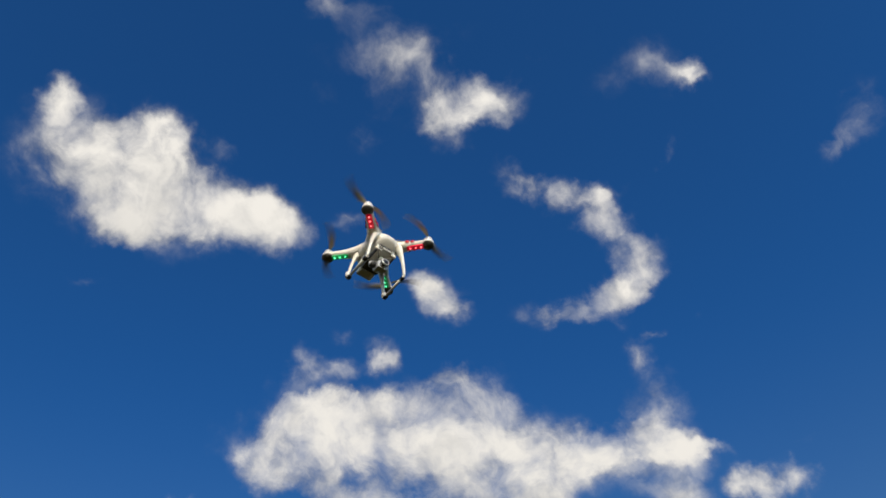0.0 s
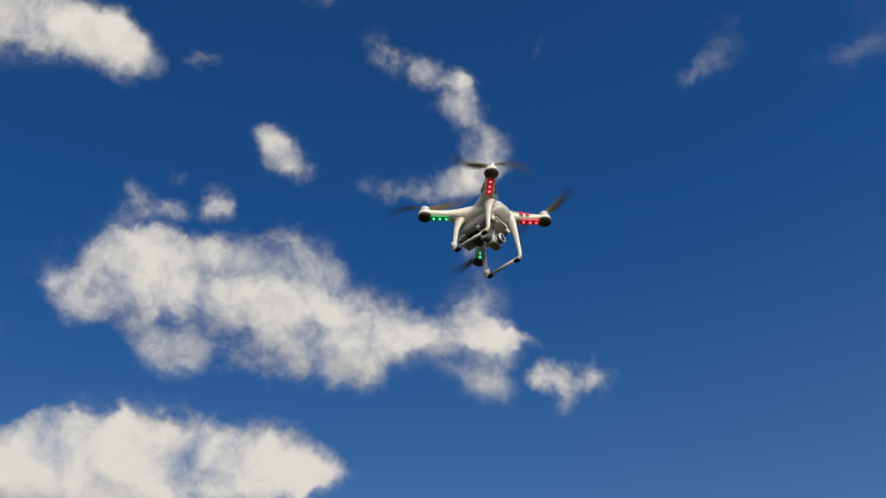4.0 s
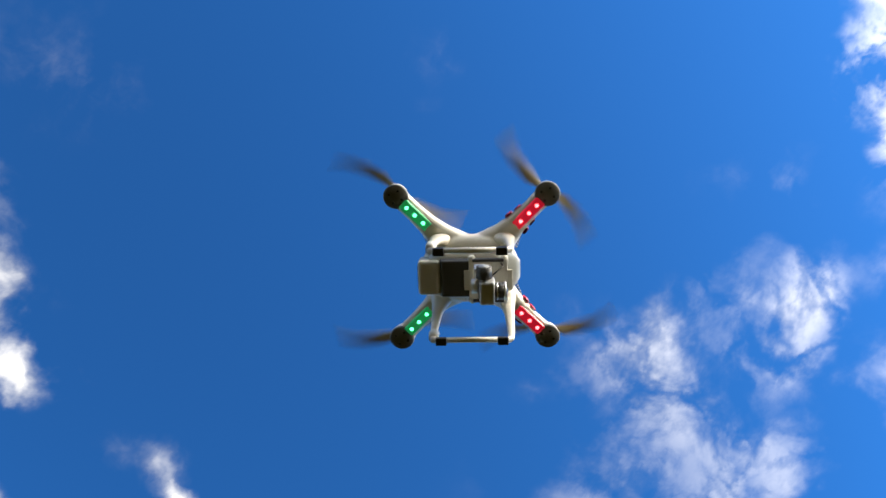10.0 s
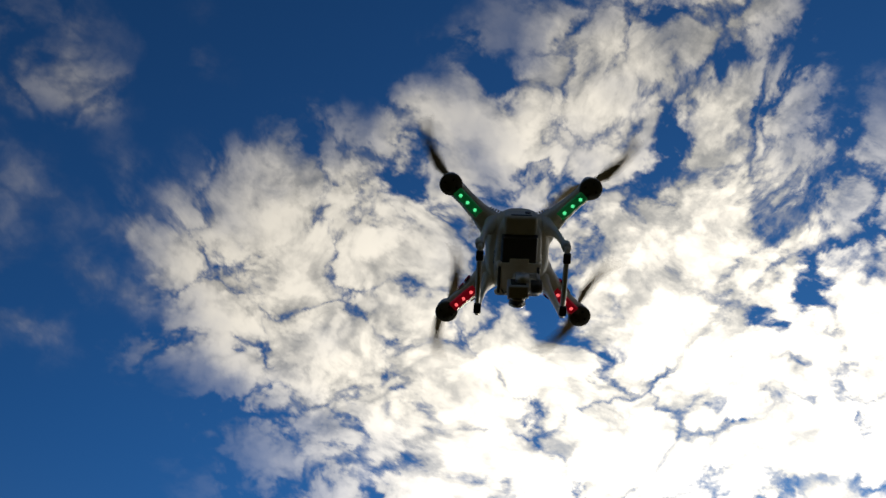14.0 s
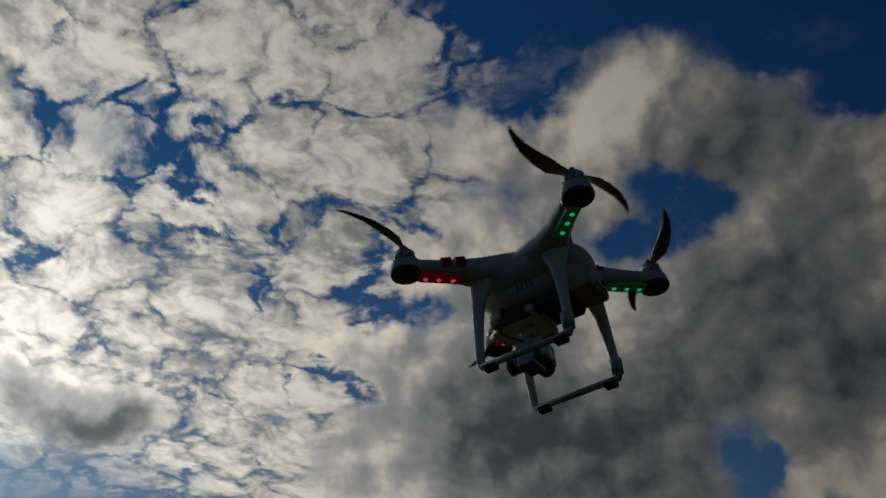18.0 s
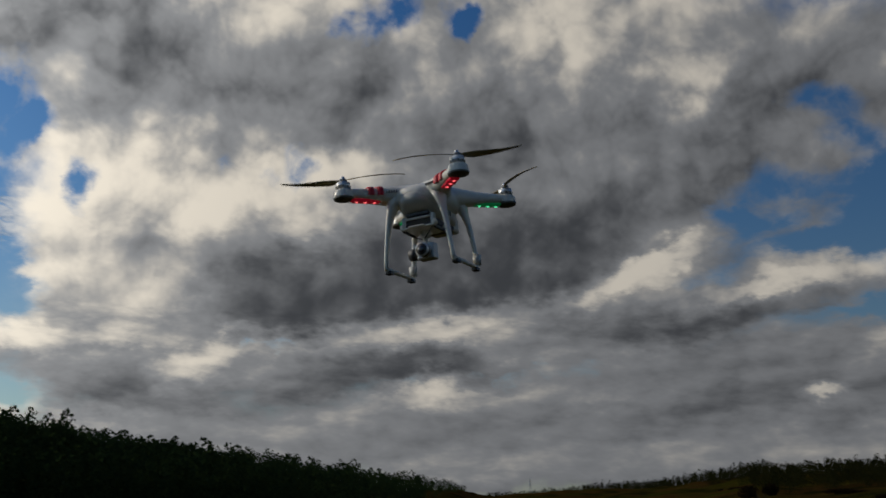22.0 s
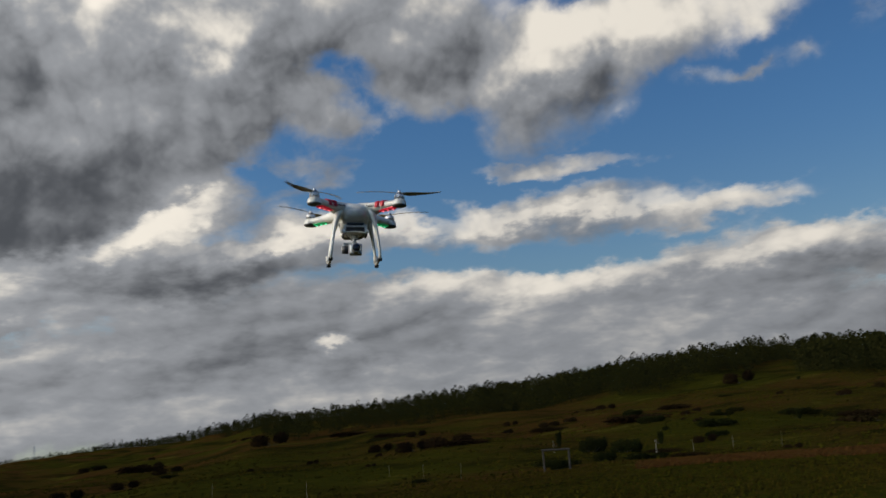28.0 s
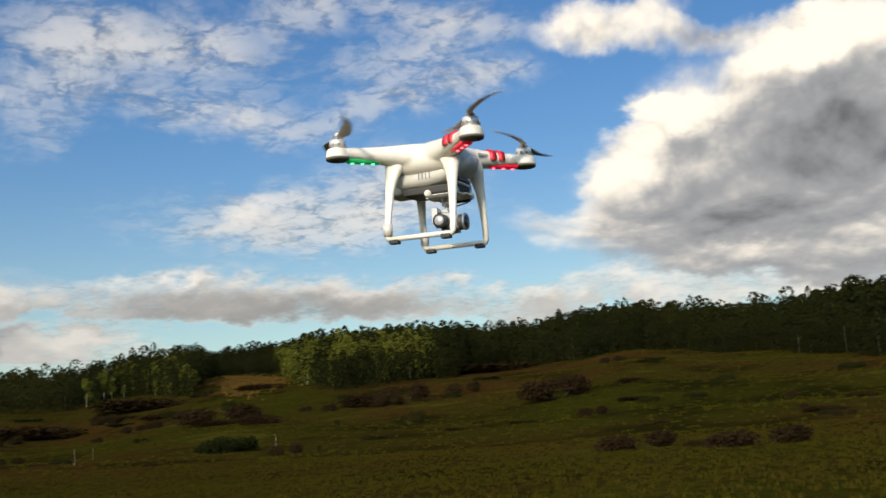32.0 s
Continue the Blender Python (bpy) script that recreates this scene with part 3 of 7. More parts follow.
bank("tower", -83.7, 41.8, 7.4, 5.0, 7, 0.9)
bank("tower", -93.7, 40.8, 7.0, 3.5, -6, 0.8)
bank("tower", -87.7, 39.2, 4.8, 4.1, -10, 0.8)
bank("tower", -121.7, 25.1, 7.0, 3.2, -3, 0.9)
bank("tower", -95.3, 26.4, 10.2, 7.6, -4, 1.0)
bank("shade", -58.8, 14.3, 18.0, 3.9, 11, 1.0)
bank("shade", -65.2, 12.5, 9.4, 2.5, 7, 0.8)
bank("shade", -46.6, 18.3, 13.5, 5.8, 28, 0.75)
bank("shade", -52.1, 15.9, 14.9, 3.6, 14, 0.7)
bank("shade", -61.9, 8.5, 8.2, 1.9, 6, 0.9)
bank("shade", -75.0, 7.3, 4.3, 2.6, 2, 0.9)
bank("shade", -39.1, 11.9, 11.2, 1.6, 5, 0.6)
bank("shade", -48.8, 11.6, 6.4, 1.6, 9, 0.5)
bank("shade", -30.2, 23.6, 9.8, 3.7, 1, 0.6)
bank("shade", -75.0, 26.1, 6.8, 2.6, 10, 0.5)
bank("shade", -60.4, 26.9, 8.7, 2.2, 3, 0.4)
bank("shade", -36.5, 6.5, 18.0, 1.8, 3, 0.4)
bank("shade", -89.5, 21.3, 7.5, 3.8, 6, 0.9)
bank("shade", -95.7, 25.0, 8.5, 2.7, -11, 0.7)
bank("shade", -99.3, 27.1, 4.4, 3.2, 12, 0.6)
bank("shade", -67.7, 24.0, 12.1, 5.1, -2, 0.5)
bank("shade", -58.7, 13.5, 14.3, 4.2, 5, 1.1)
bank("shade", -54.6, 15.4, 6.4, 5.2, -5, 0.8)
bank("shade", -65.0, 11.0, 5.5, 1.5, 9, 0.8)
bank("shade", -53.3, 23.4, 5.2, 7.5, -8, 0.6)
bank("shade", -56.3, 8.7, 6.5, 1.4, -2, 0.8)
bank("shade", -90.8, 7.8, 9.5, 0.7, 3, 0.6)
bank("shade", -78.9, 29.8, 3.5, 3.5, 2, 0.5)
bank("shade", -29.4, 22.6, 5.7, 2.8, -4, 0.7)
bank("shade", -20.8, 19.5, 7.6, 2.8, 18, 0.6)
bank("shade", -43.0, 11.0, 11.8, 1.4, 6, 0.6)
bank("shade", -20.0, 12.3, 8.3, 1.0, 1, 0.4)
bank("shade", -121.3, 24.7, 5.8, 2.3, -3, 0.9)
bank("shade", -94.8, 24.4, 8.2, 5.0, -4, 0.7)
bank("gap", -62.2, 28.1, 1.8, 1.8, 4, 0.8)
bank("gap", -55.0, 28.3, 1.2, 1.2, 1, 0.7)
bank("gap", -66.5, 19.7, 3.4, 2.5, 4, 0.7)
bank("gap", -70.0, 20.2, 1.8, 1.2, 6, 0.5)
bank("gap", -34.1, 22.7, 1.5, 3.9, 80, 0.6)
bank("gap", -77.1, 17.2, 1.4, 2.0, 7, 0.6)
bank("gap", -52.2, 8.3, 9.6, 0.8, 3, 0.5)
bank("gap", -67.2, 9.5, 3.7, 0.6, 2, 0.5)
bank("gap", -84.8, 34.4, 5.3, 1.9, -4, 0.8)
bank("gap", -102.5, 31.6, 5.0, 1.7, 16, 0.8)
bank("gap", -60.0, 29.4, 2.4, 2.4, 40, 0.8)
bank("gap", -65.7, 19.6, 1.9, 1.6, -2, 0.45)
bank("gap", -81.3, 21.3, 2.6, 2.9, 3, 0.8)
bank("gap", -54.8, 28.5, 0.9, 1.5, -9, 0.6)
bank("gap", -51.7, 31.8, 3.1, 4.5, 73, 0.8)
bank("gap", -82.8, 36.6, 1.9, 4.8, 73, 0.5)
bank("gap", -67.1, 38.4, 6.0, 3.3, -13, 0.8)
bank("gap", -83.0, 36.8, 1.9, 6.2, 64, 0.6)
bank("gap", -81.6, 22.3, 3.3, 4.7, 58, 0.7)
bank("tower", -67.8, 3.3, 26.8, 2.1, 0, 0.8)
bank("tower", -39.7, 3.5, 27.2, 2.1, 1, 0.8)
bank("tower", -44.7, 2.8, 21.0, 2.7, 4, 0.8)
bank("tower", -19.2, 5.2, 28.3, 2.2, 4, 0.8)
bank("tower", -10.0, 6.1, 17.8, 1.8, 4, 0.8)
bank("ripple", -99.8, 46.2, 13.2, 5.7, -2, 0.8)
bank("ripple", -88.8, 44.1, 9.4, 3.8, -10, 0.5)
bank("ripple", -70.4, 42.4, 7.4, 3.1, -2, 0.45)
bank("ripple", -77.6, 45.0, 6.0, 2.4, -18, 0.3)
bank("shade", -76.6, 25.4, 5.8, 8.7, 56, 0.5)
bank("tower", -15.6, 5.8, 27.6, 1.8, -2, 0.7)
bank("shade", -67.7, 18.4, 8.0, 2.5, 20, -0.9)
bank("shade", -72.8, 12.1, 4.4, 3.3, 4, -0.6)
bank("shade", -62.9, 19.6, 6.3, 1.9, 23, -0.7)
bank("shade", -55.8, 11.3, 9.7, 1.3, 10, -0.8)
bank("shade", -57.3, 7.2, 3.2, 1.6, -0, -0.8)
bank("shade", -70.5, 8.6, 3.9, 1.5, 28, -1.0)
bank("shade", -43.5, 14.3, 4.5, 1.6, 22, -0.8)
bank("shade", -41.2, 24.0, 3.7, 3.7, -5, -0.8)
bank("shade", -49.8, 27.0, 5.0, 3.1, 18, -0.6)
bank("shade", -59.4, 27.3, 2.8, 3.4, 3, -0.7)
bank("shade", -35.1, 6.7, 2.1, 0.9, -3, -1.0)
bank("shade", -38.4, 12.8, 4.6, 0.8, 6, -0.5)
bank("shade", -74.1, 10.1, 5.2, 1.0, 3, -0.7)
bank("shade", -73.4, 19.4, 5.9, 3.5, 7, -0.4)
bank("shade", -54.4, 19.2, 3.9, 1.9, -0, -0.3)
bank("shade", -49.5, 10.0, 6.4, 1.0, 4, -0.4)
bank("shade", -85.5, 29.7, 2.5, 1.9, 6, -0.5)
bank("shade", -83.4, 21.8, 2.9, 3.2, 4, -0.5)
bank("shade", -79.0, 17.2, 3.5, 4.8, 2, -0.9)
bank("shade", -73.0, 17.9, 5.2, 3.5, 0, -0.6)
bank("shade", -61.1, 29.9, 3.3, 3.3, -7, -0.6)
bank("shade", -70.8, 28.6, 5.7, 3.5, -1, -0.6)
bank("shade", -59.0, 20.0, 3.9, 1.5, 16, -0.7)
bank("shade", -65.3, 17.2, 2.8, 2.5, -2, -0.7)
bank("shade", -89.8, 10.6, 2.7, 1.8, 4, -0.8)
bank("shade", -79.7, 9.4, 3.8, 1.3, 2, -0.8)
bank("shade", -56.1, 10.4, 6.3, 1.0, 13, -0.6)
bank("shade", -78.3, 33.9, 4.7, 2.8, 2, -0.6)
bank("shade", -71.0, 11.9, 4.1, 1.9, 0, -0.5)
bank("shade", -41.0, 23.9, 4.6, 2.4, 0, -0.8)
bank("shade", -51.7, 17.6, 4.6, 2.0, 23, -0.6)
bank("shade", -44.5, 14.3, 4.6, 1.1, 20, -0.9)
bank("shade", -20.7, 23.6, 3.1, 1.9, -8, -0.7)
bank("shade", -22.0, 21.2, 2.8, 2.2, -7, -0.7)
bank("shade", -17.6, 18.8, 2.8, 1.1, 27, -0.8)
bank("shade", -47.0, 12.8, 6.0, 0.8, 10, -0.6)
bank("shade", -35.2, 7.0, 1.9, 1.0, 16, -1.0)
bank("shade", -87.5, 40.1, 3.8, 3.8, -10, -0.5)
bank("shade", -83.3, 43.3, 4.9, 1.9, 12, -0.5)
bank("shade", -49.9, 15.5, 8.8, 3.5, 22, 0.2)
bank("shade", -21.6, 12.5, 9.6, 0.8, 2, 0.4)
bank("shade", -77.0, 31.8, 12.0, 11.4, -15, 0.8)
bank("shade", -95.5, 24.5, 14.2, 6.9, -4, 0.7)
bank("shade", -83.6, 23.6, 9.1, 6.0, -9, 0.6)
bank("shade", -37.8, 9.0, 15.3, 1.2, 2, 0.4)
bank("shade", -49.0, 5.9, 28.5, 1.1, 2, 0.4)
bank("shade", -55.4, 4.7, 28.4, 0.9, 2, 0.3)
bank("shade", -38.6, 19.1, 5.0, 6.2, 46, 0.5)
bank("shade", -60.3, 22.9, 7.6, 3.2, 2, 0.35)
bank("shade", -70.7, 23.7, 6.0, 2.4, 7, 0.35)
bank("shade", -45.6, 10.6, 8.3, 1.3, 8, 0.5)
bank("shade", -69.4, 6.2, 9.0, 1.5, 1, 0.5)
bank("shade", -56.5, 19.8, 7.4, 3.6, 15, 0.4)
bank("gap", -92.7, 44.8, 3.8, 7.0, 37, 0.8)
bank("gap", -95.4, 48.4, 4.4, 2.4, 0, 0.6)
bank("gap", -105.1, 32.3, 2.2, 3.4, 50, 0.6)
bank("tower", -95.1, 30.5, 6.3, 11.5, 64, 1.0)
bank("tower", -89.8, 39.1, 3.4, 6.3, 61, 0.9)
bank("shade", -95.8, 28.2, 6.9, 7.4, -13, 0.9)
bank("shade", -91.4, 35.4, 3.4, 4.6, -19, 0.4)
bank("tower", -123.5, 26.3, 5.6, 1.2, 0, 0.9)
bank("shade", -123.5, 26.1, 5.6, 1.2, 0, 0.9)
bank("gap", -39.4, 16.6, 5.0, 1.9, 16, 0.6)
bank("gap", -66.8, 19.4, 4.6, 3.4, 4, 0.6)
bank("gap", -55.5, 28.3, 1.9, 1.9, 1, 0.6)
bank("gap", -62.2, 27.8, 2.8, 2.8, 4, 0.6)
bank("gap", -30.3, 15.2, 4.7, 3.5, -7, 0.5)
bank("gap", -37.9, 18.2, 4.4, 2.5, -2, 0.6)
bank("gap", -33.0, 20.6, 3.8, 1.9, -3, 0.5)
bank("gap", -27.0, 19.5, 1.9, 2.6, 55, 0.5)
bank("gap", -41.4, 13.3, 2.8, 1.3, 8, 0.5)
bank("ripple", -33.7, 19.5, 4.2, 4.8, 55, 0.5)
bank("ripple", -35.5, 18.8, 5.1, 3.2, 37, 0.45)
bank("cumulus", 32.6, 53.1, 7.4, 5.2, 1, 1.1)
bank("cumulus", 38.3, 52.5, 8.3, 4.5, -9, 1.1)
bank("cumulus", 35.7, 54.8, 3.5, 2.6, 21, 0.8)
bank("cumulus", 45.2, 51.3, 5.5, 2.8, -9, 1.0)
bank("cumulus", 48.7, 51.1, 2.8, 2.5, -43, 0.8)
bank("cumulus", 27.2, 55.5, 1.7, 1.7, 28, 0.9)
bank("cumulus", 35.5, 50.3, 3.5, 1.8, -2, 0.7)
bank("cumulus", 46.0, 55.6, 4.3, 1.5, 22, 0.34)
bank("cumulus", 54.9, 51.8, 1.9, 1.0, 14, 0.62)
bank("cumulus", 33.7, 46.9, 1.4, 0.7, 19, 0.46)
bank("cumulus", 66.3, 56.9, 2.9, 1.9, -5, 0.7)
bank("cumulus", 64.2, 58.8, 6.3, 3.8, -33, 0.54)
bank("cumulus", 70.0, 57.6, 4.7, 1.9, -38, 0.62)
bank("cumulus", 57.6, 56.7, 1.6, 2.5, -69, 0.39)
bank("cumulus", 74.1, 58.8, 2.5, 1.3, 8, 0.46)
bank("cumulus", 75.4, 57.4, 2.2, 1.3, -13, 0.39)
bank("cumulus", 53.3, 58.4, 1.2, 1.9, -55, 0.31)
bank("cumulus", 59.9, 60.4, 6.2, 1.9, -9, 0.39)
bank("cumulus", 89.2, 54.8, 1.5, 1.2, 17, 0.78)
bank("cumulus", 86.1, 56.2, 2.8, 2.8, -22, 0.31)
bank("cumulus", 90.0, 54.3, 1.5, 0.8, -25, 0.46)
bank("cumulus", 81.7, 55.8, 2.5, 1.9, 43, 0.28)
bank("cumulus", 99.5, 48.3, 2.3, 2.6, 32, 0.28)
bank("cumulus", 97.0, 47.5, 2.4, 1.2, -29, 0.31)
bank("cumulus", 84.0, 50.7, 1.3, 1.9, -19, 0.39)
bank("cumulus", 66.0, 55.3, 1.9, 1.0, -5, 0.46)
bank("cumulus", 71.0, 52.7, 2.3, 2.3, -49, 0.85)
bank("cumulus", 73.7, 51.1, 2.9, 1.9, -51, 0.93)
bank("cumulus", 76.4, 49.7, 2.9, 1.9, -43, 0.75)
bank("cumulus", 78.3, 48.1, 2.2, 2.2, -64, 0.8)
bank("cumulus", 79.5, 46.2, 2.6, 1.9, 5, 0.95)
bank("cumulus", 77.8, 45.2, 3.2, 1.3, -3, 0.85)
bank("cumulus", 74.8, 44.7, 3.9, 1.4, -1, 0.7)
bank("cumulus", 71.2, 44.8, 3.6, 1.3, -14, 0.65)
bank("cumulus", 78.1, 50.1, 1.9, 1.3, -14, 0.78)
bank("cumulus", 76.0, 40.9, 1.9, 1.9, 33, 0.93)
bank("cumulus", 78.0, 41.9, 1.6, 0.8, -3, 0.7)
bank("cumulus", 75.3, 43.3, 1.3, 1.3, 58, 0.46)
bank("cumulus", 81.5, 41.9, 1.3, 0.9, -56, 0.31)
bank("cumulus", 62.6, 47.0, 3.2, 1.9, -3, 0.7)
bank("cumulus", 63.0, 45.7, 2.6, 1.3, -13, 0.93)
bank("cumulus", 61.2, 47.4, 1.6, 1.3, -1, 0.78)
bank("cumulus", 57.5, 43.9, 1.9, 1.9, 51, 0.93)
bank("cumulus", 57.1, 43.1, 1.6, 1.3, 1, 0.78)
bank("cumulus", 53.9, 44.7, 1.0, 1.3, 64, 0.46)
bank("cumulus", 51.4, 43.3, 1.9, 1.3, 66, 0.7)
bank("cumulus", 53.6, 42.8, 2.2, 1.1, 3, 0.78)
bank("cumulus", 50.3, 42.3, 1.9, 0.8, 26, 0.31)
bank("cumulus", 50.4, 39.2, 6.2, 3.7, -0, 1.1)
bank("cumulus", 52.8, 39.0, 4.4, 4.4, 3, 1.1)
bank("cumulus", 48.6, 38.1, 3.0, 2.7, 6, 0.9)
bank("cumulus", 52.6, 40.6, 3.1, 1.6, 4, 0.8)
bank("cumulus", 60.9, 38.4, 8.2, 4.8, -7, 1.15)
bank("cumulus", 66.1, 37.5, 7.6, 4.1, -15, 1.1)
bank("cumulus", 63.1, 41.5, 5.1, 1.9, -13, 0.85)
bank("cumulus", 62.7, 42.2, 1.9, 1.3, -3, 0.78)
bank("cumulus", 57.6, 41.0, 3.8, 1.3, 0, 0.62)
bank("cumulus", 69.9, 35.9, 5.0, 3.5, -7, 1.0)
bank("cumulus", 60.4, 35.9, 5.0, 2.8, -2, 0.85)
bank("cumulus", 62.7, 34.6, 6.2, 2.5, -3, 0.93)
bank("cumulus", 67.6, 34.3, 2.5, 2.5, -6, 0.93)
bank("cumulus", 55.8, 35.0, 1.8, 1.8, -48, 0.7)
bank("cumulus", 54.2, 36.2, 3.1, 1.9, -18, 0.7)
bank("cumulus", 75.9, 37.7, 3.5, 2.8, -11, 1.0)
bank("cumulus", 77.1, 36.2, 3.7, 1.6, -27, 0.8)
bank("cumulus", 74.6, 36.0, 5.0, 1.6, -0, 0.7)
bank("cumulus", 76.4, 33.8, 3.4, 2.8, -11, 0.9)
bank("cumulus", 72.8, 36.9, 3.2, 1.9, 10, 0.7)
bank("cumulus", 79.3, 35.7, 3.1, 0.6, -21, 0.62)
bank("cumulus", 82.6, 33.2, 3.3, 1.8, -20, 0.85)
bank("cumulus", 84.1, 32.3, 2.1, 1.8, -15, 0.8)
bank("cumulus", 81.2, 33.5, 1.8, 1.5, -14, 0.93)
bank("cumulus", 81.6, 31.9, 1.2, 1.8, -14, 0.62)
bank("cumulus", 43.0, 35.6, 1.5, 0.9, 30, 0.78)
bank("cumulus", 44.6, 35.6, 0.9, 1.2, 60, 0.46)
bank("cumulus", 85.3, 34.4, 1.8, 0.7, -17, 0.31)
bank("cumulus", 92.7, 37.6, 2.6, 0.6, -23, 0.23)
bank("cumulus", 52.6, 29.1, 12.2, 4.7, 5, 1.2)
bank("cumulus", 50.0, 30.4, 4.6, 1.7, 6, 0.8)
bank("cumulus", 60.0, 29.7, 5.5, 2.7, 11, 1.0)
bank("cumulus", 64.0, 28.8, 3.1, 1.8, -1, 0.8)
bank("cumulus", 55.8, 30.5, 4.2, 1.8, 3, 0.8)
bank("cumulus", 48.0, 29.3, 3.4, 2.2, 7, 0.9)
bank("cumulus", 106.9, 44.4, 3.1, 2.0, 2, 0.3)
bank("cumulus", 98.4, 47.4, 2.7, 2.7, -24, 0.15)
bank("cumulus", 88.3, 55.1, 2.8, 1.9, -11, 0.3)
bank("cumulus", 86.3, 56.2, 1.9, 1.9, 11, 0.2)
bank("cumulus", 84.3, 51.2, 1.9, 1.5, 63, 0.3)
bank("cumulus", 98.0, 48.0, 3.8, 2.5, 30, 0.2)
bank("cumulus", 109.0, 50.3, 2.9, 3.8, 61, 0.25)
bank("cumulus", 96.2, 47.3, 1.9, 1.2, 1, 0.2)
bank("cumulus", 142.0, 62.3, 5.4, 3.6, -68, 0.14)
bank("cumulus", 141.0, 59.6, 4.5, 3.6, -67, 0.14)
bank("cumulus", 133.5, 65.0, 1.9, 1.9, -31, 0.07)
bank("cumulus", 137.6, 56.4, 4.0, 3.6, -33, 0.14)
bank("cumulus", 155.8, 58.4, 4.2, 3.4, -51, 0.2)
bank("cumulus", 151.3, 55.5, 2.5, 1.7, -46, 0.14)
bank("cumulus", 147.9, 52.9, 1.7, 2.3, -42, 0.2)
bank("cumulus", 140.5, 51.5, 2.9, 4.1, 37, 0.18)
bank("cumulus", 125.4, 52.6, 3.4, 4.4, 38, 0.18)
bank("cumulus", 129.1, 48.2, 6.7, 4.6, -45, 0.18)
bank("cumulus", 122.5, 47.9, 6.2, 5.0, -39, 0.22)
bank("cumulus", 132.3, 47.9, 4.8, 4.2, -26, 0.22)
bank("cumulus", 133.2, 44.2, 3.5, 3.2, 4, 0.27)
bank("cumulus", 123.1, 44.5, 6.7, 4.2, -18, 0.23)
bank("cumulus", 116.0, 45.0, 3.7, 2.5, -13, 0.16)
bank("cumulus", 108.8, 45.0, 4.0, 1.6, -8, 0.16)
bank("cumulus", 134.1, 41.3, 4.5, 3.9, -26, 0.2)
bank("cumulus", 138.8, 46.8, 4.0, 3.2, -31, 0.14)
bank("cumulus", 115.3, 48.0, 1.9, 1.9, -13, 0.13)
bank("cumulus", 128.6, 44.0, 3.5, 3.0, -22, 0.16)
bank("gap", 55.1, 36.9, 1.2, 1.6, 1, 0.5)
bank("tower", 45.0, 13.9, 12.4, 8.9, 12, 1.2)
bank("tower", 40.2, 12.4, 9.2, 5.8, -7, 1.1)
bank("tower", 47.8, 17.7, 6.8, 5.1, 16, 1.1)
bank("tower", 37.5, 13.7, 4.7, 4.7, -7, 0.9)
bank("tower", 34.6, 10.5, 7.6, 2.5, -6, 0.7)
bank("tower", 42.8, 8.6, 12.7, 1.8, -1, 0.8)
bank("tower", 35.8, 21.9, 6.1, 2.1, 2, 0.8)
bank("tower", 41.2, 20.8, 5.4, 1.5, 0, 0.5)
bank("tower", 48.0, 8.6, 5.7, 5.7, -8, 0.9)
bank("shade", 44.8, 12.7, 9.8, 5.0, 2, 0.9)
bank("shade", 47.8, 15.3, 5.2, 4.0, -10, 0.6)
bank("shade", 40.0, 10.5, 8.0, 1.5, -7, 0.5)
bank("shade", 42.8, 21.0, 6.8, 1.0, -0, 0.5)
bank("shade", 47.2, 19.3, 6.6, 1.7, 10, -0.7)
bank("shade", 39.2, 17.3, 4.0, 3.4, -8, -0.6)
bank("shade", 35.9, 14.2, 2.5, 2.8, -7, -0.4)
bank("ripple", -130.3, 68.5, 8.4, 8.4, -43, 0.7)
bank("ripple", -115.4, 68.4, 7.1, 6.8, -59, 0.6)
bank("ripple", -146.1, 66.0, 5.6, 5.6, -27, 0.5)
bank("ripple", -127.8, 62.9, 5.2, 6.9, -45, 0.8)
bank("ripple", 143.8, 59.4, 12.7, 7.9, 37, 0.15)
bank("ripple", 157.8, 57.1, 11.8, 6.2, 23, 0.15)
bank("ripple", 128.7, 61.6, 7.3, 4.7, 52, 0.2)
bank("ripple", 22.3, 14.0, 10.3, 2.9, -8, 0.5)
bank("ripple", 9.5, 19.9, 9.0, 4.2, 2, 0.3)
bank("shade", -34.9, 7.9, 14.9, 3.3, 2, 0.45)
bank("shade", -30.8, 23.7, 9.8, 3.8, -1, 0.35)
bank("shade", -40.1, 21.1, 7.5, 4.4, 15, 0.3)
bank("shade", -69.2, 32.3, 11.9, 4.7, -3, -0.6)
bank("shade", -88.5, 30.3, 6.2, 3.1, 7, -0.4)
bank("shade", -89.7, 25.5, 9.4, 4.7, 7, -0.25)
bank("gap", -29.7, 17.5, 5.2, 3.8, -8, 0.5)
bank("gap", -13.0, 16.8, 9.2, 1.8, 1, 0.4)
bank("cumulus", 54.4, 28.3, 16.4, 3.5, 4, 1.0)
bank("cumulus", 57.1, 27.9, 8.9, 2.4, 2, 0.8)
bank("cumulus", 48.8, 28.5, 5.6, 3.4, 6, 0.8)
bank("cumulus", 55.8, 63.1, 1.7, 3.9, 99, 0.5)
bank("cumulus", 52.9, 63.9, 2.5, 1.7, 44, 0.4)
bank("cumulus", 65.9, 57.2, 2.3, 1.7, 29, 0.6)
bank("cumulus", 70.0, 57.3, 2.7, 2.1, -6, 0.55)
bank("cumulus", 64.4, 61.6, 4.4, 2.6, -11, 0.3)
bank("ripple", 115.4, 46.1, 9.5, 8.9, -28, 0.4)
bank("ripple", 114.8, 38.9, 4.6, 7.5, -25, 0.4)
bank("cumulus", 121.7, 48.1, 5.1, 5.7, -2, 0.5)
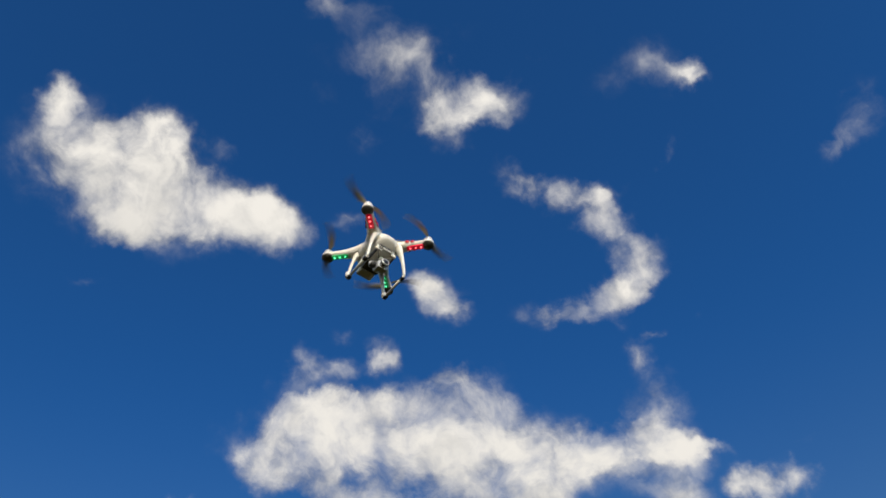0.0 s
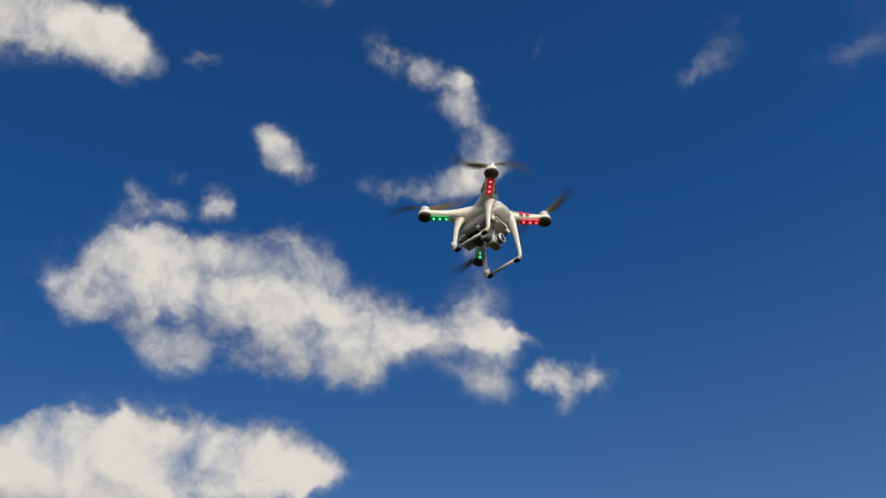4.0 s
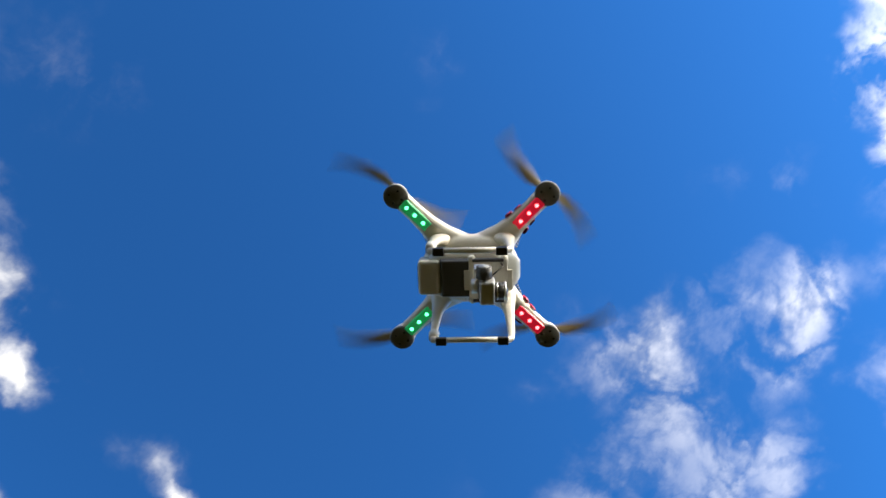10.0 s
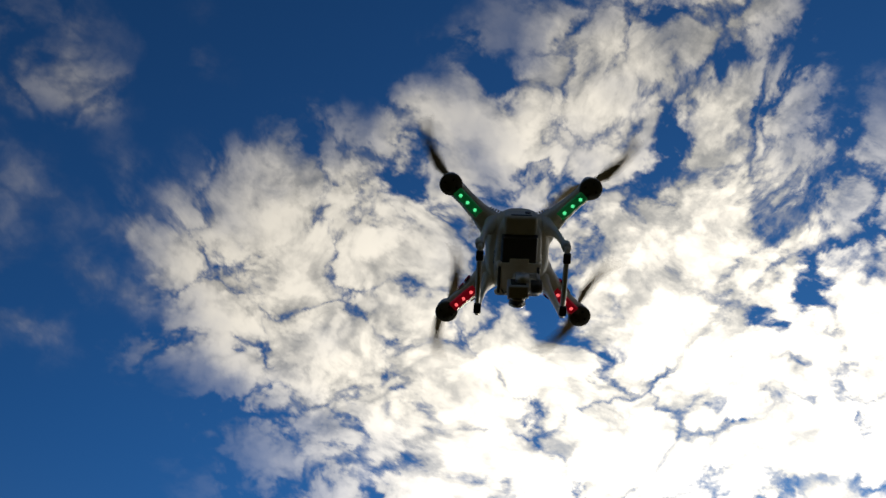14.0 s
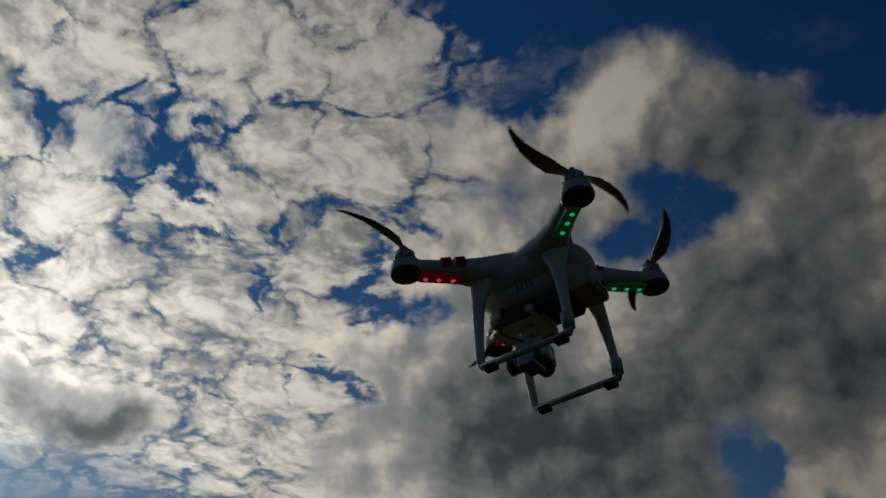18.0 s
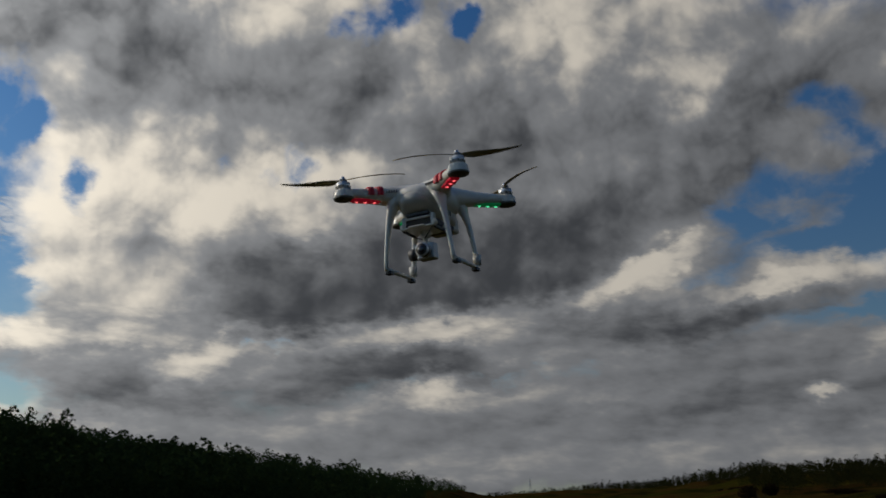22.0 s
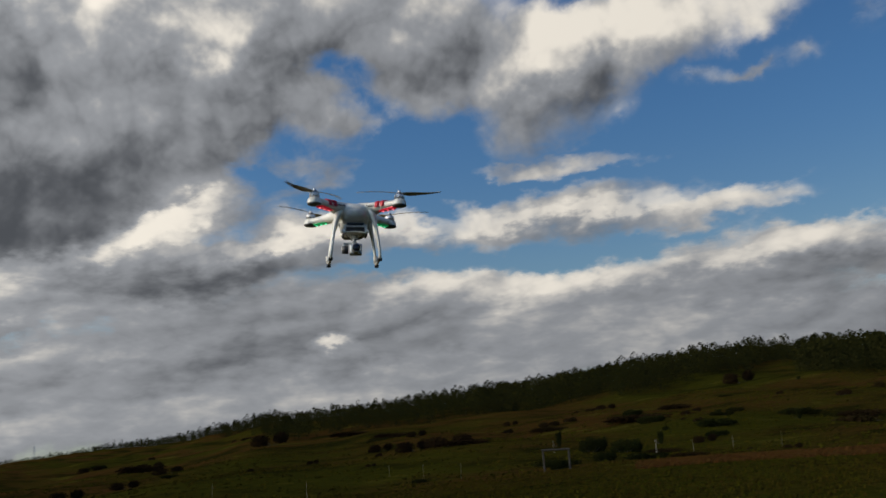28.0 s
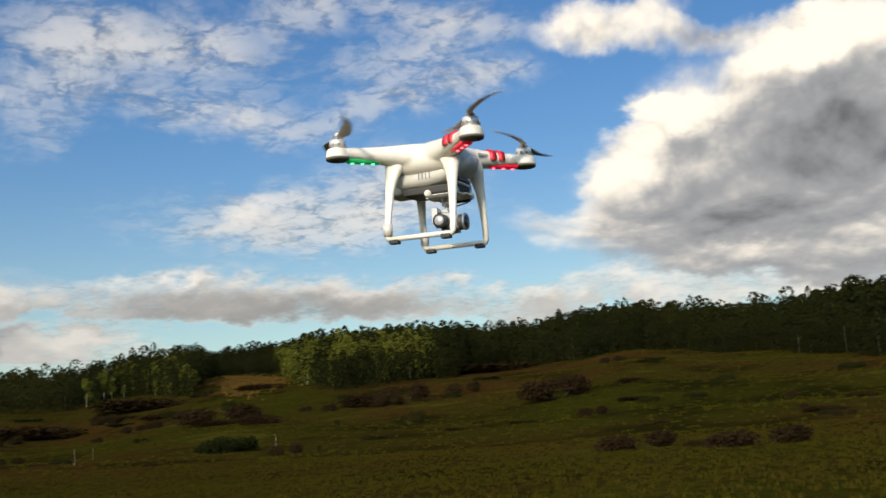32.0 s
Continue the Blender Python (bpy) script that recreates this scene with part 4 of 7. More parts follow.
bank("cumulus", 118.2, 45.0, 5.8, 4.9, -30, 0.45)
bank("cumulus", 115.6, 49.5, 4.2, 4.5, -29, 0.28)
bank("cumulus", 110.4, 47.1, 3.7, 3.7, -24, 0.22)
bank("cumulus", 113.5, 42.0, 5.3, 3.8, -25, 0.38)
bank("cumulus", 115.4, 38.6, 3.7, 3.7, -25, 0.42)
bank("cumulus", 126.8, 51.1, 4.2, 3.6, -40, 0.45)
bank("cumulus", 118.5, 53.0, 2.4, 2.4, -33, 0.22)
bank("shade", -74.7, 22.0, 11.4, 7.8, 7, -0.45)
bank("shade", -66.2, 18.4, 8.3, 3.2, 14, -0.45)
bank("shade", -77.7, 15.5, 4.1, 6.5, 6, -0.5)
bank("shade", -36.5, 23.6, 10.6, 6.5, -8, 0.45)
bank("shade", -38.7, 8.4, 12.5, 3.3, 3, 0.35)
bank("cumulus", 43.0, 28.8, 7.4, 3.1, 5, 0.9)
bank("cumulus", 55.1, 29.2, 12.9, 3.7, 4, 0.9)
bank("cumulus", 62.9, 28.3, 5.0, 2.2, -5, 0.7)


def axes_of(b):
    """The two directions, scaled by size, along which a bank is laid out."""
    az, el, w, h, tilt, dense = b
    a, s = radians(az), radians(tilt)
    right = Vector((math.cos(a), -math.sin(a), 0))
    up = right.cross(toward(az, el))
    return (math.cos(s) * right + math.sin(s) * up) / math.sin(radians(w / 2)), (math.cos(s) * up - math.sin(s) * right) / math.sin(radians(h / 2))


def field(nt, vec, banks):
    """The summed density of banks in a direction, each fading outwards from its middle."""
    total = 0.0
    for b in banks:
        u, v = axes_of(b)
        turned = Matrix((u.normalized(), v.normalized(), u.cross(v).normalized())).transposed().to_euler()
        m = wire(nt, "ShaderNodeMapping", [("Vector", vec), ("Rotation", turned), ("Scale", (1.75 / u.length, 1.75 / v.length, 50.0))])
        m.vector_type = "TEXTURE"
        g = wire(nt, "ShaderNodeTexGradient", [(0, m.outputs[0])])
        g.gradient_type = "SPHERICAL"
        total = calc(nt, "MULTIPLY_ADD", g.outputs[1], b[5], total)
    return total


def reaching(kind, spots):
    """The banks of a kind that reach one of the given directions."""
    found = []
    for b in BANKS[kind]:
        u, v = axes_of((b[0], b[1], b[2] + 3.6, b[3] + 3.6, b[4], b[5]))
        mid = np.array(toward(b[0], b[1]))
        r2 = (spots @ np.array(u) * 0.8) ** 2 + (spots @ np.array(v) * 0.8) ** 2
        if ((r2 < 2.2) & (spots @ mid > 0)).any():
            found.append(b)
    return found


where = wire(wt, "ShaderNodeTexCoord").outputs["Generated"]
axes = wire(wt, "ShaderNodeSeparateXYZ", [(0, where)]).outputs
# low in the sky the clouds are seen from the side and look flattened
low = wire(wt, "ShaderNodeCombineXYZ", [(0, axes[0]), (1, axes[1]), (2, calc(wt, "MULTIPLY_ADD", calc(wt, "MINIMUM", axes[2], 0.3), 0.9, axes[2]))]).outputs[0]
bend = vcalc(wt, "SUBTRACT", fbm(wt, low, 10.0, 4.0, 0.55).outputs["Color"], (0.5, 0.5, 0.5))
warped = vcalc(wt, "ADD", where, vscale(wt, bend, 0.06))
warped = vcalc(wt, "ADD", warped, vscale(wt, vcalc(wt, "SUBTRACT", fbm(wt, low, 36.0, 4.0, 0.6).outputs["Color"], (0.5, 0.5, 0.5)), 0.03))
curled = vcalc(wt, "ADD", low, vscale(wt, bend, 0.07))
# the sheet of small clouds lies level, and closes up towards the horizon
aloft = calc(wt, "ADD", calc(wt, "MAXIMUM", axes[2], 0.0), 0.16)
sheet = wire(wt, "ShaderNodeCombineXYZ", [(0, calc(wt, "DIVIDE", axes[0], aloft)), (1, calc(wt, "DIVIDE", axes[1], aloft))]).outputs[0]
sheet = vcalc(wt, "ADD", sheet, vscale(wt, vcalc(wt, "SUBTRACT", fbm(wt, sheet, 3.0, 3.0, 0.5).outputs["Color"], (0.5, 0.5, 0.5)), 0.16))
flock = vcalc(wt, "ADD", sheet, vscale(wt, vcalc(wt, "SUBTRACT", fbm(wt, sheet, 14.0, 5.0, 0.62).outputs["Color"], (0.5, 0.5, 0.5)), 0.11))
ruffled = vcalc(wt, "ADD", curled, vscale(wt, vcalc(wt, "SUBTRACT", fbm(wt, low, 26.0, 5.0, 0.6).outputs["Color"], (0.5, 0.5, 0.5)), 0.035))


def heaps(vec, scale):
    """Rounded heads of cloud: high in the middle of each, low where two meet."""
    n = wire(wt, "ShaderNodeTexVoronoi", [("Vector", vec), ("Scale", scale)])
    return calc(wt, "MULTIPLY_ADD", n.outputs["Distance"], -1.0, 0.45)


SUN_STEP = vcalc(wt, "SUBTRACT", SUN_DIR, vscale(wt, where, vcalc(wt, "DOT_PRODUCT", where, SUN_DIR)))
# the tops take the light of the sky as well
OVERHEAD = vcalc(wt, "SUBTRACT", (0, 0, 1), vscale(wt, where, axes[2]))
SUN_STEP = vcalc(wt, "NORMALIZE", vcalc(wt, "ADD", vcalc(wt, "NORMALIZE", SUN_STEP), vscale(wt, OVERHEAD, 0.8)))
SUN_OVER = Vector((SUN_DIR.x, SUN_DIR.y, 0)).normalized()


def flocks(vec):
    return calc(wt, "MULTIPLY_ADD", heaps(vec, 9.0), 0.55, calc(wt, "MULTIPLY_ADD", heaps(vec, 20.0), 0.4, calc(wt, "MULTIPLY", heaps(vec, 46.0), 0.3)))


heads = flocks(flock)
heads_off = flocks(vcalc(wt, "ADD", flock, SUN_OVER * 0.02))
puff = fbm(wt, curled, 13.0, 9.0, 0.57).outputs[0]
puff_off = fbm(wt, vcalc(wt, "ADD", curled, vscale(wt, SUN_STEP, 0.016)), 13.0, 5.0, 0.55).outputs[0]
plump = vcalc(wt, "ADD", low, vcalc(wt, "ADD", vscale(wt, bend, 0.05), vscale(wt, vcalc(wt, "SUBTRACT", fbm(wt, low, 24.0, 5.0, 0.55).outputs["Color"], (0.5, 0.5, 0.5)), 0.04)))


def relief(vec):
    """The height of the heaped cloud tops, larger heads with smaller ones on them."""
    return calc(wt, "MULTIPLY_ADD", heaps(vec, 5.0), 0.75, calc(wt, "MULTIPLY_ADD", heaps(vec, 12.0), 0.32, calc(wt, "MULTIPLY", fbm(wt, vec, 30.0, 4.0, 0.55).outputs[0], 0.3)))


def billow(vec):
    """Heaped heads like those of a cauliflower, from about -0.5 in the clefts to 0.5 on the tops."""
    n = wire(wt, "ShaderNodeTexVoronoi", [("Vector", vec), ("Scale", 11.0), ("Detail", 3.0), ("Roughness", 0.46), ("Lacunarity", 2.3)])
    n.normalize = True
    return calc(wt, "MULTIPLY_ADD", n.outputs["Distance"], -2.0, 0.72)


stood = wire(wt, "ShaderNodeCombineXYZ", [(0, axes[0]), (1, axes[1]), (2, calc(wt, "MULTIPLY_ADD", calc(wt, "MINIMUM", axes[2], 0.2), 1.5, axes[2]))]).outputs[0]
heaped = vcalc(wt, "ADD", stood, vscale(wt, vcalc(wt, "SUBTRACT", fbm(wt, stood, 7.0, 2.0, 0.5).outputs["Color"], (0.5, 0.5, 0.5)), 0.04))
heaped = vcalc(wt, "ADD", heaped, vscale(wt, vcalc(wt, "SUBTRACT", fbm(wt, stood, 45.0, 3.0, 0.55).outputs["Color"], (0.5, 0.5, 0.5)), 0.008))
boil = billow(heaped)
boil_off = billow(vcalc(wt, "ADD", heaped, vscale(wt, SUN_STEP, 0.022)))
soft = relief(plump)
soft_off = relief(vcalc(wt, "ADD", plump, SUN_DIR * 0.03))
wide = calc(wt, "SUBTRACT", fbm(wt, curled, 5.0, 5.0, 0.5).outputs[0], 0.5)
cell = calc(wt, "SUBTRACT", fbm(wt, sheet, 20.0, 6.0, 0.62).outputs[0], 0.5)
rough = calc(wt, "MULTIPLY_ADD", calc(wt, "SUBTRACT", puff, 0.5), 1.0, calc(wt, "MULTIPLY_ADD", heaps(ruffled, 15.0), 0.12, calc(wt, "MULTIPLY", heaps(ruffled, 34.0), 0.08)))
seam = wire(wt, "ShaderNodeTexVoronoi", [("Vector", flock), ("Scale", 9.0)])
seam.feature = "DISTANCE_TO_EDGE"
seam = ramp(wt, calc(wt, "MULTIPLY_ADD", wide, -0.25, seam.outputs["Distance"]), -0.02, 0.13)
near = vcalc(wt, "DOT_PRODUCT", where, SUN_DIR)
half = calc(wt, "MULTIPLY_ADD", near, 0.5, 0.5)
# towards the sun the small clouds stand apart, with clear seams between them
crisp = ramp(wt, half, 0.6, 0.9)
ripple = calc(wt, "MULTIPLY_ADD", seam, calc(wt, "MULTIPLY_ADD", crisp, 0.4, 0.1), calc(wt, "MULTIPLY_ADD", cell, 1.5, calc(wt, "MULTIPLY_ADD", heads, 0.9, calc(wt, "MULTIPLY_ADD", wide, 0.9, calc(wt, "MULTIPLY_ADD", crisp, -0.3, -0.06)))))
glow = calc(wt, "MULTIPLY_ADD", calc(wt, "POWER", half, 3.0), 1.0, calc(wt, "MULTIPLY_ADD", calc(wt, "POWER", half, 12.0), 8.5, calc(wt, "MULTIPLY", calc(wt, "POWER", half, 40.0), 6.0)))
tint = wire(wt, "ShaderNodeCombineColor", [(0, calc(wt, "MULTIPLY_ADD", glow, 1.0, 1.0)), (1, calc(wt, "MULTIPLY_ADD", glow, 0.97, 1.0)), (2, calc(wt, "MULTIPLY_ADD", glow, 0.9, 1.0))]).outputs[0]
shape = calc(wt, "MULTIPLY_ADD", calc(wt, "SUBTRACT", puff, puff_off), 2.2, calc(wt, "MULTIPLY", calc(wt, "SUBTRACT", soft, soft_off), 2.0))
shape = calc(wt, "ADD", shape, calc(wt, "MULTIPLY_ADD", soft, 0.5, calc(wt, "MULTIPLY_ADD", rough, 0.5, -0.08)))
lit = calc(wt, "MULTIPLY_ADD", shape, calc(wt, "MULTIPLY_ADD", half, 1.1, 0.2), calc(wt, "MULTIPLY_ADD", half, -0.28, 0.77), True)
fleck = mix(wt, ramp(wt, calc(wt, "MULTIPLY_ADD", seam, 0.22, calc(wt, "MULTIPLY_ADD", heads, 1.1, calc(wt, "MULTIPLY_ADD", cell, 1.5, calc(wt, "MULTIPLY_ADD", calc(wt, "SUBTRACT", heads, heads_off), 0.7, calc(wt, "MULTIPLY_ADD", rough, 1.2, calc(wt, "MULTIPLY_ADD", half, -0.35, 0.75)))))), -0.15, 1.1), (0.27, 0.28, 0.295), (0.9, 0.87, 0.81))
sky = wire(wt, "ShaderNodeTexSky")
sky.sky_type, sky.sun_disc, sky.sun_elevation, sky.sun_rotation = "NISHITA", False, radians(SUN_EL), radians(SUN_AZ % 360)
sky.air_density, sky.dust_density, sky.ozone_density = 1.0, 0.6, 3.0
blue = mix(wt, ramp(wt, axes[2], 0.08, 0.34), (0.126, 0.126, 0.111), (0.077, 0.109, 0.13))
blue = mix(wt, ramp(wt, axes[2], 0.3, 0.7), blue, (0.021, 0.076, 0.132))
blue = mix(wt, ramp(wt, axes[2], 0.6, 0.95), blue, (0.021, 0.068, 0.116))
clear = vscale(wt, mix(wt, 1.0, sky.outputs[0], blue, "MULTIPLY"), calc(wt, "MULTIPLY_ADD", calc(wt, "POWER", half, 3.0), 1.6, 1.0))


SHARED = (("vec", warped), ("sunward", vscale(wt, SUN_STEP, ramp(wt, axes[2], 0.05, 0.4, 0.012, 0.06))), ("rough", rough), ("wide", wide), ("ripple", ripple), ("half", half), ("crisp", crisp), ("tint", tint), ("lit", lit), ("boil", calc(wt, "MULTIPLY_ADD", rough, 1.5, boil)), ("swell", calc(wt, "MULTIPLY", ramp(wt, axes[2], 0.04, 0.45, 0.45, 0.95), calc(wt, "MULTIPLY_ADD", calc(wt, "SUBTRACT", boil, boil_off), 1.05, calc(wt, "MULTIPLY_ADD", wide, 0.3, calc(wt, "MULTIPLY", boil, 0.3))))), ("fleck", fleck), ("clear", clear))


def sector(spots):
    """The look of the sky in one stretch of directions, with the banks that reach it."""
    nt = bpy.data.node_groups.new("sky_sector", "ShaderNodeTree")
    for key, socket in SHARED:
        nt.interface.new_socket(key, in_out="INPUT", socket_type={"VECTOR": "NodeSocketVector", "VALUE": "NodeSocketFloat", "RGBA": "NodeSocketColor"}[socket.type])
    nt.interface.new_socket("sky", in_out="OUTPUT", socket_type="NodeSocketShader")
    given = nt.nodes.new("NodeGroupInput").outputs
    # each sector looks along a direction of its own, by a hair
    along_it = vcalc(nt, "ADD", given["vec"], (1e-5 * len(bpy.data.node_groups), 0, 0))
    cum, rip, shade, gap = [field(nt, along_it, reaching(k, spots)) for k in ("cumulus", "ripple", "shade", "gap")]
    tower = field(nt, along_it, reaching("tower", spots))
    tower_off = field(nt, vcalc(nt, "ADD", along_it, given["sunward"]), reaching("tower", spots))
    beyond = field(nt, vcalc(nt, "ADD", along_it, given["sunward"]), reaching("cumulus", spots))
    gap = calc(nt, "MULTIPLY", gap, calc(nt, "MULTIPLY_ADD", given["rough"], -2.5, 1.0))
    gap = calc(nt, "MULTIPLY", calc(nt, "SUBTRACT", 1.0, calc(nt, "POWER", 0.3, gap)), 0.85)
    thin, sheer = ramp(nt, cum, 0.0, 1.05), ramp(nt, rip, 0.1, 2.3)
    # many banks together close the sky, but no more than that
    cum, rip, beyond, tower, tower_off = [calc(nt, "MULTIPLY", calc(nt, "SUBTRACT", 1.0, calc(nt, "POWER", 0.35, v)), 1.25) for v in (cum, rip, beyond, tower, tower_off)]
    shade = calc(nt, "MULTIPLY", calc(nt, "TANH", shade), 1.2)
    # the side that faces the sun is lit, the far side lies in the cloud's own shade
    facing = calc(nt, "SUBTRACT", cum, beyond)
    cum, rip = calc(nt, "SUBTRACT", cum, gap), calc(nt, "SUBTRACT", rip, gap)
    a1 = ramp(nt, calc(nt, "MULTIPLY_ADD", given["rough"], 2.7, cum), 0.03, 1.24)
    a1 = calc(nt, "MULTIPLY", a1, thin)
    a2 = ramp(nt, calc(nt, "MULTIPLY_ADD", rip, calc(nt, "MULTIPLY_ADD", given["crisp"], -0.26, 1.0), given["ripple"]), 0.05, calc(nt, "MULTIPLY_ADD", given["crisp"], -0.35, 1.0))
    a2 = calc(nt, "MULTIPLY", a2, sheer)
    cover = calc(nt, "SUBTRACT", 1.0, calc(nt, "MULTIPLY", calc(nt, "SUBTRACT", 1.0, a1), calc(nt, "SUBTRACT", 1.0, a2)))
    thick = ramp(nt, calc(nt, "MULTIPLY_ADD", given["wide"], 2.4, calc(nt, "MULTIPLY_ADD", given["rough"], 1.0, cum)), 0.5, 1.6)
    under = ramp(nt, calc(nt, "MULTIPLY_ADD", given["wide"], -0.9, calc(nt, "MULTIPLY_ADD", given["rough"], -0.6, shade)), -0.15, 1.4)
    dark = calc(nt, "MULTIPLY_ADD", calc(nt, "MULTIPLY", thick, calc(nt, "MULTIPLY_ADD", given["half"], 0.5, 0.12)), 1.0, under)
    dark = ramp(nt, dark, 0.0, 1.25)
    dark = calc(nt, "MULTIPLY_ADD", facing, -0.35, dark, True)
    bright = calc(nt, "MULTIPLY_ADD", facing, 0.45, given["lit"], True)
    white = mix(nt, bright, (0.3, 0.32, 0.355), (0.98, 0.94, 0.87))
    heap = mix(nt, dark, white, mix(nt, 1.0, white, (0.268, 0.279, 0.3), "MULTIPLY"))
    cloud = mix(nt, 1.0, mix(nt, a1, given["fleck"], heap), given["tint"], "MULTIPLY")
    # the heavy heaped clouds stand before the rest
    solid = ramp(nt, calc(nt, "MULTIPLY_ADD", given["boil"], calc(nt, "MULTIPLY_ADD", gap, 1.2, 0.45), calc(nt, "MULTIPLY_ADD", gap, -1.5, tower)), 0.0, 0.74)
    solid = calc(nt, "MULTIPLY", solid, ramp(nt, tower, 0.04, 0.4))
    day = calc(nt, "MULTIPLY_ADD", calc(nt, "SUBTRACT", tower, tower_off), 0.5, calc(nt, "ADD", given["swell"], calc(nt, "MULTIPLY_ADD", shade, -0.46, calc(nt, "MULTIPLY_ADD", calc(nt, "POWER", calc(nt, "SUBTRACT", 1.0, given["half"]), 2.0), 0.16, 0.42))))
    day = calc(nt, "MULTIPLY_ADD", calc(nt, "SUBTRACT", 1.0, solid), 0.25, day)
    body = mix(nt, ramp(nt, day, -0.3, 0.55), (0.1, 0.106, 0.117), (0.432, 0.44, 0.455))
    body = mix(nt, ramp(nt, day, 0.4, 1.05), body, (1.27, 1.16, 0.99))
    body = mix(nt, 1.0, body, given["tint"], "MULTIPLY")
    look_of = wire(nt, "ShaderNodeBackground", [("Color", mix(nt, solid, mix(nt, cover, given["clear"], cloud), body)), ("Strength", 1.0)]).outputs[0]
    nt.links.new(look_of, nt.nodes.new("NodeGroupOutput").inputs[0])
    put = wt.nodes.new("ShaderNodeGroup")
    put.node_tree = nt
    for key, socket in SHARED:
        wt.links.new(socket, put.inputs[key])
    return put.outputs[0]


def choose(test, low, high):
    return wire(wt, "ShaderNodeMixShader", [(0, test), (1, low), (2, high)]).outputs[0]


def spots_between(a0, a1, e0, e1):
    return np.array([toward(a, e) for a in np.linspace(a0, a1, 9) for e in np.linspace(e0, e1, 17)])


CAP, WIDE = 57.0, 12
bearing = calc(wt, "MULTIPLY", calc(wt, "ARCTAN2", axes[0], axes[1]), 180 / math.pi)


def around(a0, a1):
    """The ring of sectors between two azimuths, halved again and again."""
    if a1 - a0 <= WIDE:
        return sector(spots_between(a0, a1, -4, CAP + 1))
    mid = (a0 + a1) / 2
    return choose(calc(wt, "GREATER_THAN", bearing, mid), around(a0, mid), around(mid, a1))


overhead = choose(calc(wt, "GREATER_THAN", bearing, 0.0), sector(spots_between(-180, 0, CAP, 90)), choose(calc(wt, "GREATER_THAN", bearing, 120.0), sector(spots_between(0, 120, CAP, 90)), sector(spots_between(120, 180, CAP, 90))))
dome = choose(calc(wt, "GREATER_THAN", axes[2], math.sin(radians(CAP))), around(-180, 180), overhead)
wt.links.new(dome, wire(wt, "ShaderNodeOutputWorld").inputs[0])
world.cycles.sampling_method, world.cycles.sample_map_resolution = "MANUAL", 512

# ---- materials ----


def material(name, colour, rough=0.5, metal=0.0, vary=0.15, grain=40.0, bump=0.0, glow=0.0, coat=0.0, coords="Object"):
    """Paint, plastic or metal with stains and grain at two scales."""
    m = bpy.data.materials.new(name)
    m.use_nodes = True
    nt = m.node_tree
    b = nt.nodes["Principled BSDF"]
    co = wire(nt, "ShaderNodeTexCoord").outputs[coords]
    big, fine = fbm(nt, co, grain * 0.15, 3.0), fbm(nt, co, grain, 5.0)
    f = calc(nt, "MULTIPLY_ADD", big.outputs[0], 0.6, calc(nt, "MULTIPLY", fine.outputs[0], 0.4))
    dim, lift = [c * (1 - vary) for c in colour], [min(1, c * (1 + vary)) for c in colour]
    nt.links.new(mix(nt, ramp(nt, f, 0.3, 0.7), dim, lift), b.inputs["Base Color"])
    nt.links.new(ramp(nt, fine.outputs[0], 0.2, 0.8, rough * 0.8, min(1, rough * 1.25)), b.inputs["Roughness"])
    b.inputs["Metallic"].default_value = metal
    b.inputs["Coat Weight"].default_value = coat
    if bump:
        bn = wire(nt, "ShaderNodeBump", [("Strength", bump), ("Distance", 0.002), ("Height", fine.outputs[0])])
        nt.links.new(bn.outputs[0], b.inputs["Normal"])
    if glow:
        b.inputs["Emission Color"].default_value = (*colour, 1)
        b.inputs["Emission Strength"].default_value = glow
    return m


SHELL = material("shell_plastic", (0.78, 0.73, 0.62), 0.32, vary=0.05, grain=60, coat=0.2)
BELLY = material("belly_plastic", (0.62, 0.59, 0.52), 0.4, vary=0.07, grain=60)
GREY = material("grey_plastic", (0.2, 0.195, 0.18), 0.45, vary=0.1)
BLACK = material("black_plastic", (0.02, 0.02, 0.02), 0.45)
DARK = material("dark_plastic", (0.05, 0.049, 0.047), 0.5, vary=0.1)
SILVER = material("silver_camera", (0.5, 0.5, 0.49), 0.38, 0.35, vary=0.08)
POD = material("pod_base", (0.12, 0.112, 0.092), 0.55)
METAL = material("motor_metal", (0.72, 0.71, 0.69), 0.45, 0.6, vary=0.08)
BLADE = material("blade_plastic", (0.34, 0.265, 0.14), 0.4, vary=0.12)
RED = material("red_tape", (0.55, 0.012, 0.02), 0.4, vary=0.08)
RED_LENS = material("red_lens", (0.9, 0.015, 0.05), 0.3, vary=0.02, glow=0.2)
GREEN_LENS = material("green_lens", (0.02, 0.42, 0.12), 0.3, vary=0.02, glow=0.22)
RED_LED = material("red_led", (1.0, 0.12, 0.13), 0.3, vary=0.0, glow=4.0)
GREEN_LED = material("green_led", (0.1, 1.0, 0.4), 0.3, vary=0.0, glow=3.0)
GLASS = material("lens_glass", (0.01, 0.01, 0.015), 0.15, coat=0.2)


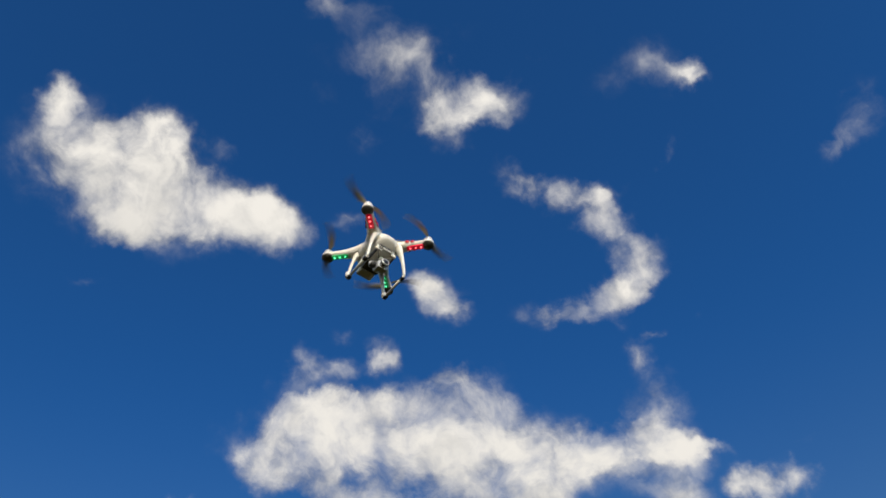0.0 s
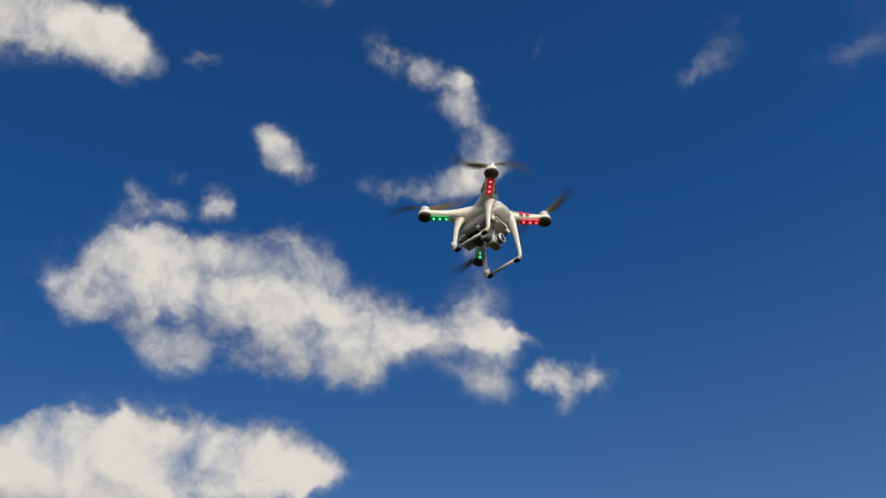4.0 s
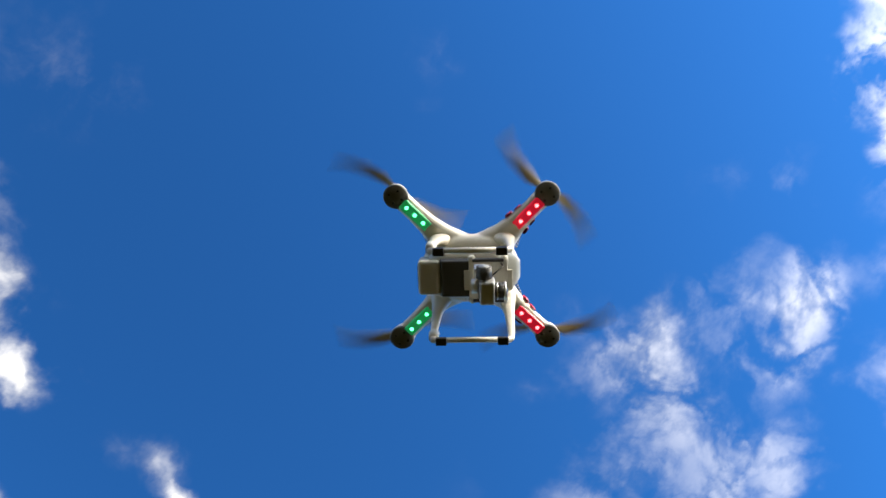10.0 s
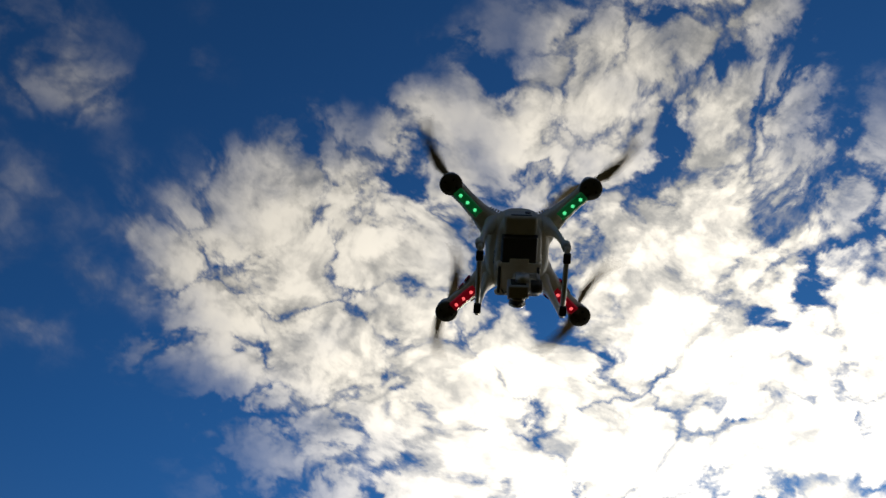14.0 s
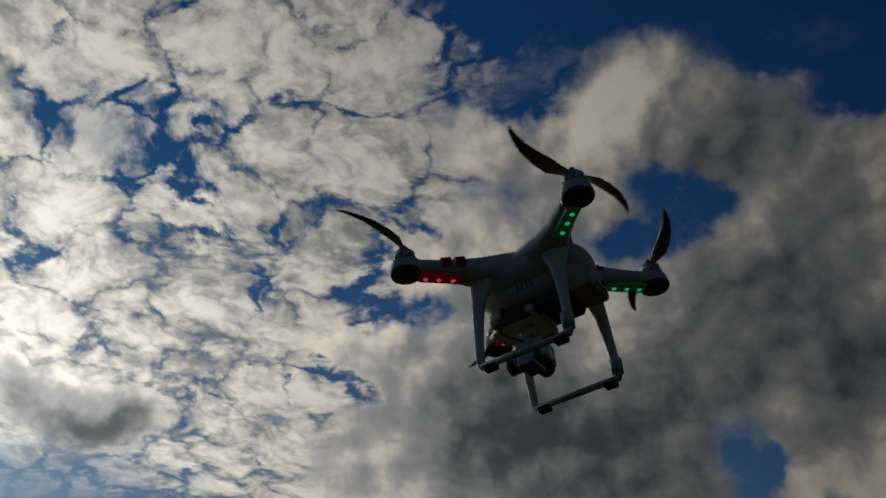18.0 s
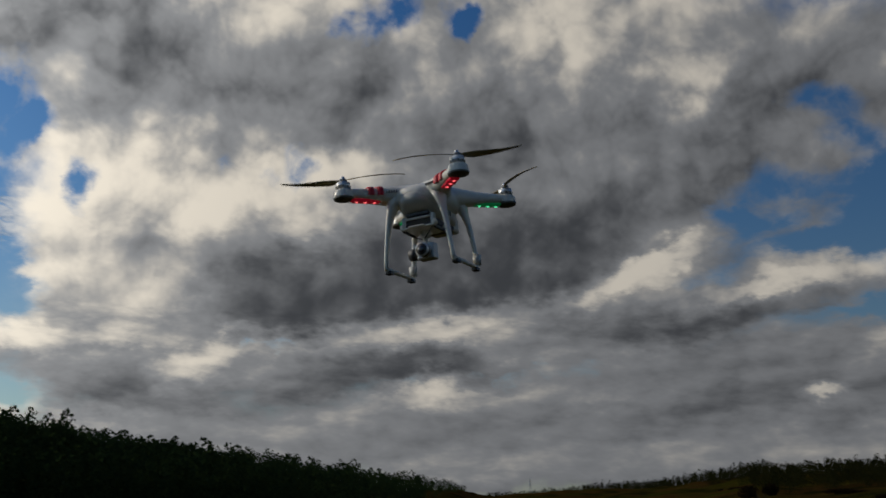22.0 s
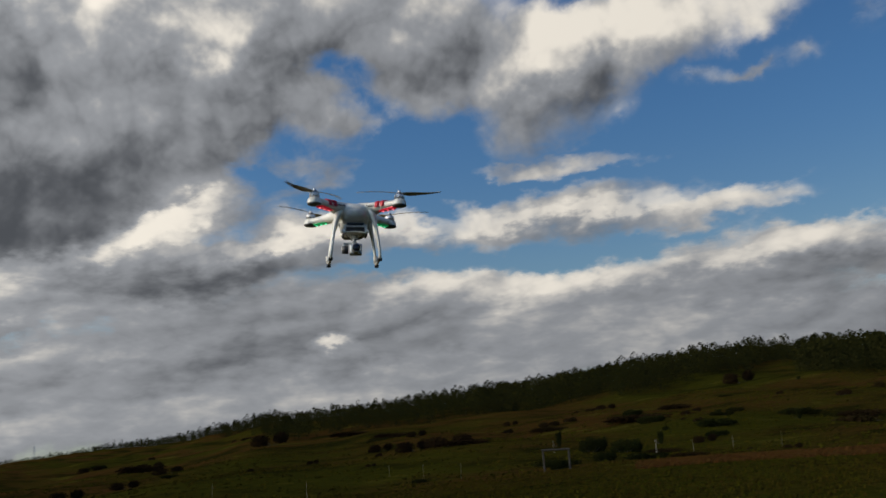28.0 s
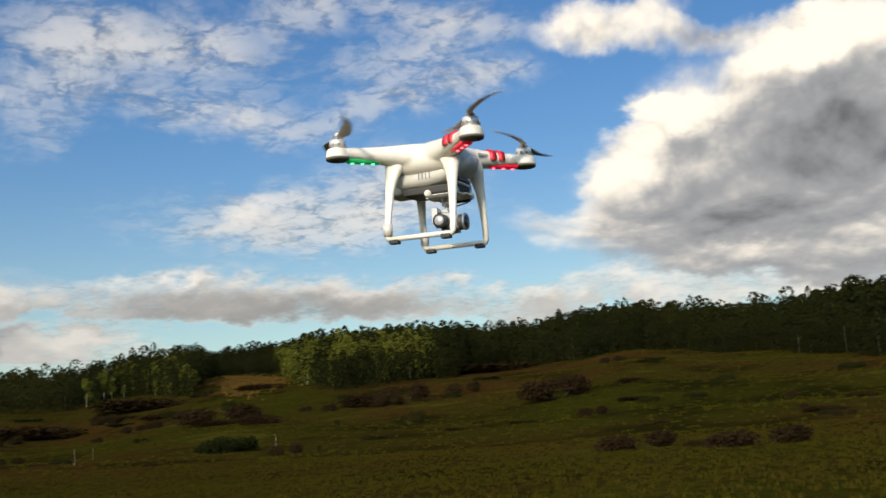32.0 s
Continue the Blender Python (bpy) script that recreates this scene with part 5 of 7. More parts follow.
def leafy(name, tones, rough=0.6):
    """Foliage whose pieces differ from one to the next."""
    m = bpy.data.materials.new(name)
    m.use_nodes = True
    nt = m.node_tree
    b = nt.nodes["Principled BSDF"]
    geo = wire(nt, "ShaderNodeNewGeometry")
    info = wire(nt, "ShaderNodeObjectInfo")
    spot = fbm(nt, geo.outputs["Position"], 0.05, 3.0).outputs[0]
    v = calc(nt, "MULTIPLY_ADD", geo.outputs["Random Per Island"], 0.35, calc(nt, "MULTIPLY_ADD", info.outputs["Random"], 0.35, calc(nt, "MULTIPLY", spot, 0.5)))
    cr = wire(nt, "ShaderNodeValToRGB", [(0, v)])
    cr.color_ramp.elements[0].position, cr.color_ramp.elements[1].position = 0.15, 0.95
    cr.color_ramp.elements[0].color, cr.color_ramp.elements[1].color = (*tones[0], 1), (*tones[-1], 1)
    for i, c in enumerate(tones[1:-1]):
        cr.color_ramp.elements.new(0.15 + 0.8 * (i + 1) / (len(tones) - 1)).color = (*c, 1)
    nt.links.new(cr.outputs[0], b.inputs["Base Color"])
    b.inputs["Roughness"].default_value = rough
    b.inputs["Specular IOR Level"].default_value = 0.0
    return m


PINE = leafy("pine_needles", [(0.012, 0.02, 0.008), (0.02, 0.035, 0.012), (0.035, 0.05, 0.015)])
BIRCH = leafy("birch_leaves", [(0.05, 0.06, 0.009), (0.085, 0.09, 0.014), (0.13, 0.118, 0.02)])
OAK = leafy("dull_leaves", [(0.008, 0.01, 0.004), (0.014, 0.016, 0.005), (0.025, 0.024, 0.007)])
SCRUB = leafy("scrub_leaves", [(0.014, 0.009, 0.005), (0.02, 0.012, 0.006), (0.02, 0.016, 0.005)])
SHRUB = leafy("shrub_leaves", [(0.008, 0.011, 0.003), (0.015, 0.018, 0.005), (0.022, 0.018, 0.006)])
BARK = material("dark_bark", (0.07, 0.055, 0.04), 0.9, grain=6, vary=0.3)
PALE_BARK = material("birch_bark", (0.5, 0.48, 0.43), 0.8, grain=6, vary=0.35)
POST_WOOD = material("weathered_wood", (0.3, 0.27, 0.22), 0.9, grain=8, vary=0.3)
MAST_STEEL = material("galvanised_steel", (0.42, 0.44, 0.47), 0.5, 0.7, grain=4)
DARK_WOOD = material("dark_wood", (0.03, 0.025, 0.018), 0.9, grain=8, vary=0.3)
TUFT = leafy("grass_blades", [(0.024, 0.026, 0.002), (0.033, 0.034, 0.003), (0.04, 0.027, 0.005), (0.034, 0.038, 0.003)])


def meadow_material():
    m = bpy.data.materials.new("meadow")
    m.use_nodes = True
    nt = m.node_tree
    b = nt.nodes["Principled BSDF"]
    co = wire(nt, "ShaderNodeNewGeometry").outputs["Position"]
    wide, mid, fine = fbm(nt, co, 0.022, 5.0, 0.62), fbm(nt, co, 0.09, 5.0, 0.62), fbm(nt, co, 1.6, 6.0, 0.65)
    base = mix(nt, ramp(nt, wide.outputs[0], 0.4, 0.6), (0.031, 0.03, 0.004), (0.05, 0.024, 0.007))
    base = mix(nt, ramp(nt, mid.outputs[0], 0.48, 0.66), base, (0.013, 0.013, 0.003))
    base = mix(nt, ramp(nt, mid.outputs[0], 0.42, 0.3), base, (0.06, 0.052, 0.008))
    base = mix(nt, ramp(nt, fine.outputs[0], 0.3, 0.75), mix(nt, 0.5, base, (0.008, 0.009, 0.001)), base)
    nt.links.new(base, b.inputs["Base Color"])
    b.inputs["Roughness"].default_value = 0.95
    b.inputs["Specular IOR Level"].default_value = 0.0
    bn = wire(nt, "ShaderNodeBump", [("Strength", 0.7), ("Distance", 0.25), ("Height", fine.outputs[0])])
    nt.links.new(bn.outputs[0], b.inputs["Normal"])
    return m


MEADOW = meadow_material()
REDGRASS = leafy("reddish_grass", [(0.045, 0.022, 0.007), (0.075, 0.03, 0.01), (0.05, 0.033, 0.008)])
PALEGRASS = leafy("straw_grass", [(0.06, 0.035, 0.008), (0.1, 0.06, 0.015), (0.05, 0.04, 0.01)])

# ---- the ground ----
# how high the skyline of woods stands, by azimuth in degrees
SKYLINE = [(-180, 4.03), (-130, 6.03), (-100, 6.83), (-93, 6.73), (-86, 6.33), (-80, 5.73), (-74, 4.73), (-69, 4.03), (-64, 3.43), (-59, 2.73), (-56, 2.33), (-54, 1.73), (-50, 2.03), (-45, 2.48), (-40, 3.13), (-35, 3.38), (-30, 3.83),
           (-25, 3.98), (-20, 4.48), (-14, 4.78), (-8, 4.79), (-2, 4.44), (4, 4.25), (8, 4.97), (12, 5.44), (16, 5.67), (22, 5.95), (30, 6.05), (35, 6.32), (40, 5.83), (48, 6.34), (60, 6.65), (90, 5.00), (180, 4.00)]
# how far off the crest of the hill is, and how tall the wood on it
CREST = [(-180, 300), (-100, 170), (-70, 260), (-58, 420), (-54, 900), (-48, 800), (-40, 560), (-20, 380), (0, 300), (20, 240), (45, 210), (70, 220), (180, 300)]
WOOD = [(-180, 9), (-100, 10), (-60, 10), (-54, 5), (-45, 7), (-20, 8), (0, 8.5), (15, 9.5), (40, 10), (180, 9)]


def along(table, az):
    az = (np.asarray(az, float) + 180) % 360 - 180
    return np.interp(az, [a for a, _ in table], [v for _, v in table])


def swell(x, y):
    return (np.sin(x * 0.043 + 1.3) * np.cos(y * 0.037 - 0.6) + 0.6 * np.sin(x * 0.11 - y * 0.07) + 0.4 * np.cos(x * 0.19 + y * 0.15 + 2.0)) / 2


def height(x, y):
    x, y = np.asarray(x, float), np.asarray(y, float)
    r, az = np.hypot(x, y), np.degrees(np.arctan2(x, y))
    crest = along(CREST, az)
    top = np.tan(np.radians(along(SKYLINE, az))) * crest + EYE - along(WOOD, az)
    s = np.clip((r - 45) / (crest - 45), 0, 1)
    rise = top * (0.35 * s + 0.65 * s * s * (3 - 2 * s))
    past = np.clip((r - crest) / 1500, 0, 1)
    rough = np.clip((r - 15) / 60, 0, 1) * np.clip(1 - past * 3, 0, 1)
    return rise * (1 - past * past * (3 - 2 * past)) + swell(x, y) * rough * (0.5 + 0.006 * np.minimum(r, 300))


def mesh_object(name, verts, faces, mat, parent=None, smooth=False):
    me = bpy.data.meshes.new(name)
    me.from_pydata([tuple(map(float, v)) for v in verts], [], faces)
    me.materials.append(mat)
    if smooth:
        me.shade_smooth()
    ob = new(name, me)
    ob.parent = parent
    return ob


def make_ground():
    rings = np.concatenate([[0.0], np.geomspace(3, 900, 150), np.geomspace(950, 4600, 14)])
    n = 480
    az = np.linspace(0, 2 * np.pi, n, endpoint=False)
    x, y = np.outer(rings[1:], np.sin(az)), np.outer(rings[1:], np.cos(az))
    z = height(x, y)
    verts = [(0, 0, 0)] + list(zip(x.ravel(), y.ravel(), z.ravel()))
    faces = [(0, 1 + (j + 1) % n, 1 + j) for j in range(n)]
    for i in range(len(rings) - 2):
        a, b = 1 + i * n, 1 + (i + 1) * n
        faces += [(a + j, a + (j + 1) % n, b + (j + 1) % n, b + j) for j in range(n)]
    ob = mesh_object("ground", verts, faces, MEADOW, smooth=True)
    tagged(ob, "rough dark green and brown meadow rising into low hills", "ground", kind="structure")
    # faces upwards
    ob.data.flip_normals() if ob.data.polygons[0].normal.z < 0 else None


make_ground()
# ---- plants ----
rng = np.random.default_rng(7)


def leaf_cloud(n, place, size):
    """n small leaf clumps, each a bent pair of quads turned at random round a place drawn by place(k)."""
    c = np.array([place(k) for k in range(n)], float)
    q = rng.normal(size=(n, 2, 3))
    a = q[:, 0] / np.linalg.norm(q[:, 0], axis=1)[:, None]
    b = np.cross(a, q[:, 1])
    b /= np.linalg.norm(b, axis=1)[:, None]
    s = size * rng.uniform(0.6, 1.3, (n, 1))
    k = np.cross(a, b) * s * 0.35
    v = np.stack([c - a * s - b * s * 0.7, c - b * s * 0.8 + k, c + a * s - b * s * 0.6, c + a * s * 0.8 + b * s * 0.8, c + b * s + k, c - a * s * 0.9 + b * s * 0.6], 1)
    f = np.arange(n)[:, None, None] * 6 + np.array([[0, 1, 4, 5], [1, 2, 3, 4]])[None]
    return v.reshape(-1, 3), f.reshape(-1, 4)


def pine_place(h, r):
    def put(k):
        t = rng.uniform(0.12, 1.0) ** 0.8
        a = rng.uniform(0, 2 * np.pi)
        w = r * (1.02 - t) ** 0.75 * (0.85 + 0.2 * np.sin(t * 34)) * np.sqrt(rng.uniform(0.25, 1))
        return np.array([np.cos(a) * w, np.sin(a) * w, h * (0.1 + 0.9 * t)])
    return put


def broad_place(h, r, low=0.22, lobes=7):
    tops = [(rng.uniform(-0.55, 0.55) * r, rng.uniform(-0.55, 0.55) * r, h * rng.uniform(low + 0.18, 0.86), r * rng.uniform(0.35, 0.6)) for _ in range(lobes)]

    def put(k):
        x, y, z, w = tops[rng.integers(len(tops))]
        d = rng.normal(size=3)
        d /= np.linalg.norm(d)
        d *= w * rng.uniform(0.55, 1.05)
        return np.array([x + d[0], y + d[1], max(h * max(0.02, low * 0.5), z + d[2] * 1.15)])
    return put


def canopy_place(h, r):
    """A full crown down to the ground, lumpy round its axis and drawn in towards its top."""
    lumps = rng.uniform(0, 6.28, 3)

    def put(k):
        t = rng.uniform(0.0, 1.0) ** 0.85
        a = rng.uniform(0, 6.28)
        w = r * max(0.0, 1 - ((t - 0.4) / 0.6) ** 2) ** 0.5 * (1 + 0.2 * np.sin(3 * a + lumps[0] + t * 5) + 0.14 * np.sin(5 * a + lumps[1] - t * 9)) * rng.uniform(0.6, 1.02)
        return np.array([np.cos(a) * w, np.sin(a) * w, h * t])
    return put


def bush_place(h, r):
    tops = [(rng.uniform(-0.6, 0.6) * r, rng.uniform(-0.4, 0.4) * r, h * rng.uniform(0.25, 0.55), h * rng.uniform(0.3, 0.5)) for _ in range(6)]

    def put(k):
        x, y, z, w = tops[rng.integers(len(tops))]
        d = rng.normal(size=3)
        d /= np.linalg.norm(d)
        d *= rng.uniform(0.5, 1.0)
        return np.array([x + d[0] * w * 1.3, y + d[1] * w, max(0.05, z + d[2] * w)])
    return put


def tube(path, radii, sides=7):
    """A tapered tube along a path of points."""
    verts, faces = [], []
    path = [Vector(p) for p in path]
    for i, p in enumerate(path):
        d = (path[min(i + 1, len(path) - 1)] - path[max(i - 1, 0)]).normalized()
        u = d.orthogonal().normalized()
        v = d.cross(u)
        verts += [p + (u * math.cos(2 * math.pi * j / sides) + v * math.sin(2 * math.pi * j / sides)) * radii[i] for j in range(sides)]
    for i in range(len(path) - 1):
        a, b = i * sides, (i + 1) * sides
        faces += [(a + j, a + (j + 1) % sides, b + (j + 1) % sides, b + j) for j in range(sides)]
    faces += [tuple(range(sides))[::-1], tuple(range((len(path) - 1) * sides, len(path) * sides))]
    return verts, faces


def add_tubes(specs):
    verts, faces = [], []
    for path, radii in specs:
        v, f = tube(path, radii)
        faces += [tuple(i + len(verts) for i in q) for q in f]
        verts += v
    return verts, faces


def trunk_and_limbs(h, r, limbs=5):
    lean = rng.uniform(-0.03, 0.03, 2) * h
    specs = [([(0, 0, -0.4), (lean[0] * 0.4, lean[1] * 0.4, h * 0.4), (lean[0], lean[1], h * 0.88)], [r, r * 0.7, r * 0.15])]
    for k in range(limbs):
        a, z = rng.uniform(0, 6.28), h * rng.uniform(0.3, 0.7)
        w = h * rng.uniform(0.1, 0.2)
        specs.append(([(0, 0, z), (math.cos(a) * w * 0.5, math.sin(a) * w * 0.5, z + w * 0.4), (math.cos(a) * w, math.sin(a) * w, z + w * 1.0)], [r * 0.4, r * 0.25, r * 0.08]))
    return add_tubes(specs)


def make_tree(kind, h):
    """A tree at the origin: kind pine, birch or leafy."""
    root = new({"pine": "pine_tree", "birch": "birch_tree", "leafy": "leafy_tree"}[kind])
    v, f = trunk_and_limbs(h, h * (0.012 if kind == "birch" else 0.018))
    mesh_object("trunk", v, f, PALE_BARK if kind == "birch" else BARK, root, True)
    place = {"pine": lambda: pine_place(h, h * 0.2), "birch": lambda: broad_place(h, h * 0.22, 0.1, 9), "leafy": lambda: canopy_place(h, h * 0.3)}[kind]()
    v, f = leaf_cloud({"pine": 900, "birch": 1100, "leafy": 1100}[kind], place, h * 0.02)
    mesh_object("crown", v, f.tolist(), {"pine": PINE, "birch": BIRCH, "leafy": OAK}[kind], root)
    return tagged(root, {"pine": "dark green pine at the edge of the wood", "birch": "yellow-green birch with a pale trunk on the hillside", "leafy": "dull green broad-leaved tree in the hillside wood"}[kind], "tree", "trees of the wood on the hill")


def at_ground(az, r):
    x, y = r * math.sin(radians(az)), r * math.cos(radians(az))
    return x, y, float(height(x, y))


KINDS = {k: [make_tree(k, h) for h in hs] for k, hs in (("pine", (9.0, 11.0, 8.0)), ("birch", (8.0, 9.5, 7.0)), ("leafy", (8.0, 9.5, 6.5)))}
USED = set()


def plant(kind, az, r, size=1.0):
    i = int(rng.integers(3))
    ob = KINDS[kind][i]
    x, y, z = at_ground(az, r)
    m = pose(x, y, z, rng.uniform(-3, 3), rng.uniform(-3, 3), rng.uniform(0, 360)) @ Matrix.Diagonal((size, size, size * rng.uniform(0.9, 1.12), 1))
    if (kind, i) in USED:
        copy_thing(ob, m)
    else:
        USED.add((kind, i))
        ob.matrix_basis = m


def wood_foot(az):
    """How far off the lower edge of the wood is."""
    return along([(-180.0, 250), (-100.0, 75), (-86.0, 82), (-70.0, 105), (-62.0, 140), (-58.0, 220), (-56.0, 360), (-53.0, 820), (-45.0, 560), (-38.7, 226), (-29.1, 226), (-19.5, 215), (-10.3, 252), (-9.5, 188), (0.1, 165), (5.3, 169), (6.2, 189), (10.4, 159), (11.3, 260), (15.4, 248), (16.6, 142), (19.7, 134), (24.4, 145), (28.2, 182), (32.5, 153), (37.7, 174), (42.1, 148), (48.0, 114), (70.0, 170), (180.0, 250)], az)


def plant_edge():
    for az in np.arange(-99, -56, 0.9):
        plant("pine", az + rng.uniform(-0.4, 0.4), wood_foot(az) + rng.uniform(0, 60), rng.uniform(0.38, 0.6))
    for az in np.arange(4, 56, 0.55):
        kind = "birch" if (4.5 < az < 11 or 14.5 < az < 24) and rng.random() < 0.8 else "leafy"
        plant(kind, az + rng.uniform(-0.3, 0.3), wood_foot(az) + rng.uniform(0, 14), rng.uniform(0.42, 0.68))
    for az in np.arange(-34, 4, 1.4):
        plant("leafy", az + rng.uniform(-0.5, 0.5), wood_foot(az) + rng.uniform(0, 20), rng.uniform(0.3, 0.46))
    plant("leafy", 37.4, 178, 0.95)


plant_edge()


def far_wood(name, label, spots, kinds, girth=0.3, leaves=130):
    """The depth of the wood as one mesh of many joined crowns."""
    temp = []
    for kind in kinds:
        for _ in range(3):
            h = 9.0
            v, f = leaf_cloud(leaves, canopy_place(h, h * girth * (0.62 if kind == "pine" else 1.0)), h * 7.0 / leaves ** 0.5 * 0.06)
            temp.append((v.reshape(-1, 6, 3)[:, [0, 2, 4]].reshape(-1, 3), np.arange(leaves * 3).reshape(-1, 3)))
    vs, fs, n = [], [], 0
    for az, r, size in spots:
        v, f = temp[int(rng.integers(len(temp)))]
        a = rng.uniform(0, 6.28)
        c, s = math.cos(a), math.sin(a)
        turned = v @ np.array([[c, s, 0], [-s, c, 0], [0, 0, 1]]) * np.array([size, size, size * rng.uniform(0.85, 1.2)])
        vs.append(turned + np.array(at_ground(az, r)))
        fs.append(f + n)
        n += len(v)
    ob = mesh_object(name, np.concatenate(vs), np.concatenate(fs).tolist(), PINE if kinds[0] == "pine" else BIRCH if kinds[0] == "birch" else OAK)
    return tagged(ob, label, "woods", kind="stuff")


def spread(a0, a1, n, size0, size1):
    out = []
    for _ in range(n):
        az = rng.uniform(a0, a1)
        foot, crest = float(wood_foot(az)) + 6, float(along(CREST, az)) + 12
        r = foot + (crest - foot) * rng.random() ** 0.8
        out.append((az, r, float(along(WOOD, az)) / 9.0 * rng.uniform(size0, size1)))
    return out


def thicket(a0, a1, n, size0, size1):
    """Young growth that closes the wood along its foot and its crest."""
    out = []
    for _ in range(n):
        az = rng.uniform(a0, a1)
        r = float(along(CREST, az)) + rng.uniform(-18, 10) if rng.random() < 0.5 else float(wood_foot(az)) + rng.uniform(-2, 25)
        out.append((az, r, float(along(WOOD, az)) / 9.0 * rng.uniform(size0, size1)))
    return out


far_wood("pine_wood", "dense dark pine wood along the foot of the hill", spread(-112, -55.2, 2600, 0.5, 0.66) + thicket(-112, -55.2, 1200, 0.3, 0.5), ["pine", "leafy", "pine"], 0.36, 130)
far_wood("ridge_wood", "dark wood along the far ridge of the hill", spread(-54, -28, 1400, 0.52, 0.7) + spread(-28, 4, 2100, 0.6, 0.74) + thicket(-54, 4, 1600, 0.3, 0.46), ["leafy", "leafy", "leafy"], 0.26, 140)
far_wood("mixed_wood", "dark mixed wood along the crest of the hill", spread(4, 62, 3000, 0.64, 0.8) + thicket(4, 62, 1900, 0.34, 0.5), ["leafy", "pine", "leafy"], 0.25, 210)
far_wood("birch_wood", "yellow-green birch grove on the slope", spread(5, 10.5, 220, 0.5, 0.66) + spread(15, 24, 600, 0.55, 0.72), ["birch", "birch"], 0.3, 320)

# ---- bushes, grass and the fence ----


def make_bush(kind, w, h):
    root = new({"scrub": "brown_bush", "shrub": "green_bush"}[kind])
    specs = []
    for k in range(7):
        a, l = rng.uniform(0, 6.28), rng.uniform(0.5, 0.9)
        specs.append(([(0, 0, -0.1), (math.cos(a) * w * 0.15, math.sin(a) * w * 0.1, h * 0.2 * l), (math.cos(a) * w * 0.26, math.sin(a) * w * 0.15, h * 0.5 * l)], [0.018 * h, 0.012 * h, 0.004 * h]))
    v, f = add_tubes(specs)
    mesh_object("rootstock", v, f, DARK_WOOD, root)
    v, f = leaf_cloud(1500, bush_place(h, w / 2), h * 0.05)
    mesh_object("foliage", v, f.tolist(), SCRUB if kind == "scrub" else SHRUB, root)
    return tagged(root, {"scrub": "low brown leafless-looking bush on the meadow slope", "shrub": "dark green rounded bush on the meadow"}[kind], "bush", "bushes on the meadow")


BUSHES = {k: [make_bush(k, 6.0, 2.0), make_bush(k, 4.5, 2.2), make_bush(k, 8.0, 2.1)] for k in ("scrub", "shrub")}
FIRST = set()


def bush(kind, az, r, w, h):
    """A bush of that width and height in metres."""
    i = int(rng.integers(3))
    ob = BUSHES[kind][i]
    x, y, z = at_ground(az, r)
    bw, bh = ((6.0, 2.0), (4.5, 2.2), (8.0, 2.1))[i]
    m = pose(x, y, z - 0.05, 0, 0, -az + rng.uniform(-15, 15)) @ Matrix.Diagonal((w / bw, w / bw * 0.8, h / bh, 1))
    if (kind, i) in FIRST:
        copy_thing(ob, m)
    else:
        FIRST.add((kind, i))
        ob.matrix_basis = m


bush("shrub", 12.1, 74, 5.5, 1.5)
bush("shrub", 22.5, 90, 2.8, 1.4)
bush("scrub", 20.0, 109, 5.6, 1.5)
bush("scrub", 14.0, 103, 3.5, 1.6)
bush("scrub", 17.8, 108, 2.4, 1.1)
bush("scrub", 30.9, 98, 10.6, 2.3)
bush("scrub", 38.3, 44, 6.4, 0.9)
bush("scrub", 41.8, 42, 4.4, 0.8)
bush("scrub", 35.2, 46, 4.0, 0.8)
bush("scrub", 7.7, 155, 10.5, 2.8)
bush("scrub", 5.7, 137, 14.0, 2.8)
bush("scrub", 21.7, 155, 17.6, 2.8)
bush("scrub", 43.3, 83, 3.3, 1.3)
bush("shrub", 17.1, 69, 2.3, 0.9)
bush("scrub", 26.5, 158, 14.3, 2.1)
bush("shrub", -14.6, 99, 3.9, 1.0)
bush("shrub", -10.4, 104, 2.9, 0.9)
bush("shrub", -18.4, 64, 3.3, 1.1)
bush("shrub", -21.2, 71, 2.8, 1.1)
bush("shrub", -23.4, 60, 2.0, 1.1)
bush("scrub", -18.8, 115, 5.9, 1.3)
bush("scrub", -8.0, 129, 6.6, 1.6)
bush("scrub", -29.3, 104, 5.3, 1.2)
bush("shrub", -23.3, 66, 4.1, 1.2)
bush("shrub", -20.9, 67, 2.3, 1.1)
bush("shrub", 11.9, 75, 6.8, 1.4)
bush("scrub", 8.2, 119, 8.1, 2.1)
bush("scrub", 2.0, 130, 10.3, 2.4)
bush("scrub", -6.1, 100, 9.1, 1.0)
bush("scrub", -22.6, 144, 7.3, 1.6)
bush("scrub", -15.6, 105, 3.6, 1.0)
bush("shrub", -17.5, 100, 3.9, 0.8)
bush("shrub", -14.1, 100, 2.8, 0.7)
bush("shrub", -23.4, 90, 3.7, 2.5)
bush("shrub", -21.5, 83, 3.5, 2.1)
bush("shrub", -19.7, 81, 3.9, 1.9)
bush("shrub", -17.8, 89, 3.2, 2.0)
bush("shrub", -14.6, 110, 5.2, 1.2)
bush("shrub", -10.6, 110, 5.2, 1.2)
bush("shrub", -10.0, 110, 4.6, 1.5)
bush("shrub", -18.2, 110, 4.6, 1.4)
bush("shrub", -14.2, 110, 3.3, 1.1)
bush("scrub", 12.0, 110, 9.8, 1.9)
bush("scrub", 16.5, 110, 5.2, 1.4)
bush("scrub", 22.3, 110, 5.9, 2.1)
bush("shrub", 12.1, 120, 10.0, 2.4)
bush("shrub", 22.5, 110, 4.6, 2.1)
bush("scrub", 30.9, 110, 11.8, 3.1)
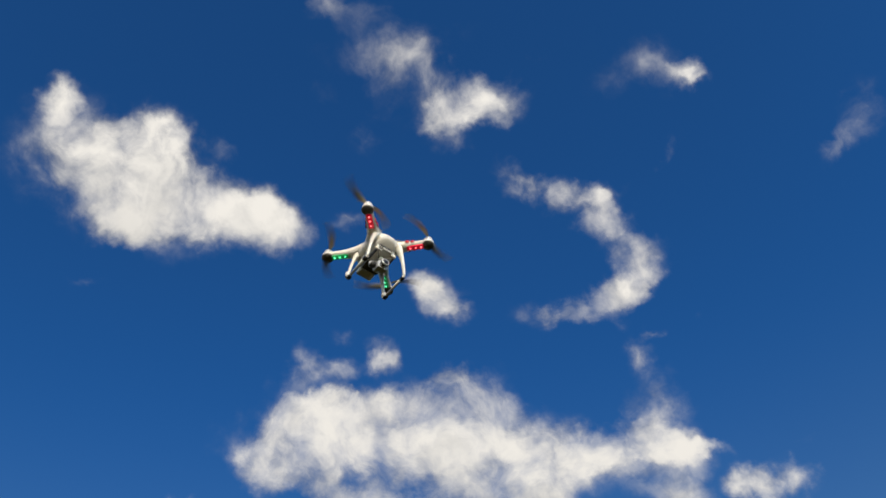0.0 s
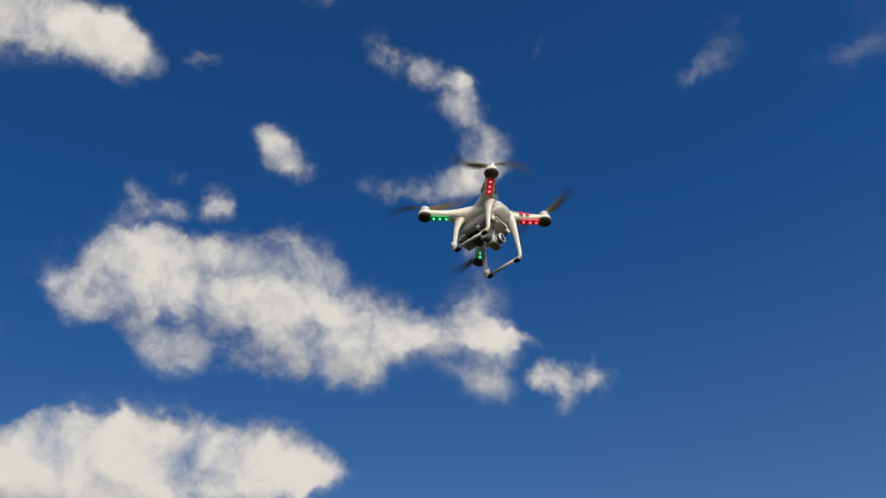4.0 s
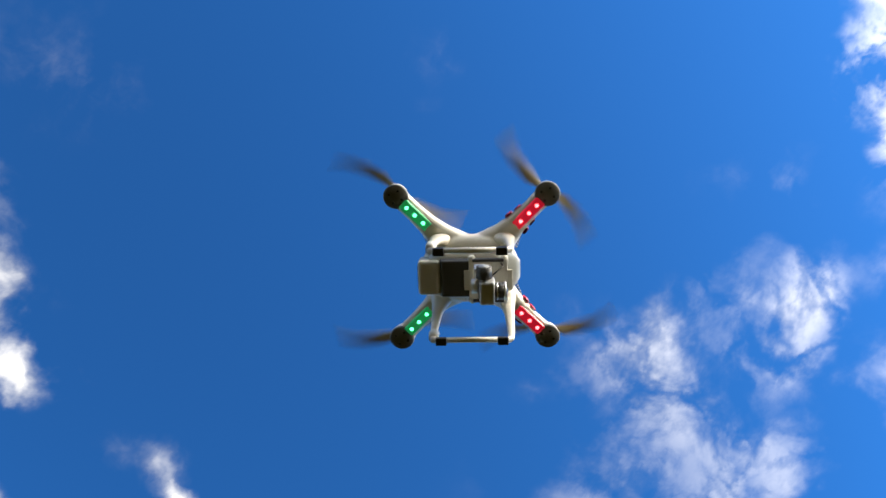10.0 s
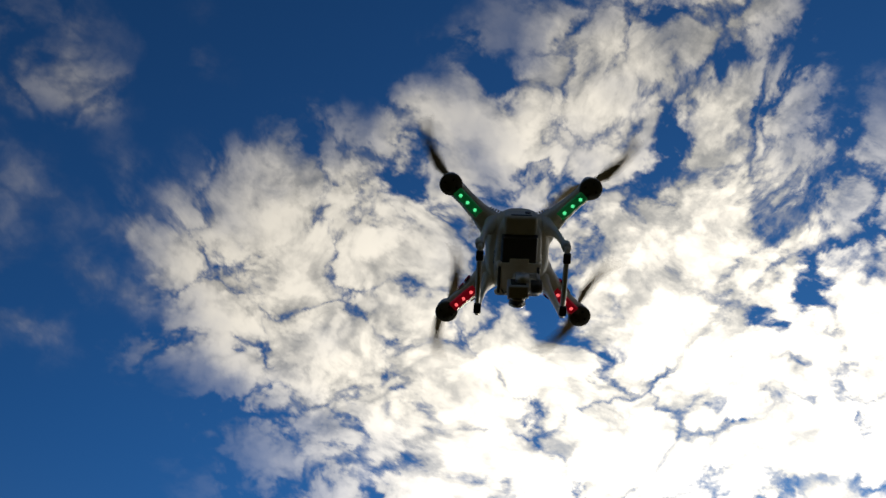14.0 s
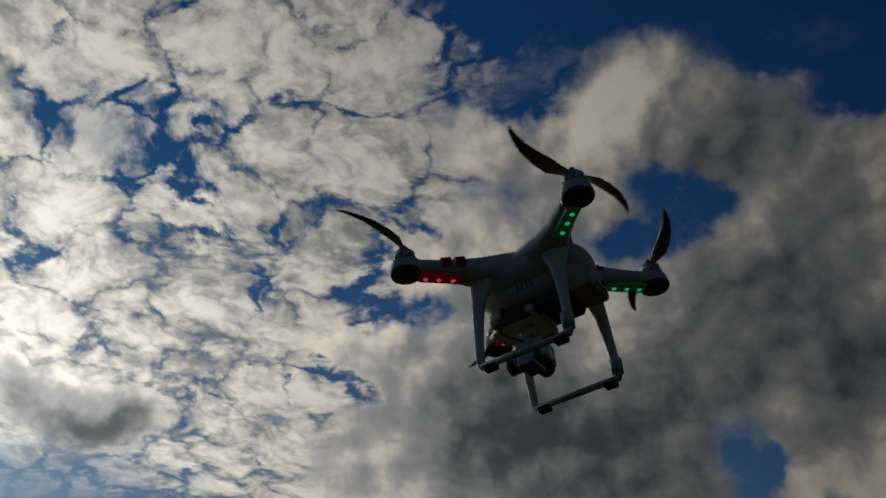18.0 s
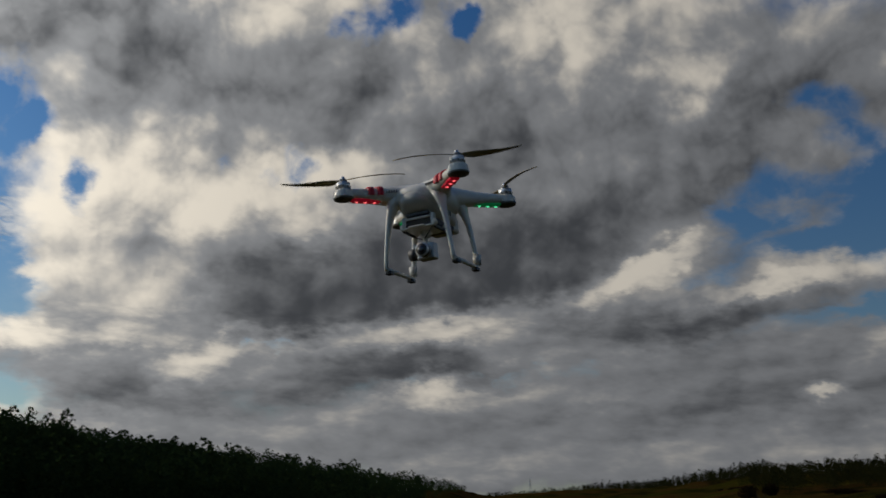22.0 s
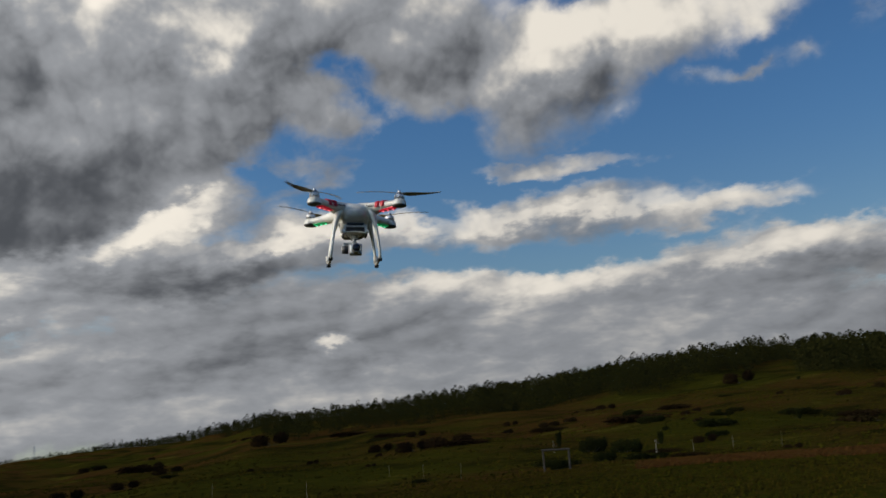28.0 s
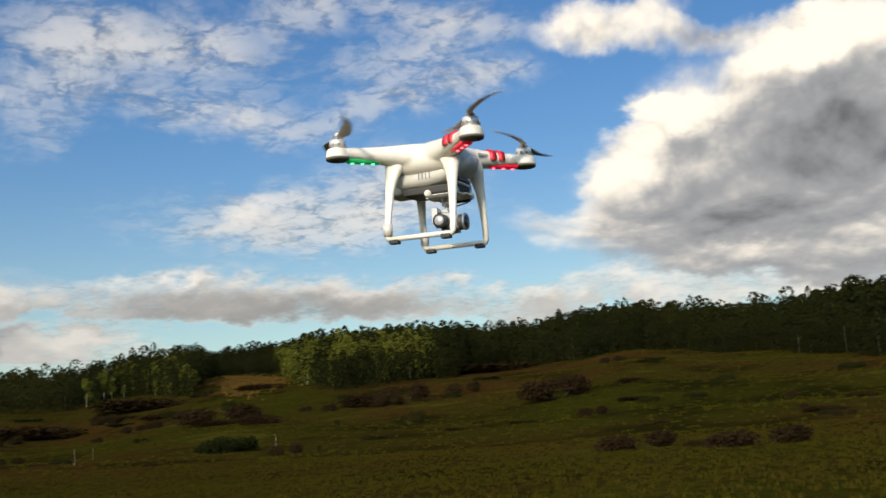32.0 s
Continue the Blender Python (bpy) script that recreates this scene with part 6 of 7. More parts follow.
for k in range(150):
    az = rng.uniform(-52, 55)
    r = rng.uniform(60, max(62, min(330, 0.9 * float(wood_foot(az)))))
    bush("scrub" if rng.random() < 0.6 else "shrub", az, r, wide := rng.uniform(1.5, 5.5) * r / 140, wide * rng.uniform(0.22, 0.36))


def grass_patch(name, label, n, spot, mat, tall, wide):
    """Many grass tufts as one mesh: each a fan of bent blades."""
    vs, fs = [], []
    c = np.array([spot() for _ in range(n)])
    z = height(c[:, 0], c[:, 1])
    for j in range(5):
        a = rng.uniform(0, 2 * np.pi, n)
        h = tall * rng.uniform(0.5, 1.2, n)
        w = wide * rng.uniform(0.6, 1.3, n)
        dx, dy = np.cos(a), np.sin(a)
        ox, oy = rng.normal(0, wide, n), rng.normal(0, wide, n)
        base = np.stack([c[:, 0] + ox, c[:, 1] + oy, z - 0.03], 1)
        across = np.stack([-dy, dx, 0 * a], 1) * w[:, None] * 0.5
        tip = np.stack([dx * h * 0.5, dy * h * 0.5, h], 1)
        mid = tip * np.array([0.35, 0.35, 0.6])
        vs.append(np.stack([base - across, base + across, base + mid + across * 0.7, base + tip, base + mid - across * 0.7], 1))
    v = np.concatenate(vs).reshape(-1, 3)
    f = (np.arange(len(v) // 5)[:, None] * 5 + np.arange(5)).tolist()
    return tagged(mesh_object(name, v, f, mat), label, "grass", kind="stuff")


def fan(a0, a1, r0, r1):
    def spot():
        a, r = radians(rng.uniform(a0, a1)), math.sqrt(rng.uniform(r0 * r0, r1 * r1))
        return r * math.sin(a), r * math.cos(a)
    return spot


def drift(a0, a1, r0, r1):
    def spot():
        a, r = radians(rng.normal((a0 + a1) / 2, (a1 - a0) / 6)), rng.normal((r0 + r1) / 2, (r1 - r0) / 4)
        return r * math.sin(a), r * math.cos(a)
    return spot


grass_patch("meadow_grass", "rough uncut grass of the near meadow", 24000, fan(-60, 62, 14, 60), TUFT, 0.12, 0.06)
grass_patch("far_grass", "tussocky olive grass of the far meadow", 20000, fan(-60, 62, 58, 190), TUFT, 0.16, 0.15)
grass_patch("reddish_grass", "strip of rust-red dry grass across the meadow", 3500, fan(-19, -2, 50, 58), REDGRASS, 0.15, 0.13)
grass_patch("straw_grass", "sunlit bank of pale straw grass below the wood", 2600, drift(11.4, 15.8, 157, 236), PALEGRASS, 0.35, 0.35)


def make_post():
    bm = bmesh.new()
    bmesh.ops.create_cone(bm, cap_ends=True, segments=9, radius1=0.07, radius2=0.055, depth=1.5)
    for v in bm.verts:
        v.co.z += 0.45
        v.co.x += 0.02 * math.sin(v.co.z * 3)
    me = bpy.data.meshes.new("fence_post")
    bm.to_mesh(me)
    bm.free()
    me.materials.append(POST_WOOD)
    return tagged(new("fence_post", me), "weathered pale wooden fence post standing in the grass", "fence post", "posts of the meadow fence")


POST = make_post()
SET = []


def post(az, r, lean=0.0):
    x, y, z = at_ground(az, r)
    m = pose(x, y, z, rng.uniform(-3, 3), lean, rng.uniform(0, 360)) @ Matrix.Diagonal((0.32, 0.32, 0.9, 1))
    if SET:
        SET.append(copy_thing(POST, m))
    else:
        POST.matrix_basis = m
        SET.append(POST)


post(-18.0, 77)
post(-16.0, 74)
post(-13.9, 73)
post(-23.6, 84)
post(-11.4, 71)
post(-5.6, 73)
post(-4.0, 77)
post(-1.2, 71)
post(4.3, 68)
post(5.2, 71)
post(14.8, 76)
post(-32.9, 76)
post(-31.0, 72)
post(-28.9, 66)
post(-37.5, 60)
post(-42.6, 69)
post(14.9, 74)


def wooden_frame(az, r):
    root = new("wooden_frame")
    x, y, z = at_ground(az, r)
    root.matrix_basis = pose(x, y, z, 0, 0, -az) @ Matrix.Diagonal((0.8, 0.8, 0.8, 1))
    for name, p, q in (("upright", (-0.9, 0, -0.2), (-0.9, 0, 1.5)), ("upright", (0.9, 0, -0.2), (0.9, 0, 1.45)), ("crossbar", (-1.0, 0, 1.5), (1.0, 0, 1.45))):
        v, f = tube([p, q], [0.07, 0.06], 8)
        mesh_object(name, v, f, DARK_WOOD, root)
    tagged(root, "dark wooden frame of two uprights and a crossbar", "frame")


wooden_frame(-23.5, 58)


def mast(az, r):
    """A slender lattice mast far off on the ridge."""
    root = new("lattice_mast")
    root.matrix_basis = pose(*at_ground(az, r), 0, 0, 20)
    corners = [(1, 1), (1, -1), (-1, -1), (-1, 1)]
    at = lambda c, z: (c[0] * (1.1 - 0.075 * z), c[1] * (1.1 - 0.075 * z), z)
    for c in corners:
        v, f = tube([at(c, -0.5), at(c, 13.0)], [0.12, 0.08], 5)
        mesh_object("upright", v, f, MAST_STEEL, root)
    for k in range(5):
        z = 1.0 + 2.4 * k
        for c, d in zip(corners, corners[1:] + corners[:1]):
            v, f = tube([at(c, z), at(d, z + 2.0)], [0.06, 0.06], 4)
            mesh_object("brace", v, f, MAST_STEEL, root)
    v, f = tube([(0, 0, 12.5), (0, 0, 17.0)], [0.1, 0.05], 5)
    mesh_object("aerial", v, f, MAST_STEEL, root)
    tagged(root, "slender pale grey lattice mast on the far ridge", "mast")


mast(-51.6, 850)

# ---- the drone ----


def part(name, bm, mat, parent, label="", smooth=True):
    me = bpy.data.meshes.new(name)
    bm.to_mesh(me)
    bm.free()
    me.materials.append(mat)
    if smooth:
        me.shade_smooth()
    ob = new(name, me)
    ob.parent = parent
    if label:
        tagged(ob, label)
    return ob


def soften(ob, width, segments=3):
    b = ob.modifiers.new("bevel", "BEVEL")
    b.width, b.segments, b.limit_method, b.angle_limit = width, segments, "ANGLE", radians(35)
    return ob


def box(bm, x, y, z, sx, sy, sz, taper=1.0, turn=None):
    """A box, its top narrower or wider by taper."""
    made = bmesh.ops.create_cube(bm, size=1.0)["verts"]
    for v in made:
        k = taper if v.co.z > 0 else 1.0
        v.co = Vector((v.co.x * sx * k, v.co.y * sy * k, v.co.z * sz))
        v.co = (turn @ v.co if turn else v.co) + Vector((x, y, z))
    return made


def rod(bm, p, q, r1, r2=None, sides=20):
    p, q = Vector(p), Vector(q)
    m = Matrix.Translation((p + q) / 2) @ (q - p).to_track_quat("Z", "Y").to_matrix().to_4x4()
    bmesh.ops.create_cone(bm, cap_ends=True, segments=sides, radius1=r1, radius2=r1 if r2 is None else r2, depth=(q - p).length, matrix=m)


def ball(bm, x, y, z, rx, ry, rz, seg=32, power=2.0):
    """A superellipsoid."""
    made = bmesh.ops.create_uvsphere(bm, u_segments=seg, v_segments=seg // 2, radius=1.0)["verts"]
    for v in made:
        n = (abs(v.co.x) ** power + abs(v.co.y) ** power + abs(v.co.z) ** power) ** (1 / power)
        v.co = Vector((v.co.x / n * rx + x, v.co.y / n * ry + y, v.co.z / n * rz + z))


def loft(bm, sections, sides=20, power=2.4):
    """A body through sections (centre, across, up, half width, half height)."""
    rings = []
    for c, u, v, a, b in sections:
        ring = []
        for j in range(sides):
            t = 2 * math.pi * j / sides
            ct, st = math.cos(t), math.sin(t)
            n = (abs(ct) ** power + abs(st) ** power) ** (1 / power)
            ring.append(bm.verts.new(Vector(c) + Vector(u) * (ct / n * a) + Vector(v) * (st / n * b)))
        rings.append(ring)
    for r, s in zip(rings, rings[1:]):
        for j in range(sides):
            bm.faces.new((r[j], r[(j + 1) % sides], s[(j + 1) % sides], s[j]))
    bm.faces.new(rings[0][::-1])
    bm.faces.new(rings[-1])


ARM = 0.1237
CORNERS = (("front", 1, 1), ("front", -1, 1), ("rear", 1, -1), ("rear", -1, -1))


def make_shell(drone):
    bm = bmesh.new()
    ball(bm, 0, -0.004, 0.0, 0.058, 0.08, 0.031, power=2.5)
    for _, sx, sy in CORNERS:
        d = Vector((sx, sy, 0)).normalized()
        u, z = d.cross(Vector((0, 0, 1))), Vector((0, 0, 1))
        secs = []
        for t, half, tall, lift in ((0.01, 0.05, 0.029, 0.005), (0.045, 0.035, 0.0235, 0.0085), (0.075, 0.0235, 0.0185, 0.01), (0.105, 0.0175, 0.0145, 0.0105), (0.135, 0.0155, 0.012, 0.011), (0.16, 0.016, 0.0105, 0.011), (0.178, 0.014, 0.0095, 0.011)):
            secs.append((d * t + z * lift, u, z, half, tall))
        loft(bm, secs)
        rod(bm, (sx * ARM, sy * ARM, 0.0015), (sx * ARM, sy * ARM, 0.019), 0.0215, 0.0185, 32)
    bmesh.ops.recalc_face_normals(bm, faces=bm.faces)
    ob = part("shell", bm, SHELL, drone, "cream-white glossy plastic shell with four arms")
    r = ob.modifiers.new("blend", "REMESH")
    r.mode, r.voxel_size, r.use_smooth_shade = "VOXEL", 0.0022, True
    s = ob.modifiers.new("smooth", "SMOOTH")
    s.factor, s.iterations = 0.5, 10
    return ob


def make_belly(drone):
    bm = bmesh.new()
    loft(bm, [((0, y, z), (1, 0, 0), (0, 0, 1), a, b) for y, z, a, b in ((-0.07, -0.025, 0.03, 0.019), (-0.05, -0.026, 0.039, 0.0225), (0.0, -0.0255, 0.043, 0.022), (0.03, -0.0235, 0.0415, 0.0195), (0.052, -0.0165, 0.036, 0.0155), (0.07, -0.01, 0.026, 0.011), (0.078, -0.006, 0.014, 0.008))], 28, 3.2)
    bmesh.ops.recalc_face_normals(bm, faces=bm.faces)
    belly = part("belly", bm, BELLY, drone, "cream plastic lower body with side vents")
    for sx in (1, -1):
        for k in range(4):
            bm = bmesh.new()
            box(bm, sx * 0.0428, -0.012 + k * 0.0068, -0.027, 0.0016, 0.0017, 0.015)
            part("vent_slot", bm, GREY, belly, smooth=False)
        bm = bmesh.new()
        rod(bm, (sx * 0.041, -0.038, -0.014), (sx * 0.0432, -0.038, -0.014), 0.0022, sides=12)
        part("screw_hole", bm, BLACK, belly)
    bm = bmesh.new()
    box(bm, 0, -0.07, -0.036, 0.058, 0.036, 0.036, 0.96)
    battery = soften(part("battery", bm, BELLY, drone, "cream battery block projecting at the back", False), 0.006)
    bm = bmesh.new()
    rod(bm, (0.012, -0.0875, -0.034), (0.012, -0.0895, -0.034), 0.005)
    part("power_button", bm, GREY, battery)
    bm = bmesh.new()
    box(bm, 0, -0.0875, -0.047, 0.036, 0.002, 0.004)
    part("charge_lights", bm, BLACK, battery, smooth=False)
    bm = bmesh.new()
    box(bm, 0, 0.0, -0.052, 0.06, 0.098, 0.012, 1.08)
    # the shade below the belly is put into this plate's colour
    soften(part("base_plate", bm, DARK, drone, "plate under the belly, its shade put into a dark grey colour", False), 0.002)
    bm = bmesh.new()
    box(bm, 0, 0.0505, -0.037, 0.05, 0.012, 0.006)
    soften(part("front_slot", bm, BLACK, drone, "wide black slot under the nose", False), 0.0012)
    bm = bmesh.new()
    box(bm, 0, 0.05, -0.045, 0.054, 0.014, 0.004)
    soften(part("front_lip", bm, BELLY, drone, "", False), 0.001)
    for sx in (1, -1):
        bm = bmesh.new()
        box(bm, sx * 0.031, 0.048, -0.047, 0.008, 0.012, 0.016)
        soften(part("front_bracket", bm, BELLY, drone, "", False), 0.0015)


def make_arm_fittings(drone):
    for end, sx, sy in CORNERS:
        red = end == "front"
        d = Vector((sx, sy, 0)).normalized()
        u = d.cross(Vector((0, 0, 1)))
        turn = Matrix((u, d, (0, 0, 1))).transposed()
        hub = Vector((sx * ARM, sy * ARM, 0))
        bm = bmesh.new()
        rod(bm, hub + Vector((0, 0, -0.0008)), hub + Vector((0, 0, 0.003)), 0.0195, 0.021, 32)
        base = part("motor_mount", bm, POD, drone, "dark round motor mount plate")
        for k in range(4):
            a = k * math.pi / 2 + 0.4
            bm = bmesh.new()
            p = hub + Vector((math.cos(a) * 0.011, math.sin(a) * 0.011, -0.0012))
            rod(bm, p, p + Vector((0, 0, 0.001)), 0.0022, sides=10)
            part("screw", bm, BLACK, base)
        bm = bmesh.new()
        rod(bm, hub + Vector((0, 0, 0.018)), hub + Vector((0, 0, 0.0215)), 0.0115, sides=28)
        rod(bm, hub + Vector((0, 0, 0.0215)), hub + Vector((0, 0, 0.034)), 0.0142, 0.0138, sides=28)
        motor = part("motor", bm, METAL, drone, "bare silver outrunner motor")
        bm = bmesh.new()
        for k in range(9):
            a = 2 * math.pi * k / 9
            box(bm, hub.x + math.cos(a) * 0.0137, hub.y + math.sin(a) * 0.0137, 0.0245, 0.003, 0.003, 0.004, turn=Matrix.Rotation(a, 3, "Z"))
        part("motor_windings", bm, GREY, motor, smooth=False)
        # light strip below the arm
        bm = bmesh.new()
        c = hub - d * 0.046
        box(bm, c.x, c.y, -0.0015, 0.0165, 0.054, 0.006, 1.25, turn)
        strip = soften(part("light_cover", bm, RED_LENS if red else GREEN_LENS, drone, "glowing red light cover" if red else "glowing green light cover", False), 0.002)
        for k in (0.025, 0.043, 0.062):
            bm = bmesh.new()
            p = hub - d * k
            ball(bm, p.x, p.y, -0.0045, 0.0033, 0.0033, 0.0016, 12)
            part("led", bm, RED_LED if red else GREEN_LED, strip)
        if red:
            for k in (0.052, 0.07):
                bm = bmesh.new()
                p = hub - d * k
                half, tall = (0.0182, 0.0163) if k < 0.06 else (0.0213, 0.0173)
                loft(bm, [((p.x + d.x * s, p.y + d.y * s, 0.0104), u, (0, 0, 1), half * w, tall * w) for s, w in ((-0.0058, 1.06), (0.0058, 0.985))], 40)
                bmesh.ops.bisect_plane(bm, geom=bm.verts[:] + bm.edges[:] + bm.faces[:], plane_co=(0, 0, 0.006), plane_no=(0, 0, 1), clear_inner=True)
                bmesh.ops.recalc_face_normals(bm, faces=bm.faces)
                part("red_stripe", bm, RED, drone, "red tape stripe round the arm")
        for k in range(5):
            bm = bmesh.new()
            p = hub - d * (0.083 + k * 0.0045)
            side = u if sx * sy > 0 else -u
            box(bm, p.x - side.x * (0.0196 + k * 0.0021), p.y - side.y * (0.0196 + k * 0.0021), 0.013, 0.004, 0.0018, 0.005, turn=turn)
            part("arm_vent", bm, GREY, drone, smooth=False)


def make_gear(drone):
    for sx in (1, -1):
        bm = bmesh.new()
        for sy in (1, -1):
            secs = []
            for z, px, py, a, b in ((0.002, 0.046, 0.05, 0.016, 0.021), (-0.014, 0.0515, 0.0535, 0.0105, 0.0165), (-0.03, 0.0565, 0.0565, 0.0072, 0.0118), (-0.05, 0.0612, 0.0588, 0.0056, 0.0086), (-0.08, 0.066, 0.06, 0.0047, 0.0068), (-0.115, 0.0705, 0.061, 0.0043, 0.0056), (-0.134, 0.0722, 0.0607, 0.0043, 0.005), (-0.1405, 0.0726, 0.0575, 0.0042, 0.005)):
                secs.append(((sx * px, sy * py, z), (1, 0, 0), (0, 1, 0), a, b))
            loft(bm, secs, 16, 2.6)
        rod(bm, (sx * 0.0726, -0.061, -0.138), (sx * 0.0726, 0.061, -0.1385), 0.0045)
        bmesh.ops.recalc_face_normals(bm, faces=bm.faces)
        me = bpy.data.meshes.new("landing_leg")
        bm.to_mesh(me)
        bm.free()
        me.materials.append(SHELL)
        me.shade_smooth()
        gear = new("landing_leg", me)
        gear.parent = drone
        tagged(gear, "white U-shaped landing leg with a skid bar")
        for sy in (1, -1):
            bm = bmesh.new()
            box(bm, sx * 0.0726, sy * 0.048, -0.1435, 0.0125, 0.017, 0.0075)
            soften(part("skid_pad", bm, BLACK, gear, "black foam pad", False), 0.0015)
        bm = bmesh.new()
        rod(bm, (sx * 0.0722, -0.0605, -0.112), (sx * 0.0724, -0.0605, -0.132), 0.0085, 0.0075)
        part("compass_housing" if sx > 0 else "antenna_housing", bm, BELLY, gear)


def make_gimbal(drone):
    bm = bmesh.new()
    box(bm, 0, 0.026, -0.0635, 0.07, 0.062, 0.0035)
    box(bm, 0, 0.026, -0.0635, 0.034, 0.078, 0.003)
    plate = soften(part("gimbal_plate", bm, SHELL, drone, "white vibration plate of the gimbal", False), 0.0012)
    for sx in (1, -1):
        for y in (0.0, 0.052):
            bm = bmesh.new()
            ball(bm, sx * 0.0345, y, -0.0595, 0.0064, 0.0064, 0.0068, 16)
            part("damper", bm, SHELL, plate, "white rubber damper ball")
        bm = bmesh.new()
        box(bm, sx * 0.034, 0.026, -0.066, 0.005, 0.05, 0.006)
        soften(part("plate_rib", bm, DARK, plate, "", False), 0.001)
    bm = bmesh.new()
    rod(bm, (0, 0.022, -0.064), (0, 0.022, -0.078), 0.0115, 0.0105, 28)
    rod(bm, (0, 0.022, -0.078), (0, 0.022, -0.087), 0.0062, 0.0062, 20)
    part("yaw_motor", bm, METAL, drone, "silver gimbal motor")
    bm = bmesh.new()
    box(bm, 0.012, 0.008, -0.0885, 0.04, 0.009, 0.006)
    box(bm, 0.031, 0.01, -0.099, 0.006, 0.011, 0.027)
    box(bm, 0.002, 0.014, -0.0885, 0.012, 0.02, 0.006)
    soften(part("gimbal_arm", bm, SILVER, drone, "silver metal gimbal arm", False), 0.0012)
    # pitch motor beside the camera
    bm = bmesh.new()
    rod(bm, (0.019, 0.02, -0.109), (0.037, 0.02, -0.109), 0.0125, 0.012, 28)
    pitch = part("pitch_motor", bm, DARK, drone, "black gimbal pitch motor")
    bm = bmesh.new()
    rod(bm, (0.037, 0.02, -0.109), (0.0385, 0.02, -0.109), 0.0085, 0.008, 24)
    part("motor_cap", bm, SILVER, pitch)
    # roll motor behind it
    bm = bmesh.new()
    rod(bm, (0.004, 0.0, -0.105), (0.004, 0.012, -0.105), 0.0115, 0.0115, 28)
    part("roll_motor", bm, METAL, drone, "silver gimbal roll motor")
    bm = bmesh.new()
    box(bm, -0.003, 0.0245, -0.109, 0.037, 0.024, 0.033)
    camera_body = soften(part("camera_body", bm, SILVER, drone, "silver camera body with a large lens", False), 0.0035)
    bm = bmesh.new()
    box(bm, -0.003, 0.0125, -0.109, 0.026, 0.003, 0.022)
    part("camera_back", bm, BLACK, camera_body, smooth=False)
    bm = bmesh.new()
    rod(bm, (-0.003, 0.036, -0.109), (-0.003, 0.052, -0.109), 0.0135, 0.0138, 32)
    barrel = part("lens_barrel", bm, DARK, drone, "dark lens barrel")
    for y0, y1, r in ((0.0395, 0.0415, 0.0144), (0.0505, 0.054, 0.0148)):
        bm = bmesh.new()
        rod(bm, (-0.003, y0, -0.109), (-0.003, y1, -0.109), r, r * 0.97, 32)
        part("lens_ring", bm, METAL, barrel, "silver ring round the lens")
    bm = bmesh.new()
    rod(bm, (-0.003, 0.0535, -0.109), (-0.003, 0.0545, -0.109), 0.0118, 0.0112, 28)
    part("lens_recess", bm, BLACK, barrel)
    bm = bmesh.new()
    ball(bm, -0.003, 0.0542, -0.109, 0.0075, 0.0022, 0.0075, 20)
    part("lens_glass", bm, GLASS, barrel)
    for k in (0, 1):
        bm = bmesh.new()
        pts = [(0.03 - 0.06 * k, 0.045, -0.062), (0.026 - 0.05 * k, 0.05, -0.072), (0.014 - 0.02 * k, 0.034, -0.08), (0.006, 0.022, -0.082)]
        for p, q in zip(pts, pts[1:]):
            rod(bm, p, q, 0.0012, sides=8)
        part("cable", bm, BLACK, drone)


def make_propeller(drone, sx, sy):
    """Hub and two swept blades, turning with one another."""
    way = 1 if sx * sy > 0 else -1
    bm = bmesh.new()
    rod(bm, (0, 0, 0), (0, 0, 0.007), 0.0085, 0.0075)
    hub = part("propeller", bm, GREY, drone, "two-bladed dark grey propeller")
    hub.location = (sx * ARM, sy * ARM, 0.0345)
    bm = bmesh.new()
    rod(bm, (0, 0, 0.006), (0, 0, 0.011), 0.0065, 0.004)
    ball(bm, 0, 0, 0.011, 0.0042, 0.0042, 0.003, 16)
    part("prop_nut", bm, METAL, hub, "silver propeller nut")
    for k in (0, 1):
        bm = bmesh.new()
        secs = []
        for t, chord, sweep, pitch in ((0.006, 0.008, 0.0, 30), (0.018, 0.013, 0.001, 28), (0.035, 0.0205, 0.004, 20), (0.055, 0.0195, 0.011, 15), (0.078, 0.0155, 0.022, 11), (0.096, 0.0115, 0.035, 9), (0.107, 0.0075, 0.045, 8), (0.112, 0.0025, 0.051, 7)):
            a = radians(pitch) * way
            u = Vector((0, math.cos(a), math.sin(a)))
            n = Vector((0, -math.sin(a), math.cos(a)))
            secs.append(((t, way * sweep, 0.0045 + t * 0.03), u, n, chord / 2, 0.0009))
        loft(bm, secs, 12, 2.0)
        bmesh.ops.recalc_face_normals(bm, faces=bm.faces)
        if k:
            bmesh.ops.rotate(bm, verts=bm.verts, cent=(0, 0, 0), matrix=Matrix.Rotation(math.pi, 3, "Z"))
        part("blade", bm, BLADE, hub)
    return hub, way


drone = new("quadcopter_drone")
tagged(drone, "cream-white four-rotor drone hovering with red and green lights", "drone")
make_shell(drone)
make_belly(drone)
make_arm_fittings(drone)
make_gear(drone)
make_gimbal(drone)
PROPS = [make_propeller(drone, sx, sy) for _, sx, sy in CORNERS]

